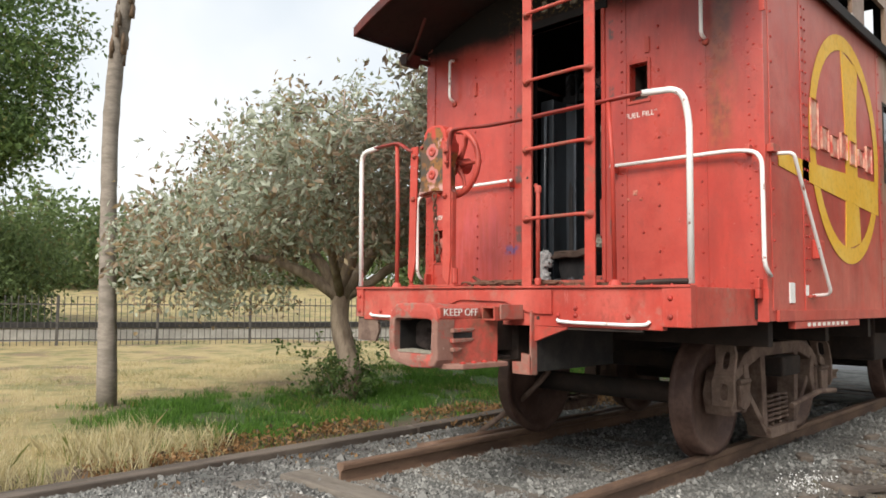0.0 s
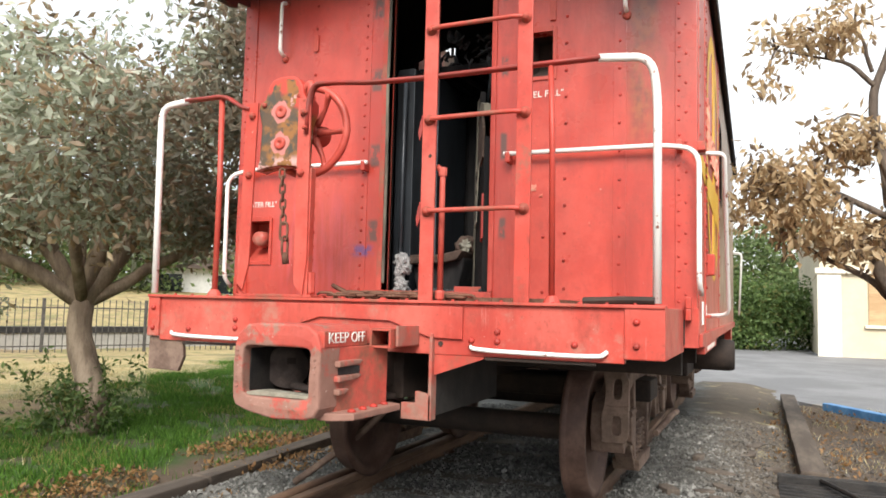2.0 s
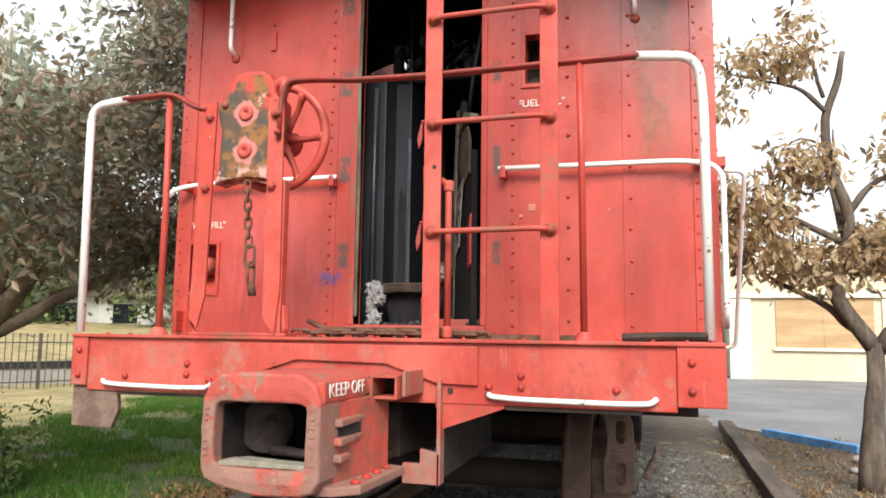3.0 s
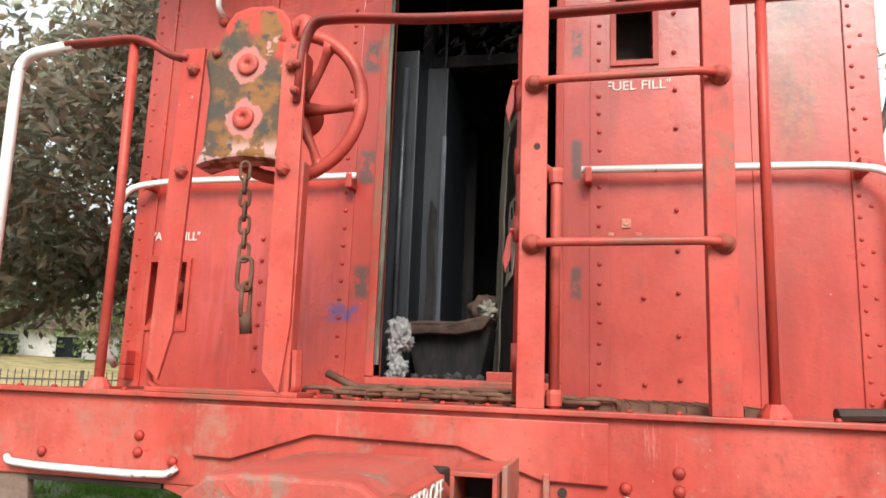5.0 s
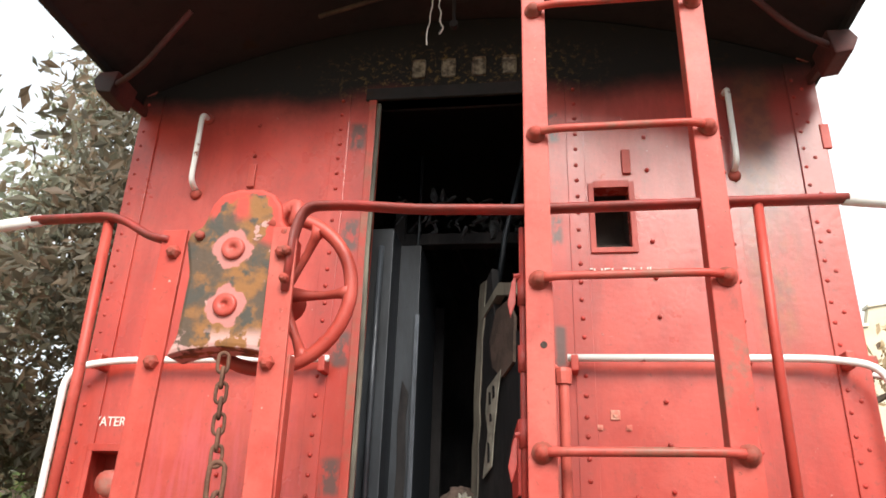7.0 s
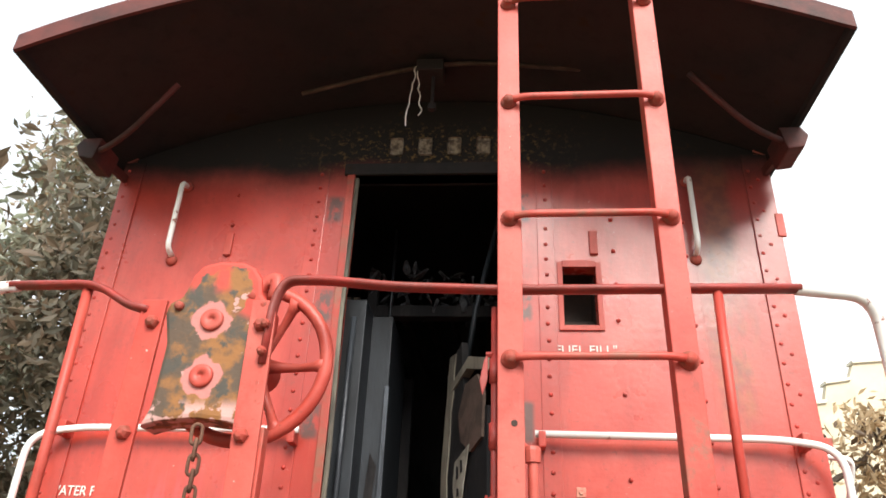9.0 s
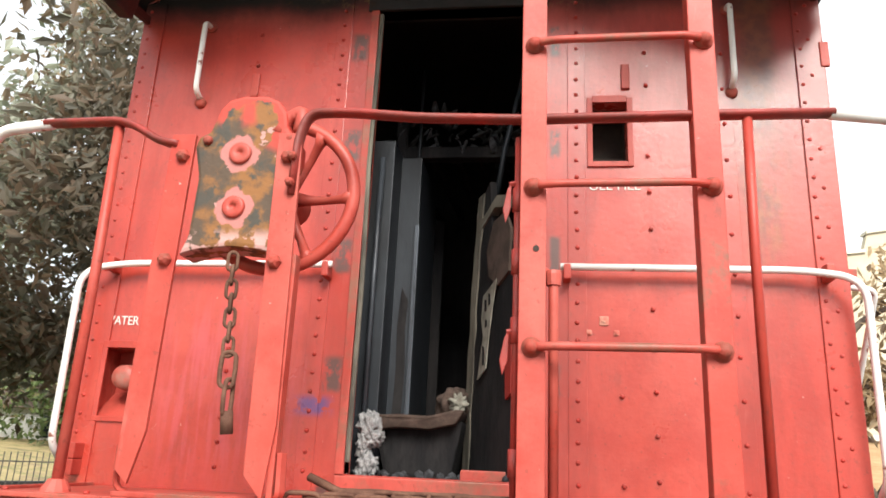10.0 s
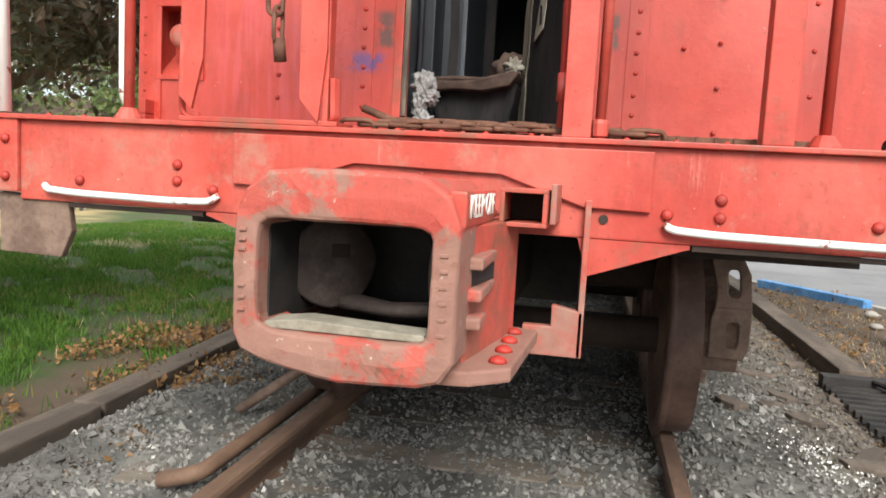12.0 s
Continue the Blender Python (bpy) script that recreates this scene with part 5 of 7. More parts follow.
# uncoupling rod behind the ladder, with its two levers
RX, RY = -2.864, SY + 0.048
bm = bmesh.new()
tube(bm, [(RX, RY, 1.62), (RX, RY, 2.62)], 0.010, 8)
for w in (1.72, 2.06, 2.25, 2.43):
    tube(bm, [(RX, RY, w - 0.035), (RX, RY, w + 0.035)], 0.0155, 8)
hinge = part("lever_rod", bm, M_DARKRED, caboose, "dull red upright rod behind the ladder", True)
for w in (2.04, 2.46):
    bm = bmesh.new()
    prism(bm, [(RX - 0.030, w), (RX - 0.018, w + 0.025), (RX - 0.020, w - 0.06), (RX - 0.034, w - 0.10), (RX - 0.042, w - 0.06)], "y", RY - 0.008, RY + 0.002, 0.003)
    tube(bm, [(RX, RY, w + 0.02), (RX - 0.024, RY - 0.004, w + 0.015)], 0.008, 6)
    part("latch_lever", bm, M_DARKRED, hinge)
# rubbish on the floor
bm = bmesh.new()
for i in range(220):
    x, y = random.uniform(-3.48, -2.86), random.uniform(4.62, 5.6)
    bmesh.ops.create_icosphere(bm, subdivisions=1, radius=random.uniform(0.008, 0.022), matrix=Matrix.Translation((x, y, 1.635 + random.random() * 0.03)))
box(bm, -3.51, -2.83, 4.59, 6.2, 1.621, 1.64)
part("cinder_layer", bm, M_CINDER, caboose, "ash and cinders on the floor")
def crumpled(bm, centre, size, amount, scale, level=4):
    """A lump, its surface broken up by noise at two scales."""
    vs = bmesh.ops.create_icosphere(bm, subdivisions=level, radius=1.0)["verts"]
    for v in vs:
        k = 1 + amount * noise.noise(v.co * scale + Vector(centre) * 7) + 0.5 * amount * noise.noise(v.co * scale * 2.7 + Vector(centre) * 3)
        v.co = Vector((centre[0] + v.co.x * size[0] * k, centre[1] + v.co.y * size[1] * k, centre[2] + v.co.z * size[2] * k))
    return bm
bm = bmesh.new()
prism(bm, [(-3.475, 1.865), (-3.115, 1.885), (-3.13, 1.80), (-3.16, 1.645), (-3.44, 1.645), (-3.47, 1.76)], "y", 4.86, 5.35, 0.02)
burnt = part("burnt_seat", bm, M_CHAR, caboose, "charred overturned seat cushion")
bm = bmesh.new()
cover = [(-3.530, 1.868), (-3.48, 1.890), (-3.38, 1.905), (-3.26, 1.898), (-3.14, 1.925), (-3.11, 1.918), (-3.14, 1.870), (-3.26, 1.842), (-3.38, 1.845), (-3.49, 1.832)]
prism(bm, cover, "y", 4.80, 5.32, 0.008)
for v in bm.verts:
    v.co += Vector((0.3, 1, 0.5)) * 0.02 * noise.noise(v.co * 17)
part("seat_cover", bm, M_SEAT, burnt, "scorched brown seat cover", True)
part("scorched_lump", crumpled(bmesh.new(), (-3.175, 5.06, 1.955), (0.085, 0.09, 0.085), 0.35, 1.9), M_SEAT, burnt, "scorched lump of stuffing", True)
part("paper_scrap", crumpled(bmesh.new(), (-3.150, 4.965, 1.965), (0.034, 0.02, 0.036), 0.7, 2.5), M_PAPER, burnt, "", True)
bm = bmesh.new()
for c, r in (((-3.478, 4.70, 1.845), (0.045, 0.04, 0.055)), ((-3.455, 4.70, 1.800), (0.038, 0.04, 0.036)), ((-3.492, 4.70, 1.765), (0.030, 0.04, 0.055)), ((-3.475, 4.69, 1.690), (0.040, 0.04, 0.050)), ((-3.495, 4.68, 1.655), (0.028, 0.03, 0.03))):
    crumpled(bm, c, r, 0.5, 3.4)
part("insulation_wool", bm, M_FLUFF, caboose, "tufts of white insulation wool", True)
bm = bmesh.new()
box(bm, -3.10, -2.84, 4.66, 4.76, 1.64, 1.69, 0.005)
part("loose_board", bm, M_WORN, caboose)

# ---- end platform ----
bm = bmesh.new()
box(bm, -4.47, -1.77, SY + 0.02, YE, 1.535, 1.572, 0.004)
platform = part("platform", bm, M_WORN, caboose, "worn red end platform")
bm = bmesh.new()
box(bm, -4.42, -1.91, SY - 0.0, SY + 0.05, 1.345, 1.578, 0.005)
end_sill = part("end_sill", bm, M_SILL, caboose, "red steel end sill")
for u0, u1 in ((-4.50, -4.42), (-1.91, -1.745)):
    bm = bmesh.new()
    box(bm, u0, u1, SY - 0.012, SY + 0.05, 1.365, 1.582, 0.006)
    box(bm, u0 if u0 < -4 else u1 - 0.012, u0 + 0.012 if u0 < -4 else u1, SY + 0.05, YE - 0.01, 1.365, 1.582, 0.004)
    part("sill_end", bm, M_SILL, end_sill)
bm = bmesh.new()
box(bm, -4.50, -1.745, SY - 0.02, SY + 0.06, 1.578, 1.592, 0.003)
part("sill_edge", bm, M_WORN, end_sill)
bm = bmesh.new()
prism(bm, [(-3.735, 1.565), (-2.63, 1.565), (-2.63, 1.418), (-2.79, 1.422), (-3.0, 1.492), (-3.39, 1.500), (-3.62, 1.425), (-3.735, 1.428)], "y", SY - 0.016, SY, 0.003)
part("striker_plate", bm, M_SILL, end_sill)
bm = bmesh.new()
prism(bm, [(-2.80, 1.344), (-2.77, 1.25), (-2.53, 1.335), (-2.53, 1.344)], "y", SY + 0.002, SY + 0.035)
part("gusset", bm, M_WORN, end_sill)
bm = bmesh.new()
prism(bm, [(-3.54, 1.344), (-3.56, 1.25), (-3.82, 1.335), (-3.82, 1.344)], "y", SY + 0.002, SY + 0.035)
part("gusset", bm, M_WORN, end_sill)
sill_bolt = dome_mesh("bolt", 0.0155, 0.013, M_RIVET)
for u, w in ((-3.91, 1.47), (-3.91, 1.425), (-3.80, 1.405), (-4.22, 1.41), (-2.467, 1.458), (-2.467, 1.415), (-2.59, 1.415), (-2.12, 1.415), (-4.46, 1.52), (-4.46, 1.41), (-1.86, 1.52), (-1.86, 1.42)):
    piece("bolt", sill_bolt, (u, SY - (0.012 if u < -4.42 or u > -1.91 else 0.0), w), end_sill)
for i in range(22):
    u = -4.35 + 0.118 * i
    piece("rivet", rivet_me, Matrix.Translation((u, SY + 0.03, 1.592)) @ Matrix.Rotation(radians(-90), 4, "X"), end_sill)
bm = bmesh.new()
turned(bm, [(-0.004, 0.012), (0.0, 0.012)], (-2.74, SY, 1.395), "y", 12)
part("hole", bm, M_DARK, end_sill)
# white hand-holds below the sill
for u0, u1 in ((-4.31, -3.80), (-2.575, -2.00)):
    hb = grab([(u0 - 0.02, SY - 0.008, 1.390), (u0, SY - 0.022, 1.380), (u0 + 0.10, SY - 0.028, 1.374), (u1 - 0.1, SY - 0.028, 1.370), (u1, SY - 0.022, 1.374), (u1 + 0.02, SY - 0.008, 1.392)], 0.0100, M_WHITE, caboose, "sill_hand_hold", 0.05)
    bm = bmesh.new()
    box(bm, u0 + 0.05, u1 - 0.03, SY + 0.002, SY + 0.014, 1.330, 1.3435, 0.002)
    part("torn_edge", bm, M_DARK, hb)
# stub of a step below the far corner
bm = bmesh.new()
prism(bm, [(-4.50, 1.363), (-4.27, 1.355), (-4.255, 1.26), (-4.29, 1.18), (-4.50, 1.185)], "y", SY + 0.01, SY + 0.035, 0.004)
part("step_stub", bm, M_FRAME, caboose, "brown rusted step stub")
# mesh grating set in the floor
bm = bmesh.new()
for i in range(13):
    x = -2.80 + 0.045 * i
    box(bm, x, x + 0.006, SY + 0.07, YE - 0.15, 1.573, 1.612)
for j in range(14):
    y = SY + 0.075 + 0.045 * j
    box(bm, -2.80, -2.25, y, y + 0.006, 1.590, 1.611)
part("grating", bm, M_CHAIN, platform, "rusty steel grating")

# ladder
def flat_bar(bm, x0, x1, y0, y1, z0, z1):
    return box(bm, x0, x1, y0, y1, z0, z1, 0.003)


ladder = part("ladder_stile", flat_bar(bmesh.new(), -2.856, -2.786, SY - 0.016, SY - 0.002, 1.592, 4.15), M_RED, caboose, "tall red roof ladder bar")
flange = bmesh.new()
flat_bar(flange, -2.856, -2.844, SY - 0.002, SY + 0.045, 1.592, 4.15)
part("stile_flange", flange, M_WORN, ladder)
stile = part("ladder_stile", flat_bar(bmesh.new(), -2.392, -2.322, SY - 0.016, SY - 0.002, 1.592, 4.15), M_STILE, caboose, "tall red roof ladder bar")
flange = bmesh.new()
flat_bar(flange, -2.392, -2.380, SY - 0.002, SY + 0.045, 1.592, 4.15)
part("stile_flange", flange, M_WORN, stile)
for w in (2.007, 2.443, 2.880, 3.316, 3.752):
    bm = bmesh.new()
    tube(bm, smooth_path([(-2.815, SY - 0.03, w), (-2.77, SY - 0.045, w), (-2.40, SY - 0.045, w + 0.003), (-2.352, SY - 0.03, w)], 0.03), 0.0115, 8)
    rung = part("ladder_rung", bm, M_WORN, caboose, "", True)
    for u in (-2.821, -2.352):
        bm = bmesh.new()
        turned(bm, [(-0.016, 0.027), (-0.022, 0.0265), (-0.024, 0.020), (-0.036, 0.0185), (-0.044, 0.013), (-0.048, 0.004)], (u, SY, w), "y", 12)
        part("rung_bolt", bm, M_BOLT, rung, "", True)
bm = bmesh.new()
turned(bm, [(-0.0175, 0.009), (-0.015, 0.009)], (-2.812, SY, 2.27), "y", 10)
part("bolt_hole", bm, M_DARK, ladder)

# pull pipe beside the ladder
bm = bmesh.new()
tube(bm, smooth_path([(-2.765, SY + 0.03, 1.59), (-2.765, SY + 0.03, 2.20), (-2.80, SY + 0.05, 2.23)], 0.03), 0.014, 10)
pipe = part("air_pipe", bm, M_RED, caboose, "red upright air pipe", True)
for w in (1.60, 2.18):
    bm = bmesh.new()
    turned(bm, [(w, 0.02), (w + 0.03, 0.022), (w + 0.04, 0.02)], (-2.765, SY + 0.03, 0), "z", 10)
    part("coupling", bm, M_RED, pipe)

# end railing, right: flat top rail, post and white arch
bm = bmesh.new()
rail_pts = [(-3.50, SY - 0.02, 2.42), (-3.495, SY - 0.02, 2.60), (-3.47, SY - 0.02, 2.675), (-3.35, SY - 0.02, 2.675), (-3.15, SY - 0.02, 2.655), (-2.85, SY + 0.012, 2.66), (-2.3, SY + 0.012, 2.665), (-2.02, SY + 0.012, 2.665)]
tube(bm, smooth_path(rail_pts, 0.05), 0.0125, 8, flat=1.9)
top_rail = part("top_rail", bm, M_DARKRED, caboose, "dark red flat top rail", True)
for u, w in ((-3.50, 2.45), (-3.50, 2.53)):
    bm = bmesh.new()
    turned(bm, [(-0.02, 0.014), (-0.036, 0.012), (-0.042, 0.006)], (u, SY - 0.02, w), "y", 8)
    part("bolt", bm, M_BOLT, top_rail)
grab([(-2.03, SY + 0.012, 2.665), (-1.81, SY + 0.05, 2.66), (-1.79, SY + 0.09, 2.5), (-1.79, SY + 0.09, 1.60)], 0.0185, M_WHITE, caboose, "arched_handrail", 0.17)
bm = bmesh.new()
tube(bm, [(-2.238, SY + 0.06, 1.59), (-2.240, SY + 0.045, 2.3), (-2.243, SY + 0.012, 2.66)], 0.0135, 10)
post = part("rail_post", bm, M_RED, caboose, "", True)
bm = bmesh.new()
turned(bm, [(1.59, 0.040), (1.60, 0.038), (1.625, 0.022)], (-2.238, SY + 0.06, 0), "z", 12)
part("post_foot", bm, M_RED, post)
bm = bmesh.new()
tube(bm, [(-2.10, SY + 0.07, 1.605), (-1.92, SY + 0.08, 1.612), (-1.80, SY + 0.09, 1.612)], 0.017, 8, flat=1.5)
part("hook_bar", bm, M_DARK, caboose, "dark bent bar on the sill")

# end railing, left
grab([(-4.51, SY + 0.04, 1.60), (-4.54, SY + 0.05, 2.5), (-4.54, SY + 0.05, 2.665), (-4.32, SY + 0.03, 2.68)], 0.0185, M_WHITE, caboose, "arched_handrail", 0.17)
bm = bmesh.new()
tube(bm, smooth_path([(-4.34, SY + 0.03, 2.68), (-4.06, SY + 0.02, 2.68), (-3.93, SY + 0.0, 2.60), (-3.86, SY - 0.02, 2.58)], 0.06), 0.0125, 8, flat=1.9)
part("top_rail", bm, M_DARKRED, caboose, "", True)
bm = bmesh.new()
tube(bm, [(-4.10, SY + 0.05, 1.59), (-4.10, SY + 0.05, 2.2), (-4.095, SY + 0.03, 2.67)], 0.0155, 10)
post = part("rail_post", bm, M_RED, caboose, "", True)
bm = bmesh.new()
turned(bm, [(1.59, 0.040), (1.60, 0.038), (1.625, 0.022)], (-4.10, SY + 0.05, 0), "z", 12)
part("post_foot", bm, M_RED, post)

# hand brake: two straps, gear case, wheel, chain
def strap(outline):
    bm = bmesh.new()
    return prism(bm, outline, "y", SY - 0.026, SY - 0.013, 0.002)


brake_strap = part("brake_strap", strap([(-3.881, 2.61), (-3.809, 2.61), (-3.826, 1.76), (-3.858, 1.625), (-3.897, 1.66)]), M_RED, caboose, "red flat brake-stand strap")
strap_b = part("brake_strap", strap([(-3.556, 2.61), (-3.484, 2.61), (-3.472, 1.79), (-3.492, 1.60), (-3.545, 1.66)]), M_RED, caboose, "red flat brake-stand strap")
for u, du in ((-3.905, 0.05), (-3.455, -0.03)):
    bm = bmesh.new()
    tube(bm, smooth_path([(u + du, SY + 0.02, 1.60), (u, SY + 0.01, 1.61), (u - 0.004, SY + 0.01, 1.72)], 0.03), 0.007, 6, flat=3.0)
    part("strap_foot", bm, M_RED, brake_strap if u < -3.7 else strap_b)
bm = bmesh.new()
box(bm, -3.486, -3.470, SY - 0.012, SY + 0.03, 1.60, 2.25, 0.003)
part("strap_web", bm, M_WORN, strap_b)
bm = bmesh.new()
box(bm, -3.90, -3.44, SY - 0.02, SY + 0.12, 1.592, 1.606, 0.003)
part("brake_base", bm, M_WORN, caboose)
for u, w in ((-3.838, 2.540), (-3.845, 2.225), (-3.52, 2.533), (-3.525, 2.222)):
    bm = bmesh.new()
    turned(bm, [(-0.026, 0.021), (-0.036, 0.020), (-0.044, 0.016), (-0.05, 0.008)], (u, SY, w), "y", 6)
    part("strap_bolt", bm, M_BOLT, brake_strap if u < -3.7 else strap_b)
case_outline = [(-3.67 + a, b) for a, b in ((-0.150, 2.245), (-0.128, 2.30), (-0.122, 2.48), (-0.145, 2.575), (-0.138, 2.608), (-0.105, 2.625), (-0.094, 2.655), (-0.084, 2.695), (-0.058, 2.728), (-0.01, 2.742), (0.06, 2.740), (0.100, 2.722), (0.126, 2.685), (0.134, 2.635), (0.160, 2.605), (0.160, 2.555), (0.130, 2.48), (0.124, 2.30), (0.150, 2.238), (0.10, 2.262), (0.0, 2.272), (-0.10, 2.262))]
bm = bmesh.new()
prism(bm, case_outline, "y", SY - 0.012, SY + 0.10, 0.012)
gear = part("brake_gear_case", bm, M_GEAR, caboose, "brown brake gear case with flaking red paint")
for w in (2.553, 2.387):
    bm = bmesh.new()
    turned(bm, [(-0.010, 0.034), (-0.020, 0.033), (-0.023, 0.029), (-0.022, 0.010), (-0.016, 0.008)], (-3.67, SY, w), "y", 18)
    part("shaft_end", bm, M_RED, gear, "red shaft end", True)
for u, w in ((-3.775, 2.595), (-3.523, 2.598)):
    bm = bmesh.new()
    turned(bm, [(-0.010, 0.015), (-0.024, 0.013), (-0.028, 0.006)], (u, SY, w), "y", 8)
    part("case_bolt", bm, M_BOLT, gear, "", True)
# wheel
WC = Vector((-3.597, 3.80, 2.478))
bm = bmesh.new()
R = 0.235
tube(bm, [WC + Vector((R * math.cos(a), -0.035, R * math.sin(a))) for a in (2 * math.pi * i / 40 for i in range(40))], 0.0205, 10, closed=True)
wheel = part("brake_wheel", bm, M_RED, caboose, "red spoked hand-brake wheel", True)
bm = bmesh.new()
turned(bm, [(-0.02, 0.03), (-0.02, 0.045), (0.03, 0.048), (0.10, 0.060), (0.12, 0.04)], WC, "y", 20)
part("hub", bm, M_RED, wheel, "", True)
for i in range(6):
    a = 2 * math.pi * (i / 6) - 0.03
    u = Vector((math.cos(a), 0, math.sin(a)))
    bm = bmesh.new()
    tube(bm, [WC + u * 0.04, WC + u * 0.09 + Vector((0, 0.006, 0)), WC + u * 0.15 + Vector((0, 0.0, 0)), WC + u * 0.20 + Vector((0, -0.02, 0)), WC + u * R + Vector((0, -0.033, 0))], [0.026, 0.017, 0.013, 0.016, 0.028], 8)
    part("spoke", bm, M_RED, wheel, "", True)
bm = bmesh.new()
turned(bm, [(-0.18, 0.022), (0.0, 0.022)], WC, "y", 10)
part("shaft", bm, M_RED, wheel, "", True)
bm = bmesh.new()
tube(bm, smooth_path([(-3.57, SY, 2.62), (-3.55, SY + 0.02, 2.68), (-3.50, SY + 0.01, 2.70), (-3.50, SY - 0.01, 2.62)], 0.03), 0.020, 8)
part("release_lever", bm, M_RED, wheel, "", True)


def link_mesh(name, length, width, r, mat):
    bm = bmesh.new()
    pts = []
    for i in range(16):
        a = 2 * math.pi * i / 16
        pts.append((width * math.cos(a), 0, (length - width) * (1 if math.sin(a) > 0 else -1) * (abs(math.sin(a)) > 0.01) + width * math.sin(a)))
    tube(bm, pts, r, 6, closed=True)
    me = bpy.data.meshes.new(name)
    bm.to_mesh(me)
    bm.free()
    me.materials.append(mat)
    me.polygons.foreach_set("use_smooth", [True] * len(me.polygons))
    return me


chain = base("brake_chain", -3.65, SY - 0.01, 1.9, "rusty brown chain hanging from the brake gear", "chain")
small = link_mesh("link", 0.027, 0.0135, 0.0054, M_CHAIN)
large = link_mesh("link", 0.048, 0.020, 0.0068, M_CHAIN)
z = 2.23
for i in range(7):
    piece("link", small, Matrix.Translation((-3.657 + 0.003 * i, SY + 0.0, z)) @ Matrix.Rotation(radians(20 + 90 * (i % 2)), 4, "Z"), chain)
    z -= 0.040
piece("link", large, Matrix.Translation((-3.632, SY, z - 0.022)) @ Matrix.Rotation(radians(12), 4, "Z"), chain)
piece("link", large, Matrix.Translation((-3.622, SY, z - 0.095)) @ Matrix.Rotation(radians(80), 4, "Z"), chain)
bm = bmesh.new()
tube(bm, [(-3.62, SY, z - 0.13), (-3.615, SY + 0.005, z - 0.19)], 0.018, 8)
part("hook", bm, M_CHAIN, chain, "", True)
# a length of chain heaped on the platform
heap = base("loose_chain", -3.15, 3.75, 1.575, "rusty chain heaped on the platform edge", "chain")
for i in range(17):
    piece("link", large, Matrix.Translation((-3.42 + 0.048 * i, 3.72 + 0.02 * math.sin(i * 1.1), 1.603 + 0.008 * (i % 2))) @ Matrix.Rotation(radians(90), 4, "Y") @ Matrix.Rotation(radians(25 + 70 * (i % 2)), 4, "Z"), heap)
for i in range(9):
    piece("link", large, Matrix.Translation((-3.30 + 0.055 * i, 3.78 + 0.025 * math.sin(i * 1.7), 1.615 + 0.008 * (i % 2))) @ Matrix.Rotation(radians(90), 4, "Y") @ Matrix.Rotation(radians(40 + 70 * (i % 2)), 4, "Z"), heap)
bm = bmesh.new()
tube(bm, [(-3.43, 3.80, 1.66), (-3.33, 3.76, 1.625), (-3.0, 3.80, 1.612)], 0.012, 6)
part("rod", bm, M_CHAIN, heap, "", True)

# ---- coupler ----
CX0, CX1, CF = -3.400, -2.978, 2.99
bm = bmesh.new()
OP = (-3.352, -3.030, 1.182, 1.386)
# front frame as four cast bars
head_line = [(CX0, 1.392), (CX0 + 0.022, 1.440), (CX0 + 0.065, 1.474), (CX0 + 0.12, 1.480), (CX1 - 0.12, 1.480), (CX1 - 0.070, 1.474), (CX1 - 0.022, 1.444), (CX1, 1.392), (CX1 - 0.004, 1.15), (CX1 - 0.025, 1.115), (CX1 - 0.07, 1.102), (-3.19, 1.096), (CX0 + 0.06, 1.122), (CX0 + 0.015, 1.14), (CX0, 1.17)]
ring_plate(bm, head_line, ((OP[0] + OP[1]) / 2, (OP[2] + OP[3]) / 2), ((OP[1] - OP[0]) / 2, (OP[3] - OP[2]) / 2), [(0.0, 0.14), (0.0, 0.010), (0.05, 0.002), (0.12, 0.0), (0.5, -0.002), (0.90, 0.001), (0.97, 0.006), (1.0, 0.016), (1.0, 0.14)], lambda u, w, s: (u, CF + s, w), 11.0)
prism(bm, [(CX0 + 0.004, 1.392), (CX0 + 0.065, 1.474), (CX1 - 0.072, 1.474), (CX1 - 0.004, 1.395), (CX1 - 0.008, OP[3] + 0.006), (CX0 + 0.004, OP[3] + 0.006)], "y", CF + 0.13, CF + 0.50)
prism(bm, [(CX0 + 0.004, 1.150), (CX1 - 0.06, 1.150), (CX1 - 0.07, 1.106), (-3.19, 1.102), (CX0 + 0.06, 1.128), (CX0 + 0.004, 1.17)], "y", CF + 0.13, CF + 0.40)
box(bm, CX0 + 0.003, OP[0] - 0.006, CF + 0.13, CF + 0.42, OP[2] - 0.01, OP[3] + 0.01)
for w in bm.verts:
    w.co += Vector((0.4, 1, 0.4)) * (0.006 * noise.noise(w.co * 9) + 0.003 * noise.noise(w.co * 31))
coupler = part("coupler_head", bm, M_HEAD, caboose, "worn red cast coupler head with open face")
bm = bmesh.new()
prism(bm, [(-3.37, CF + 0.13), (-3.01, CF + 0.13), (-2.99, CF + 0.30), (-2.97, CF + 0.66), (-3.36, CF + 0.80)], "z", 1.13, 1.153, 0.006)
box(bm, -3.36, -3.02, CF + 0.44, CF + 0.75, 1.18, 1.44, 0.01)
part("shank", bm, M_DARK, coupler)
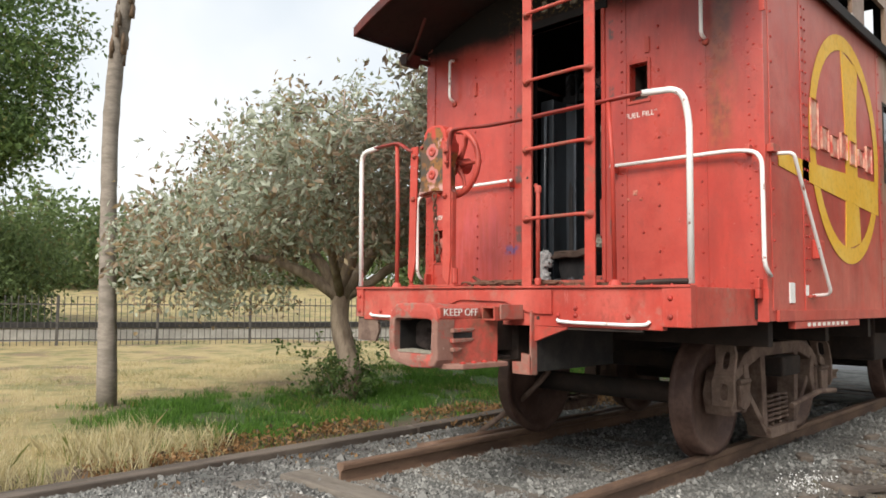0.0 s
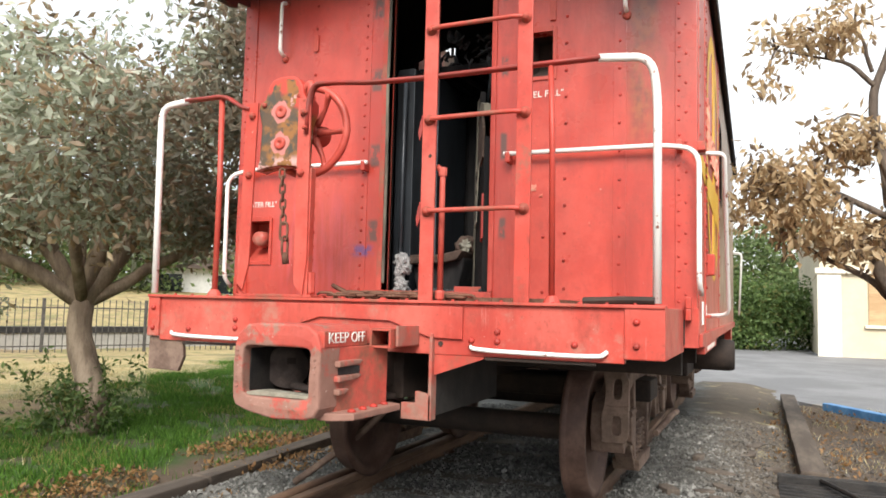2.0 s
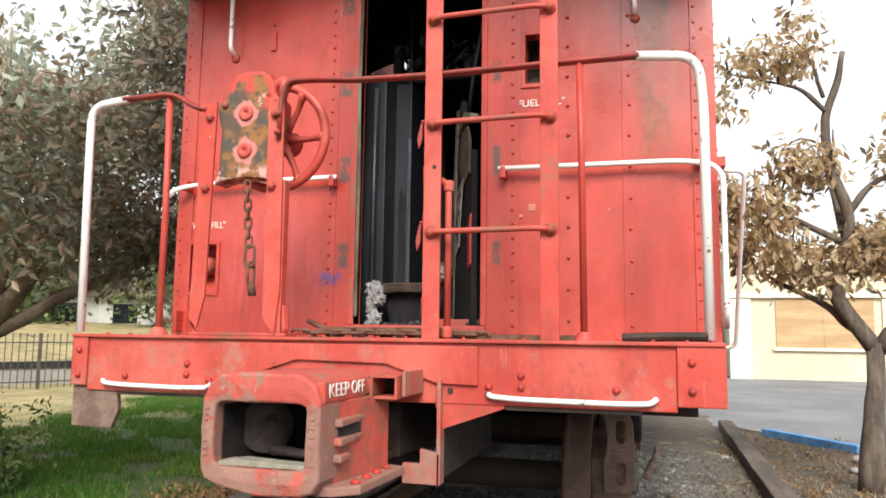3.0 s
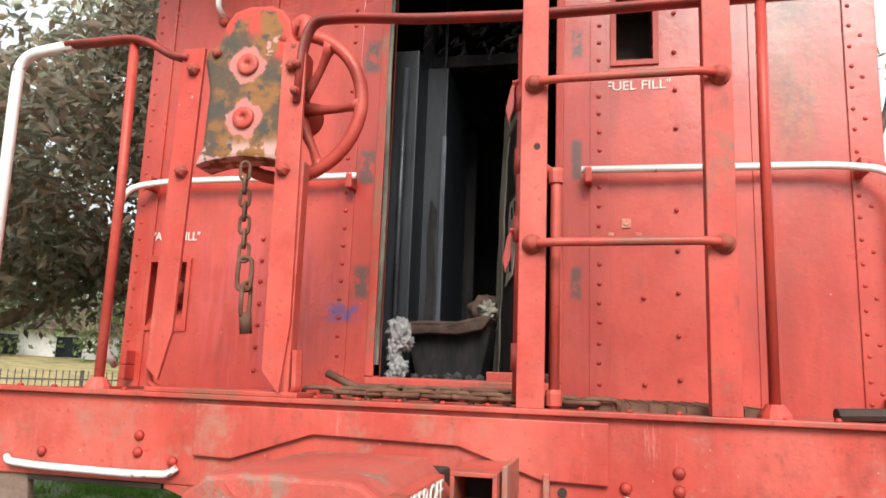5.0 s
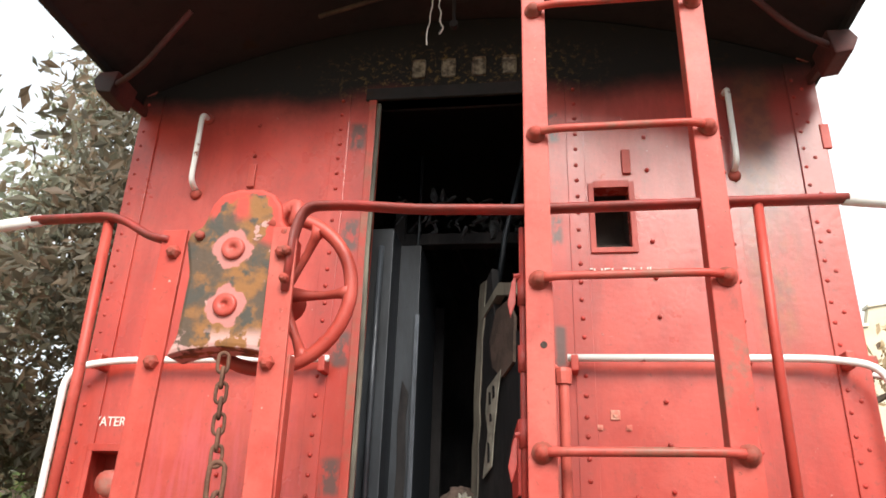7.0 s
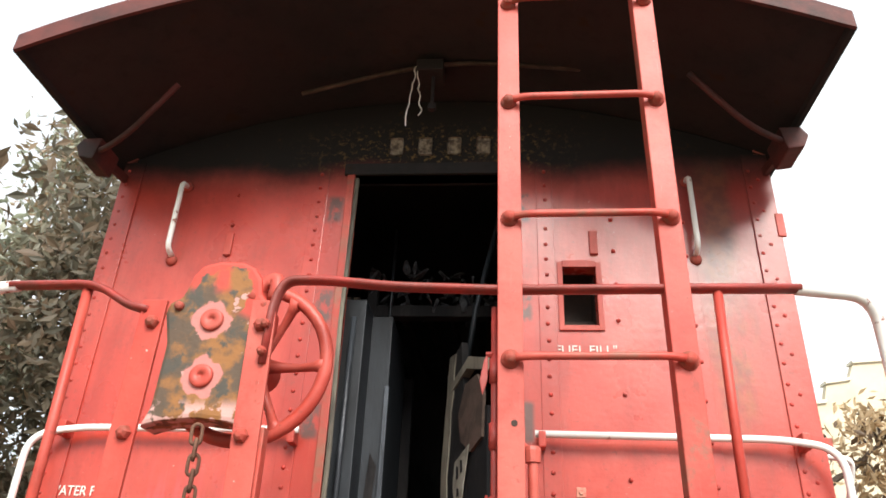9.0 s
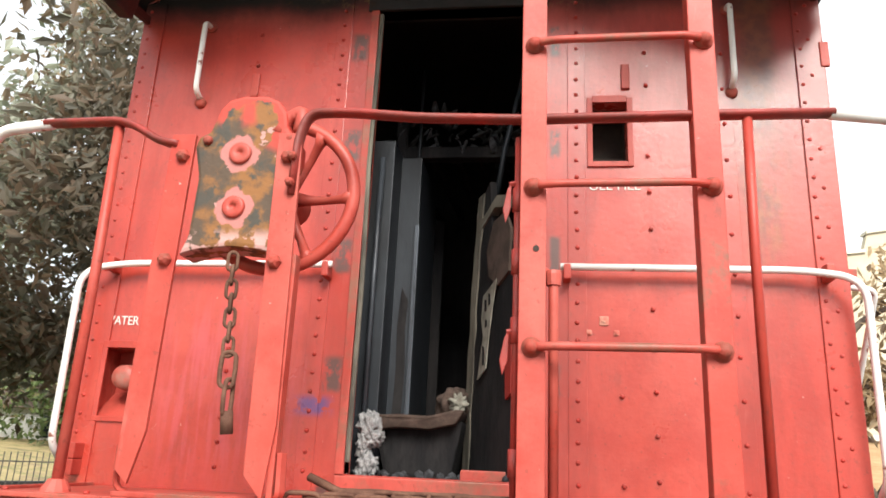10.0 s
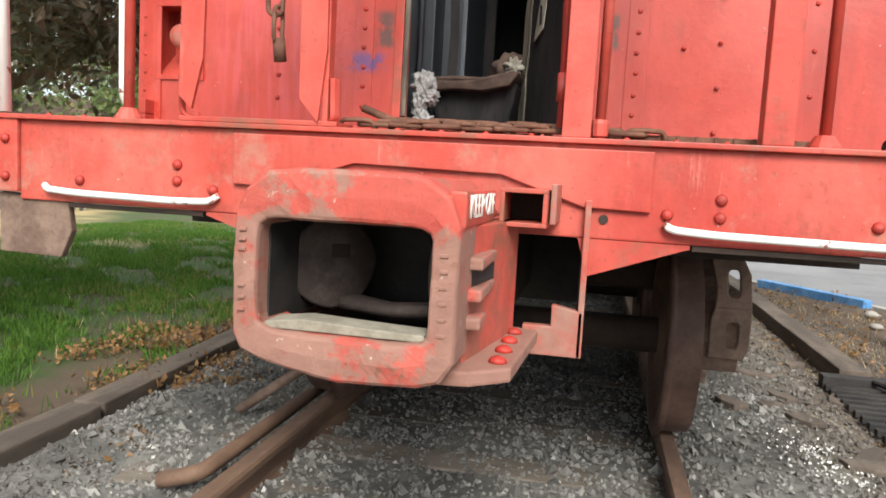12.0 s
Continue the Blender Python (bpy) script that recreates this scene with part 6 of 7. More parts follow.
# flank: upper side plate with the lettering, lower bolted flange
bm = bmesh.new()
box(bm, CX1 - 0.03, CX1 + 0.003, CF + 0.02, CF + 0.37, 1.388, 1.455, 0.006)
flank = part("side_plate", bm, M_WORN, coupler)
for word, y, wide in (("KEEP", CF + 0.125, 0.155), ("OFF", CF + 0.285, 0.115)):
    lettering("sign", word, 0.062, Matrix.Translation((CX1 + 0.0045, y, 1.425)) @ Matrix.Rotation(radians(90), 4, "Z") @ Matrix.Rotation(radians(90), 4, "X"), M_LETTER, flank, wide)
bm = bmesh.new()
prism(bm, [(CX1 - 0.05, 3.05), (CX1 + 0.015, 3.06), (CX1 + 0.085, 3.12), (CX1 + 0.105, 3.50), (CX1 - 0.06, 3.55)], "z", 1.098, 1.128, 0.006)
part("bottom_flange", bm, M_HEAD, coupler)
fl_bolt = dome_mesh("bolt", 0.019, 0.013, M_RIVET, "z", 1)
for i in range(4):
    piece("bolt", fl_bolt, (CX1 + 0.055, 3.15 + 0.095 * i, 1.128), coupler)
bm = bmesh.new()
prism(bm, [(CX1 - 0.04, CF + 0.13), (CX1 - 0.008, CF + 0.13), (CX1 + 0.048, CF + 0.48), (CX1 - 0.01, CF + 0.50)], "z", 1.12, 1.388, 0.004)
part("cast_web", bm, M_WORN, coupler)
for w, d in ((1.205, 0.20), (1.258, 0.30), (1.318, 0.31)):
    bm = bmesh.new()
    prism(bm, [(CF + 0.11, w - 0.010), (CF + d - 0.04, w - 0.006), (CF + d, w + 0.010), (CF + d - 0.03, w + 0.016), (CF + 0.11, w + 0.014)], "x", CX1 - 0.012, CX1 + 0.024, 0.006)
    part("cast_rib", bm, M_HEAD, coupler)
# Near-black wedge between two ribs paints the shaded hollow there.
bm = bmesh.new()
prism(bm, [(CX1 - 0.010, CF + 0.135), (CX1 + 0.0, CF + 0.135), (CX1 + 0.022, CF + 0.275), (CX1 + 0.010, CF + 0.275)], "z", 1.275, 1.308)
part("rib_shade", bm, M_IRON, coupler)
# Near-black sheets on the mouth walls, painting the shade inside the casting.
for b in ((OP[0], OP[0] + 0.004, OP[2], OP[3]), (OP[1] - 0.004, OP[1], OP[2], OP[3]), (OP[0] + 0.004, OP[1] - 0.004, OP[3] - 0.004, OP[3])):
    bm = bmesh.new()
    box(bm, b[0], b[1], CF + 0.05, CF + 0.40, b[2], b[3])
    part("mouth_shade", bm, M_IRON, coupler)
# dark drum inside the mouth
bm = bmesh.new()
turned(bm, [(-0.05, 0.02), (-0.05, 0.070), (-0.035, 0.094), (0.0, 0.096), (0.006, 0.090), (0.006, 0.02)], (0, 0, 0), "x", 32)
bm.transform(Matrix.Translation((-3.292, CF + 0.235, 1.285)) @ Matrix.Rotation(radians(-52), 4, "Z"))
drum = part("knuckle_drum", bm, M_KNUCKLE, coupler, "dark brown knuckle drum", True)
bm = bmesh.new()
box(bm, 0.004, 0.012, -0.006, 0.034, 0.012, 0.040, 0.003)
bm.transform(Matrix.Translation((-3.292, CF + 0.235, 1.285)) @ Matrix.Rotation(radians(-52), 4, "Z"))
part("drum_slot", bm, M_DARK, drum)
bm = bmesh.new()
turned(bm, [(0.0, 0.02), (0.0, 0.084), (0.025, 0.084), (0.025, 0.02)], (-3.070, CF + 0.25, 1.285), "x", 28)
part("side_disc", bm, M_KNUCKLE, coupler, "", True)
bm = bmesh.new()
tube(bm, [(-3.27, CF + 0.26, 1.203), (-3.16, CF + 0.24, 1.196), (-3.065, CF + 0.25, 1.200)], [0.020, 0.016, 0.018], 8, flat=1.6)
part("inner_lip", bm, M_KNUCKLE, coupler, "dusty curved inner lip", True)
# Near-black sheet closes the mouth as its deepest shade.
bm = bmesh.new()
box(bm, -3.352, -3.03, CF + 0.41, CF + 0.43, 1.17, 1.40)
part("mouth_shade_back", bm, M_IRON, coupler)
bm = bmesh.new()
prism(bm, [(-3.35, 1.183), (-3.035, 1.183), (-3.04, 1.196), (-3.16, 1.20), (-3.27, 1.205), (-3.34, 1.196)], "y", CF + 0.02, CF + 0.09, 0.003)
part("dust", bm, M_DUST, coupler, "grey dust lying in the mouth")
# raised casting marks on the face, as bars
marks = [(CX0 + 0.014, 1.215 + 0.022 * i) for i in range(3)] + [(CX0 + 0.014, 1.325 + 0.018 * i) for i in range(3)] + [(CX1 - 0.034, 1.20 + 0.028 * i) for i in range(6)]
for u, w in marks:
    bm = bmesh.new()
    box(bm, u, u + 0.014, CF - 0.0045, CF + 0.008, w, w + 0.006, 0.001)
    part("casting_mark", bm, M_HEAD, coupler)
bm = bmesh.new()
turned(bm, [(0, 0.02), (-0.03, 0.022)], (CX0, CF + 0.10, 1.16), "x", 10)
part("side_pin", bm, M_WORN, coupler)
# square steel tube and striker pocket beside the coupler
bm = bmesh.new()
t_ = [(-2.965, -2.862, 1.378, 1.388), (-2.965, -2.862, 1.452, 1.462), (-2.965, -2.955, 1.388, 1.452), (-2.872, -2.862, 1.388, 1.452)]
for u0, u1, w0, w1 in t_:
    box(bm, u0, u1, 3.36, 3.62, w0, w1, 0.002)
tubeob = part("square_tube", bm, M_WORN, caboose, "rust-edged square steel tube")
bm = bmesh.new()
box(bm, -2.954, -2.873, 3.50, 3.51, 1.389, 1.451)
part("tube_plug", bm, M_DARK, tubeob)
bm = bmesh.new()
box(bm, -2.858, -2.845, 3.40, 3.62, 1.385, 1.475, 0.003)
box(bm, -2.785, -2.770, 3.60, 3.66, 1.045, 1.44, 0.003)
prism(bm, [(-2.92, 1.045), (-2.772, 1.045), (-2.772, 1.16), (-2.85, 1.175), (-2.85, 1.12), (-2.92, 1.12)], "y", 3.60, 3.63, 0.003)
part("striker_pocket", bm, M_CAST, caboose)
bm = bmesh.new()
prism(bm, [(-3.56, 1.045), (-3.42, 1.045), (-3.42, 1.30), (-3.55, 1.30)], "y", 3.62, 3.66, 0.003)
part("striker_pocket", bm, M_CAST, caboose)
# Added near-black plates stand in for the deep shaded void behind the coupler.
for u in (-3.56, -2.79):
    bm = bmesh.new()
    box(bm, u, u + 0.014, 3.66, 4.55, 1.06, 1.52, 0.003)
    part("dark_void_plate", bm, M_IRON, caboose)
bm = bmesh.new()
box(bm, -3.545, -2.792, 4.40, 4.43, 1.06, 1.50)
part("dark_void_plate", bm, M_IRON, caboose)

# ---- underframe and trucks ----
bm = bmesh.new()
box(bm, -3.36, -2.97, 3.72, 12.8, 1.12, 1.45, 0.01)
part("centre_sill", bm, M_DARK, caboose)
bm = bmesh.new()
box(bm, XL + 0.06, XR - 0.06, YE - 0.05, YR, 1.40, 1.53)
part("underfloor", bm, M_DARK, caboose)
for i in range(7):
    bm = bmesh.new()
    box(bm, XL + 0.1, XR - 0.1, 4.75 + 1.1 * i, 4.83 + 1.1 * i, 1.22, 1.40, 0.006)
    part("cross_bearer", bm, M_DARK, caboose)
bm = bmesh.new()
box(bm, -4.3, -2.0, 8.0, 8.8, 0.95, 1.38, 0.03)
part("brake_reservoir", bm, M_DARK, caboose)
bm = bmesh.new()
turned(bm, [(0, 0.02), (0.0, 0.15), (0.05, 0.17), (0.75, 0.17), (0.8, 0.15), (0.8, 0.02)], (-2.4, 9.1, 1.12), "x", 20)
part("air_tank", bm, M_DARK, caboose, "", True)

WHEEL_PROFILE = [(0.0, 0.05), (0.0, 0.125), (0.035, 0.14), (0.045, 0.33), (0.02, 0.375), (0.0, 0.385), (-0.001, 0.43), (0.006, 0.446), (0.020, 0.446), (0.032, 0.424), (0.040, 0.418), (0.140, 0.411), (0.142, 0.36), (0.10, 0.33), (0.085, 0.15), (0.125, 0.13), (0.125, 0.05)]


def truck(y_mid):
    """Four-wheeled truck: wheels, axles, cast side frames with boxes and springs."""
    for dy in (-0.84, 0.84):
        y = y_mid + dy
        for sx, x in ((1, -2.450), (-1, -3.858)):
            bm = bmesh.new()
            turned(bm, [(a * sx, r) for a, r in WHEEL_PROFILE], (x, y, 0.825), "x", 48)
            part("wheel", bm, M_WHEEL, caboose, "brown rusted flanged steel wheel", True)
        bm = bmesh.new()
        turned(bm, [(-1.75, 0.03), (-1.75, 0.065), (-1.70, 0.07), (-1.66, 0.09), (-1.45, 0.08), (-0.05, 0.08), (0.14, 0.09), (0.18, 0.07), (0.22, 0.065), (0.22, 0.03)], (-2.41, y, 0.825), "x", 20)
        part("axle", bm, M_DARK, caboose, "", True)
    for sx, x in ((1, -2.225), (-1, -4.095)):
        bm = bmesh.new()
        t = 0.075
        yz = lambda pts: [(y_mid + a, b) for a, b in pts]
        prism(bm, yz([(-0.86, 1.02), (-0.70, 1.13), (-0.45, 1.20), (0.45, 1.20), (0.70, 1.13), (0.86, 1.02), (0.86, 0.93), (0.62, 1.04), (0.40, 1.10), (-0.40, 1.10), (-0.62, 1.04), (-0.86, 0.93)]), "x", x - t, x + t, 0.012)
        for s in (-1, 1):
            prism(bm, yz([(s * 0.98, 0.72), (s * 1.02, 0.86), (s * 0.96, 1.02), (s * 0.84, 1.06), (s * 0.84, 0.99), (s * 0.92, 0.94), (s * 0.95, 0.84), (s * 0.92, 0.72)]), "x", x - t * 1.3, x + t * 1.3, 0.008)
            prism(bm, yz([(s * 0.70, 0.72), (s * 0.62, 0.90), (s * 0.66, 1.06), (s * 0.74, 1.06), (s * 0.72, 0.90), (s * 0.78, 0.72)]), "x", x - t * 1.1, x + t * 1.1, 0.008)
            prism(bm, yz([(s * 0.74, 0.93), (s * 0.66, 0.93), (s * 0.20, 0.50), (s * 0.28, 0.50)]), "x", x - t * 0.8, x + t * 0.8, 0.008)
            prism(bm, yz([(s * 0.40, 1.12), (s * 0.31, 1.12), (s * 0.27, 0.55), (s * 0.36, 0.60)]), "x", x - t * 0.9, x + t * 0.9, 0.008)
        prism(bm, yz([(-0.30, 0.56), (0.30, 0.56), (0.26, 0.48), (-0.26, 0.48)]), "x", x - t * 1.2, x + t * 1.2, 0.008)
        frame_ob = part("side_frame", bm, M_FRAME, caboose, "dusty rusted cast truck side frame")
        for s in (-1, 1):
            bm = bmesh.new()
            ya = y_mid + s * 1.025
            bend = lambda u, w, k: (u + 0.025, ya + 0.03 * k - s * 0.55 * max(0.0, w - 0.97) ** 1.3, w)
            for outline, mid in (([(x - 0.055, 0.785), (x + 0.085, 0.785), (x + 0.105, 0.83), (x + 0.105, 1.0), (x - 0.040, 1.0), (x - 0.058, 0.95)], 0.885), ([(x - 0.040, 1.0), (x + 0.105, 1.0), (x + 0.100, 1.14), (x + 0.055, 1.24), (x - 0.070, 1.24), (x - 0.035, 1.08)], 1.10)):
                ring_plate(bm, outline, (x + 0.032, mid), (0.025, 0.056), [(0.0, 1.0), (0.0, 0.2), (0.12, 0.0), (0.92, 0.0), (1.0, 0.12), (1.0, 1.0)], bend, 4.0, 40)
            part("pedestal_plate", bm, M_PEDESTAL, frame_ob)
        for s in (-1, 1):
            yb = y_mid + s * 0.84
            bm = bmesh.new()
            box(bm, x - 0.10, x + 0.10, yb - 0.11, yb + 0.11, 0.74, 0.96, 0.02)
            jb = part("journal_box", bm, M_FRAME, frame_ob)
            bm = bmesh.new()
            xo = x + sx * 0.103
            prism(bm, [(yb - 0.09, 0.93), (yb + 0.09, 0.93), (yb + 0.075, 0.78), (yb, 0.75), (yb - 0.075, 0.78)], "x", min(xo, xo + sx * 0.03), max(xo, xo + sx * 0.03), 0.008)
            tube(bm, [(xo + sx * 0.02, yb - 0.09, 0.95), (xo + sx * 0.02, yb + 0.09, 0.95)], 0.018, 8)
            part("box_lid", bm, M_FRAME, frame_ob)
        for dy in (-0.15, 0.0, 0.15):
            bm = bmesh.new()
            coil = [(x + 0.055 * math.cos(a), y_mid + dy + 0.055 * math.sin(a), 0.57 + 0.036 * a / (2 * math.pi)) for a in (k * math.pi / 5 for k in range(61))]
            tube(bm, coil, 0.013, 5)
            part("spring", bm, M_FRAME, frame_ob, "", True)
    bm = bmesh.new()
    box(bm, -4.25, -2.07, y_mid - 0.20, y_mid + 0.20, 0.94, 1.09, 0.02)
    part("bolster", bm, M_DARK, caboose)


truck(5.99)
truck(10.75)
bm = bmesh.new()
tube(bm, [(-2.05, 5.9, 0.72), (-1.98, 6.3, 0.80), (-1.98, 6.7, 0.78)], 0.022, 8)
part("brake_lever", bm, M_FRAME, caboose)

# far end: platform, steps, railing
bm = bmesh.new()
box(bm, -4.50, -1.75, YR + 0.07, 12.95, 1.36, 1.58, 0.006)
part("far_platform", bm, M_WORN, caboose)
bm = bmesh.new()
prism(bm, [(12.20, 1.36), (12.85, 1.36), (12.80, 0.98), (12.45, 0.95)], "x", -1.82, -1.72, 0.006)
part("far_step", bm, M_RED, caboose)
grab([(XR + 0.08, 12.16, 1.60), (XR + 0.12, 12.16, 2.45), (XR - 0.05, 12.16, 2.46)], 0.0135, M_WHITE, caboose, "side_grab_iron", 0.06)
grab([(XR + 0.08, 11.95, 1.55), (XR + 0.12, 11.95, 2.45), (XR - 0.02, 11.95, 2.46)], 0.0135, M_WHITE, caboose, "side_grab_iron", 0.06)

# ---- trees ----
def limb(bm, points, r0, r1, sides=8, wob=0.04, seed=0.0):
    pts = smooth_path(points, 0.5, 5)
    n = len(pts)
    out, rs = [], []
    for i, p in enumerate(pts):
        k = i / max(n - 1, 1)
        out.append(p + Vector((noise.noise(p * 1.9 + Vector((seed, 0, 0))), noise.noise(p * 1.9 + Vector((0, seed, 5))), 0)) * wob * min(1, k * 4))
        rs.append((r0 + (r1 - r0) * k) * (1 + 0.12 * noise.noise(p * 4.0 + Vector((seed, 1, 1)))))
    tube(bm, out, rs, sides)
    return out


def tree(name, trunk, limbs, twigs, reach, bark, leaf_mat, leaves, size, label, seed, droop=0.2, spread=0.16, keep=None, crown_label="", base_r=0.15, bark_low=None, fill=()):
    """A tree: tapered trunk and limbs, twigs off the limbs, small leaves about the twig ends."""
    rng = random.Random(seed)
    thing = base(name, *trunk[0], label, "tree")
    bm = bmesh.new()
    limb(bm, trunk, base_r, base_r * 0.72, 12, 0.03, seed)
    tops = []
    nodes = []
    for k, (pts, r0) in enumerate(limbs):
        line = limb(bm, pts, r0, r0 * 0.28, 8, 0.10, seed + k)
        nodes += [(p, i / len(line)) for i, p in enumerate(line) if i > len(line) * 0.2]
    for i in range(twigs):
        p, k = rng.choice(nodes)
        d = Vector((rng.gauss(0, 1), rng.gauss(0, 1), rng.gauss(0.25 - droop, 0.7))).normalized()
        l = reach * rng.uniform(0.35, 1.1)
        q = p + d * l * 0.55 + Vector((0, 0, 0.08))
        e = p + d * l - Vector((0, 0, droop * 0.5 * l))
        if keep is None or keep(e):
            tube(bm, smooth_path([p, q, e], 0.3, 3), [0.014, 0.011, 0.009, 0.008, 0.006, 0.004], 5)
            tops += [tuple(e), tuple(q * 0.35 + e * 0.65)]
    for c, r, fill_n in fill:
        c = Vector(c)
        n = 0
        while n < fill_n:
            d = Vector((rng.gauss(0, 1), rng.gauss(0, 1), rng.gauss(0, 1))).normalized() * rng.random() ** 0.40
            p = c + Vector((d.x * r[0], d.y * r[1], d.z * r[2]))
            if max(r) < 0.5 or (noise.noise(p * 0.85 + Vector((seed, 0, 0))) > -0.16 and keep(p)):
                tops.append(tuple(p))
                n += 1
                if n % 3 == 0:
                    near = min(nodes, key=lambda a: (a[0] - p).length)[0]
                    if (near - p).length > 1.0:
                        continue
                    tube(bm, smooth_path([near, near * 0.4 + p * 0.6 + Vector((0, 0, 0.12)), p], 0.3, 2), [0.014, 0.012, 0.010, 0.008, 0.004], 4)
    part("trunk", bm, bark, thing, "", True)
    if tops:
        v, f = leaf_cloud(tops, (spread, spread, spread * 0.8), leaves, size[0], size[1], seed, droop)
        crown = quads("crown", v, f, leaf_mat)
        under(crown, thing, crown_label)
        if fill and bark_low:
            v, f = leaf_cloud(tops[::3], (spread * 1.4,) * 3, leaves // 5, size[0], size[1], seed + 1, droop)
            under(quads("crown", v, f, bark_low), thing)
    return thing


def olive_room(p):
    """Where the crown has leaves: low and wide on one side, tall on the other, clear about the fork."""
    u = (p.x + 7.46) * 0.713 + (p.y - 5.8) * 0.70
    near = (p.x + 7.46) * 0.70 - (p.y - 5.8) * 0.713
    top = min(2.9 + 1.3 * (u + 2.7), 3.75 + 0.85 * max(u + 1.3, 0.0), 6.1) + 0.35 * noise.noise(p * 1.1)
    top -= (top - 1.5) * 0.115 * max(near + 0.3, 0.0)
    low = 1.40 if u < -1.1 else 2.15
    thin = noise.noise(p * 1.5 + Vector((3.0, 0.0, 0.0))) > -0.25 + (0.08 if p.x > -6.9 and p.y > 6.2 else 0.27) * max(p.z - 2.6, 0.0)
    return low < p.z < top and u > -2.8 and p.x < -5.1 and thin and noise.noise(p * 3.1) > -0.22


tree("olive_tree", [(-7.46, 5.80, 0.2), (-7.34, 5.86, 0.62), (-7.55, 5.80, 1.12), (-7.50, 5.78, 1.55)],
     [([(-7.50, 5.78, 1.50), (-7.95, 5.35, 1.95), (-8.7, 4.6, 2.1), (-9.5, 3.9, 2.0)], 0.085),
      ([(-7.50, 5.78, 1.50), (-7.9, 5.5, 2.3), (-8.5, 4.9, 3.1), (-8.9, 4.6, 3.7)], 0.080),
      ([(-7.50, 5.78, 1.50), (-7.2, 6.1, 2.2), (-6.9, 6.3, 3.2), (-6.6, 6.7, 4.4)], 0.095),
      ([(-7.50, 5.78, 1.50), (-7.3, 5.9, 2.5), (-7.4, 5.7, 3.4), (-7.5, 5.8, 4.0)], 0.085),
      ([(-7.50, 5.78, 1.50), (-7.0, 6.3, 1.9), (-6.3, 7.0, 2.5), (-6.0, 7.4, 3.2)], 0.070),
      ([(-7.50, 5.78, 1.50), (-8.0, 6.2, 2.4), (-8.6, 6.8, 3.2)], 0.070),
      ([(-7.50, 5.78, 1.50), (-7.0, 5.2, 2.3), (-6.6, 4.9, 3.0), (-6.5, 5.0, 3.5)], 0.060)],
     220, 0.75, M_BARK, M_LEAF, 42000, (0.100, 0.042), "grey-green olive tree with a twisted trunk and half-scorched crown", 3, 0.25, 0.135,
     keep=lambda p: olive_room(p),
     base_r=0.155, bark_low=M_LEAFTAN, fill=[((-7.55, 5.75, 3.1), (2.9, 2.9, 3.1), 900), ((-6.5, 7.0, 4.3), (1.4, 1.7, 1.9), 250)])
# suckers at its foot
v, f = leaf_cloud([(-7.46 + random.gauss(0, 0.22), 5.8 + random.gauss(0, 0.22), 0.30 + abs(random.gauss(0, 0.28))) for i in range(120)], (0.05, 0.05, 0.05), 2600, 0.07, 0.03, 5)
shrub = base("shrub", -7.46, 5.6, 0.25, "low green suckers round the foot of the olive tree", "shrub")
under(quads("foliage", v, f, M_LEAFGREEN), shrub)
for i in range(14):
    a = 2 * math.pi * i / 14
    bm = bmesh.new()
    tube(bm, [(-7.46 + 0.12 * math.cos(a), 5.8 + 0.12 * math.sin(a), 0.22), (-7.46 + 0.3 * math.cos(a), 5.8 + 0.3 * math.sin(a), 0.5 + 0.2 * random.random())], [0.010, 0.005], 5)
    part("stem", bm, M_BARK, shrub)

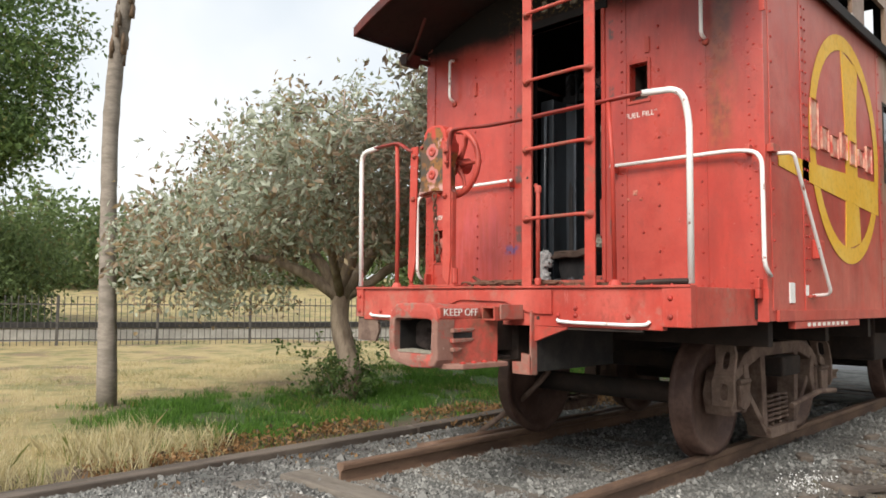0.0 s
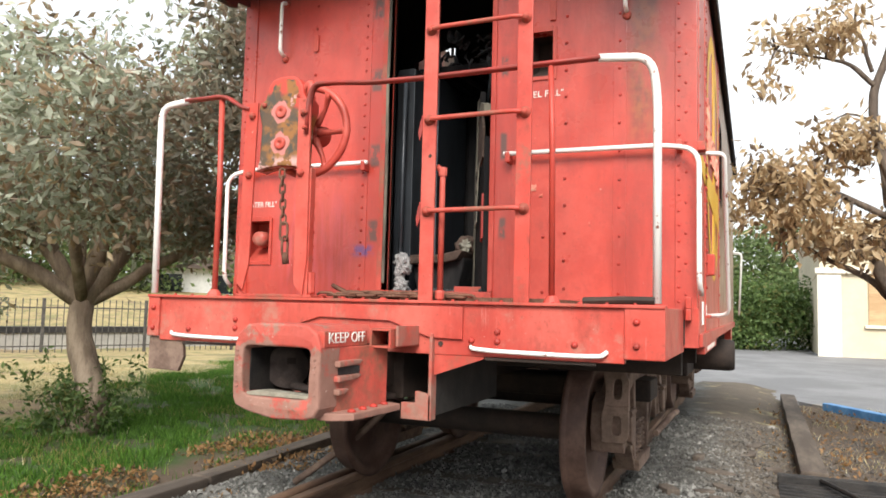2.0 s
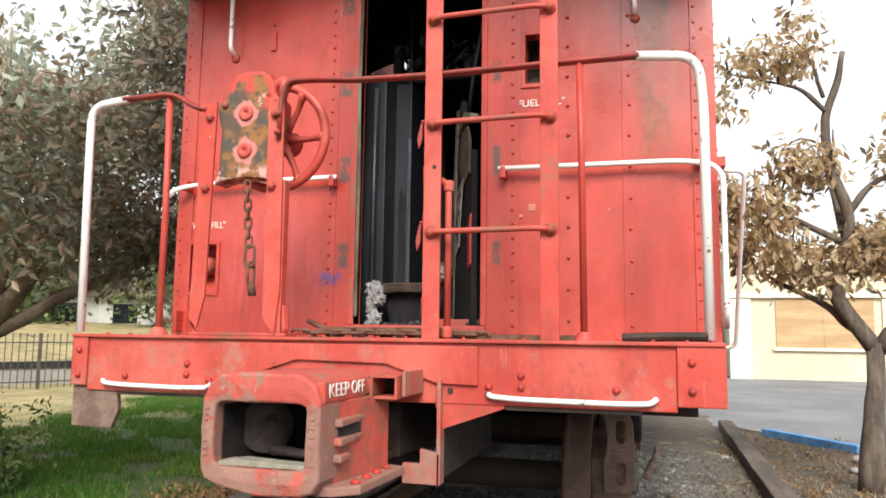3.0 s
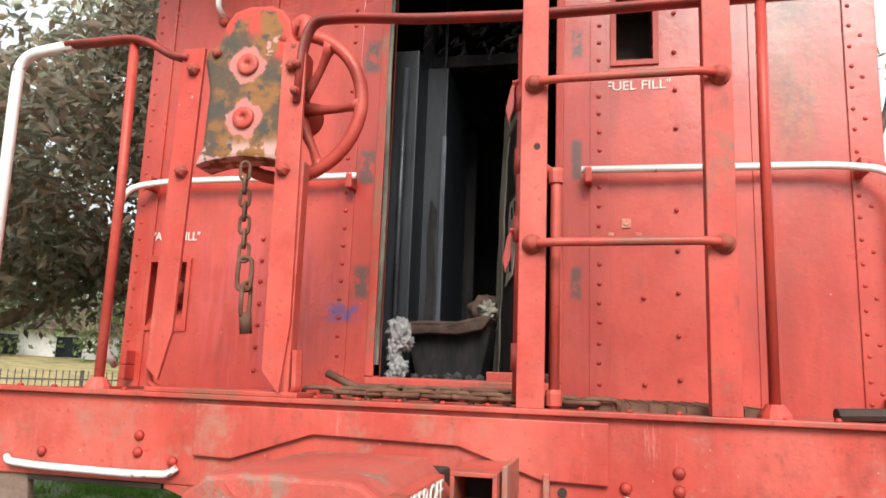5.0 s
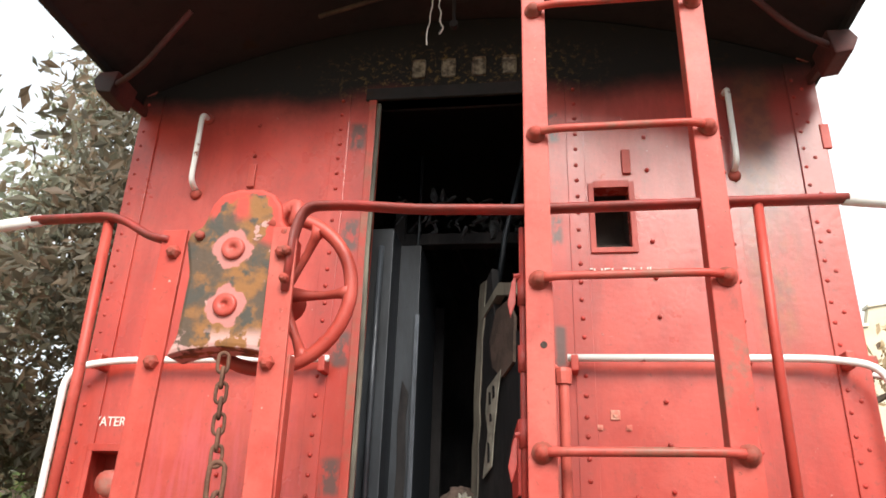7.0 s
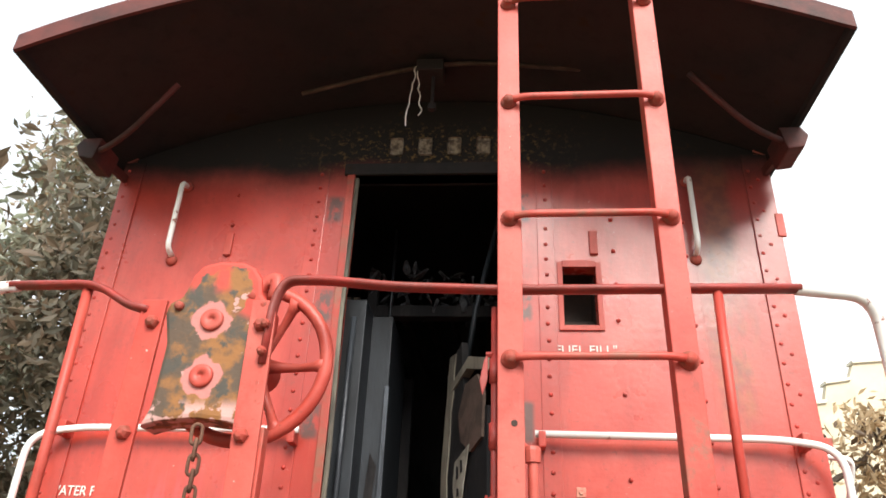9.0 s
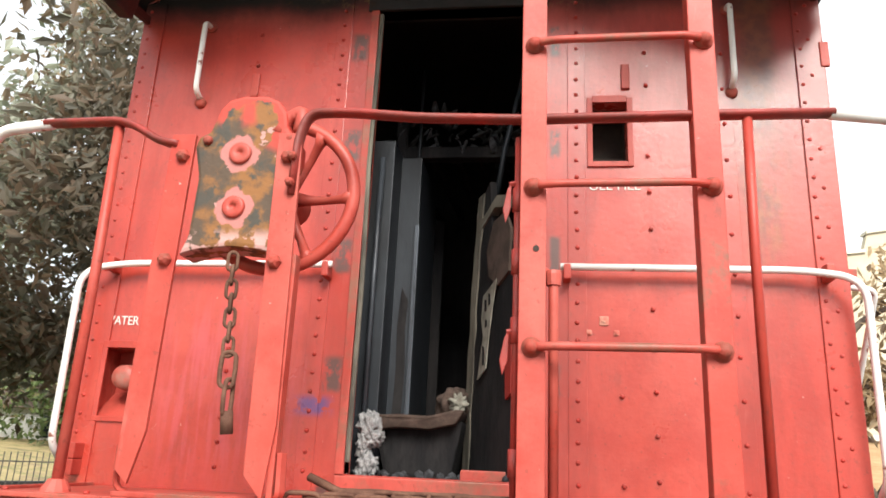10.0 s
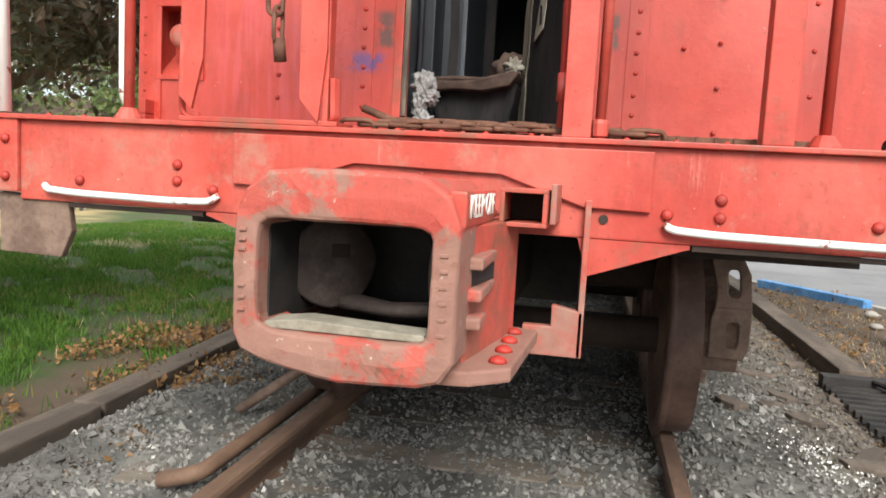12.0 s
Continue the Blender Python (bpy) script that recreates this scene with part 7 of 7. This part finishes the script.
tree("dying_tree", [(-0.08, 8.68, 0.15), (-0.04, 8.68, 0.6), (-0.01, 8.68, 1.0), (0.04, 8.68, 1.58)],
     [([(0.04, 8.68, 1.50), (-0.14, 8.68, 1.80), (-0.29, 8.68, 2.15), (-0.20, 8.68, 2.60), (-0.19, 8.68, 2.90), (-0.33, 8.68, 3.36), (-0.30, 8.68, 3.94), (-0.16, 8.68, 4.25), (-0.10, 8.68, 4.45)], 0.085),
      ([(0.04, 8.68, 1.50), (0.24, 8.64, 1.82), (0.45, 8.60, 2.15), (0.75, 8.55, 2.70), (1.1, 8.5, 3.3)], 0.078),
      ([(0.02, 8.70, 1.62), (-0.25, 8.74, 1.80), (-0.48, 8.78, 1.98), (-0.77, 8.82, 2.16), (-1.05, 8.82, 2.40)], 0.050),
      ([(-0.22, 8.68, 2.55), (-0.49, 8.66, 2.73), (-0.92, 8.62, 2.92), (-1.36, 8.60, 2.87)], 0.036),
      ([(-0.19, 8.68, 2.75), (0.03, 8.62, 3.10), (0.25, 8.58, 3.18), (0.52, 8.55, 3.42), (0.9, 8.5, 3.45)], 0.034),
      ([(-0.30, 8.68, 3.86), (-0.50, 8.72, 4.12), (-0.70, 8.74, 4.20), (-1.18, 8.72, 4.34)], 0.026),
      ([(-0.31, 8.68, 4.00), (-0.42, 8.72, 4.35), (-0.62, 8.74, 4.75)], 0.022),
      ([(0.30, 8.62, 1.95), (0.30, 8.55, 2.40), (0.42, 8.50, 2.75)], 0.034),
      ([(0.45, 8.60, 2.20), (0.8, 8.5, 2.35), (1.3, 8.4, 2.35)], 0.035),
      ([(-0.20, 8.70, 2.65), (-0.2, 9.2, 3.3), (0.0, 9.6, 3.9)], 0.035),
      ([(0.25, 8.62, 1.95), (0.4, 9.0, 2.5), (0.6, 9.4, 3.0)], 0.035)],
     0, 0.4, M_BARKDARK, M_LEAFDRY, 6200, (0.118, 0.046), "small dying tree with a forked dark trunk and scorched brown leaves", 8, 0.8, 0.105, base_r=0.110,
     fill=[((x, 8.66, z), (min(rx * 1.3, 0.49), 0.42, rz * 1.2), n) for x, z, rx, rz, n in (
         (-0.57, 3.30, 0.26, 0.24, 26), (-0.97, 2.87, 0.32, 0.16, 30), (-0.97, 2.50, 0.32, 0.20, 30), (-0.48, 2.32, 0.26, 0.16, 24), (0.17, 2.50, 0.28, 0.28, 42),
         (0.40, 3.42, 0.20, 0.26, 20), (-0.97, 4.40, 0.30, 0.10, 15), (-0.50, 4.45, 0.22, 0.10, 12), (-1.33, 3.95, 0.10, 0.06, 3), (-1.33, 3.0, 0.17, 0.22, 14), (-1.48, 2.60, 0.10, 0.20, 8),
         (0.85, 2.60, 0.32, 0.26, 26), (1.05, 3.30, 0.36, 0.30, 22), (0.55, 2.95, 0.22, 0.12, 10), (-0.65, 4.85, 0.10, 0.08, 4))])

# slender leaning palm trunk
palm = base("palm_trunk", -8.71, 3.37, 0.2, "tall slender grey palm trunk leaning above the lawn", "tree")
bm = bmesh.new()
pts = [(-8.71, 3.37, 0.15), (-8.82, 3.38, 1.2), (-8.95, 3.39, 2.4), (-9.04, 3.40, 3.6), (-8.90, 3.40, 4.55), (-8.66, 3.40, 5.1), (-8.3, 3.40, 6.0), (-8.0, 3.4, 6.8)]
line = smooth_path(pts, 0.5, 8)
tube(bm, line, [0.112 - 0.02 * min(1, i / 12) + 0.010 * noise.noise(Vector((i * 0.9, 0, 0))) for i in range(len(line))], 14)
part("trunk", bm, M_POLE, palm, "", True)
bm = bmesh.new()
for i in range(60):
    k = random.uniform(0, 1)
    c = Vector((-8.92, 3.40, 4.40)).lerp(Vector((-8.45, 3.40, 5.6)), k)
    a = random.uniform(0, 6.28)
    o = Vector((math.cos(a), math.sin(a), 0)) * 0.078
    tube(bm, [c + o - Vector((0, 0, 0.1)), c + o * 1.12 + Vector((0, 0, 0.03)), c + o * 1.05 + Vector((0, 0, 0.12))], [0.026, 0.024, 0.008], 5)
part("old_frond_base", bm, M_BARKBASE, palm, "shaggy brown frond bases", True)


def clump(name, centres, spread, count, size, mat, label, seed, droop=0.2, trunk=None):
    thing = base(name, *(trunk[0] if trunk else (centres[0][0], centres[0][1], 0.2)), label, "tree" if trunk else "shrub")
    v, f = leaf_cloud(centres, spread, count, size[0], size[1], seed, droop)
    under(quads("crown", v, f, mat), thing)
    if trunk:
        bm = bmesh.new()
        limb(bm, trunk, 0.30, 0.14, 8, 0.2, seed)
        for i in range(7):
            c = Vector(random.Random(seed + i).choice(centres))
            limb(bm, [trunk[-1], (Vector(trunk[-1]) + c) / 2 + Vector((0, 0, 0.4)), c], 0.10, 0.03, 6, 0.2, seed + i)
        part("trunk", bm, M_BARKDARK, thing, "", True)
    return thing


def blob(c, r, n, seed):
    rng = random.Random(seed)
    out = []
    while len(out) < n:
        d = Vector((rng.gauss(0, 1), rng.gauss(0, 1), rng.gauss(0, 1))).normalized() * rng.random() ** 0.45
        p = Vector((c[0] + d.x * r[0], c[1] + d.y * r[1], c[2] + d.z * r[2]))
        if noise.noise(p * 0.6 + Vector((seed, 0, 0))) > -0.2:
            out.append(tuple(p))
    return out


# big trees along the far side of the lawn
clump("broadleaf_tree", blob((-21.2, 4.4, 7.6), (2.9, 2.9, 3.0), 260, 31) + blob((-20.6, 5.0, 5.0), (1.6, 1.6, 1.3), 90, 32), (0.30, 0.30, 0.26), 26000, (0.16, 0.08), M_LEAFGREEN, "large dark green broadleaf tree beyond the lawn", 33, 0.4, [(-22.6, 3.0, 0.2), (-22.3, 3.2, 2.5), (-21.8, 3.9, 4.5)])
clump("green_bush", blob((-25.2, 6.2, 2.6), (2.4, 2.2, 2.3), 240, 34), (0.30, 0.30, 0.26), 22000, (0.16, 0.08), M_LEAFFAR, "rounded light green bush before the iron fence", 35, 0.3)
k = 0
for x, y, z, rx, rz, n in ((-44, 13, 4.0, 5.0, 3.2, 9000), (-46, 20, 4.2, 6.0, 3.3, 9000), (-42, 27, 4.4, 6.0, 3.6, 9000), (-36, 33, 4.8, 6.0, 3.8, 9000), (-27, 38, 5.0, 6.0, 4.2, 9000), (-48, 4, 4.5, 6.0, 3.6, 8000), (-17, 42, 5.4, 6.0, 4.4, 8000)):
    k += 1
    clump("far_tree", blob((x, y, z), (rx, rx * 0.8, rz), 160, 40 + k), (0.6, 0.6, 0.5), n, (0.36, 0.20), M_LEAFFAR, "distant rounded green tree beyond the dry field", 50 + k, 0.3, [(x, y, 0.5), (x + 0.2, y, 2.0), (x, y, 3.2)])
# hedge and trees behind the car park
for i, (x, y, z, rx, rz, n, mt) in enumerate(((-5.5, 31.5, 1.6, 2.6, 1.7, 9000, M_LEAFGREEN), (-2.0, 32.0, 1.5, 2.6, 1.6, 9000, M_LEAFGREEN), (0.4, 33.0, 1.4, 2.0, 1.5, 6000, M_LEAFGREEN), (-9.5, 33, 2.0, 3.0, 2.0, 7000, M_LEAFGREEN))):
    clump("hedge_shrub", blob((x, y, z), (rx, 1.5, rz), 150, 70 + i), (0.28, 0.28, 0.25), n, (0.17, 0.09), mt, "dense green hedge shrub at the edge of the car park", 80 + i)
for i, (x, y, z, r) in enumerate(((-7, 48, 4.4, 4.6), (0, 52, 4.0, 4.6), (-14, 46, 4.6, 4.6))):
    clump("far_tree", blob((x, y, z), (r, r * 0.8, 3.4), 150, 90 + i), (0.6, 0.6, 0.5), 8000, (0.36, 0.20), M_LEAFFAR, "distant rounded green tree behind the car park", 95 + i, 0.3, [(x, y, 0.2), (x, y, 1.8), (x, y, 3.0)])

# ---- iron fence and low wall behind the lawn ----
FA, FB = Vector((-24.5, -2.1)), Vector((-11.0, 25.2))
fd = (FB - FA).normalized()
fence_length = (FB - FA).length
fence_turn = Matrix.Rotation(math.atan2(fd.y, fd.x), 4, "Z")
bar_bm = bmesh.new()
box(bar_bm, -0.009, 0.009, -0.009, 0.009, 0.0, 1.22)
turned(bar_bm, [(1.22, 0.013), (1.25, 0.018), (1.30, 0.003)], (0, 0, 0), "z", 6)
bar_me = bpy.data.meshes.new("fence_bar")
bar_bm.to_mesh(bar_me)
bar_bm.free()
bar_me.materials.append(M_FENCE)
panel_len = 2.4
panel = 0
s = 0.0
while s < fence_length - panel_len:
    o = FA + fd * s
    thing = base("iron_fence_panel", o.x, o.y, ground_height(o.x, o.y), "black iron picket fence panel behind the dry lawn", "fence", "fence along the lawn")
    thing.matrix_basis = Matrix.Translation((o.x, o.y, 0.2)) @ fence_turn
    for i in range(16):
        ob = new("fence_bar", bar_me)
        ob.parent = thing
        ob.matrix_basis = Matrix.Translation((0.15 * i, 0, 0.02))
    for w in (0.16, 1.08):
        bm = bmesh.new()
        box(bm, 0, panel_len, -0.012, 0.012, w, w + 0.03)
        ob = finish("fence_rail", bm, M_FENCE)
        ob.parent = thing
    bm = bmesh.new()
    box(bm, -0.035, 0.035, -0.035, 0.035, 0.0, 1.32, 0.008)
    ob = finish("fence_post", bm, M_FENCE)
    ob.parent = thing
    s += panel_len
nrm = Vector((-fd.y, fd.x))
a, b = FA + nrm * 1.6 - fd * 6, FB + nrm * 1.6 + fd * 10
bm = bmesh.new()
prism(bm, [tuple(a), tuple(b), tuple(b + nrm * 0.3), tuple(a + nrm * 0.3)], "z", 0.1, 0.62)
tagged(finish("wall_low", bm, M_CONCRETE), "low grey concrete wall behind the iron fence", "wall", kind="structure")
bm = bmesh.new()
prism(bm, [tuple(a - nrm * 0.05), tuple(b - nrm * 0.05), tuple(b + nrm * 0.4), tuple(a + nrm * 0.4)], "z", 0.62, 0.78, 0.01)
tagged(finish("wall_cap", bm, M_IRON), "dark cap along the low wall", "wall", kind="structure")

# ---- cream building across the car park ----
BY = 28.6
building = base("stucco_building", 7.0, 31, 0.2, "cream stucco mission-style building with boarded windows", "building")
steps = [(0.70, 0.1), (0.70, 4.75), (4.2, 4.75), (4.2, 5.3), (6.6, 5.3), (6.9, 7.2), (7.9, 8.0), (7.95, 9.5), (8.7, 9.6), (8.9, 10.3), (9.7, 10.45), (10.0, 11.1), (13.4, 11.4), (13.7, 10.5), (15.5, 10.3), (15.7, 8.2), (24, 8.2), (24, 0.1)]
bm = bmesh.new()
prism(bm, steps, "y", BY, BY + 0.35)
wall_ = part("wall", bm, M_STUCCO, building)
bm = bmesh.new()
box(bm, 0.70, 1.05, BY + 0.35, BY + 12, 0.1, 4.75)
part("wall", bm, M_STUCCO, building)
bm = bmesh.new()
box(bm, 0.55, 24, BY - 0.16, BY, 3.02, 3.22, 0.03)
part("cornice", bm, M_TRIMCREAM, building)
bm = bmesh.new()
box(bm, 0.62, 1.35, BY - 0.10, BY + 0.02, 0.12, 3.02, 0.02)
part("pilaster", bm, M_TRIMCREAM, building)
for x0 in (2.15, 6.6, 11.0):
    bm = bmesh.new()
    box(bm, x0, x0 + 3.05, BY - 0.05, BY - 0.003, 1.32, 3.0, 0.01)
    brd = part("window_board", bm, M_PLY, building, "tan plywood board over a window")
    bm = bmesh.new()
    box(bm, x0 - 0.12, x0 + 3.17, BY - 0.12, BY - 0.002, 1.2, 1.31, 0.02)
    part("window_sill", bm, M_TRIMCREAM, building)
    bm = bmesh.new()
    box(bm, x0 + 1.50, x0 + 1.56, BY - 0.065, BY - 0.05, 1.33, 2.98)
    part("batten", bm, M_PLY, brd)
    bm = bmesh.new()
    box(bm, x0 + 3.30, x0 + 3.75, BY - 0.09, BY + 0.01, 0.12, 3.02, 0.02)
    part("pilaster", bm, M_TRIMCREAM, building)
for (x0, z0), (x1, z1) in zip(steps[1:-2], steps[2:-1]):
    if abs(x1 - x0) > 0.4:
        bm = bmesh.new()
        prism(bm, [(x0 - 0.06, z0), (x1 + 0.06, z1), (x1 + 0.06, z1 + 0.12), (x0 - 0.06, z0 + 0.12)], "y", BY - 0.10, BY + 0.45, 0.02)
        part("coping", bm, M_TRIMCREAM, building)

# ---- white house far across the field ----
house = base("white_house", -29, 36.5, 1.5, "small white house with brown roof beyond the field", "house")
hm = Matrix.Translation((-30.5, 37.0, 1.2)) @ Matrix.Rotation(radians(42), 4, "Z")
def house_part(name, b, mat):
    bm = bmesh.new()
    box(bm, *b)
    bm.transform(hm)
    return part(name, bm, mat, house)
house_part("wall", (-6, 6, 0, 5, 0, 2.3), M_WALLWHITE)
bm = bmesh.new()
prism(bm, [(-0.5, 2.25), (2.5, 3.6), (5.5, 2.25)], "x", -6.4, 6.4)
bm.transform(hm)
part("roof", bm, M_TILE, house)
for x in (-4.6, -1.5, 2.2):
    house_part("window", (x, x + 1.3, -0.03, 0.02, 0.8, 1.9), M_GLASSDARK)
house_part("door", (4.1, 5.0, -0.03, 0.02, 0.0, 2.0), M_GLASSDARK)
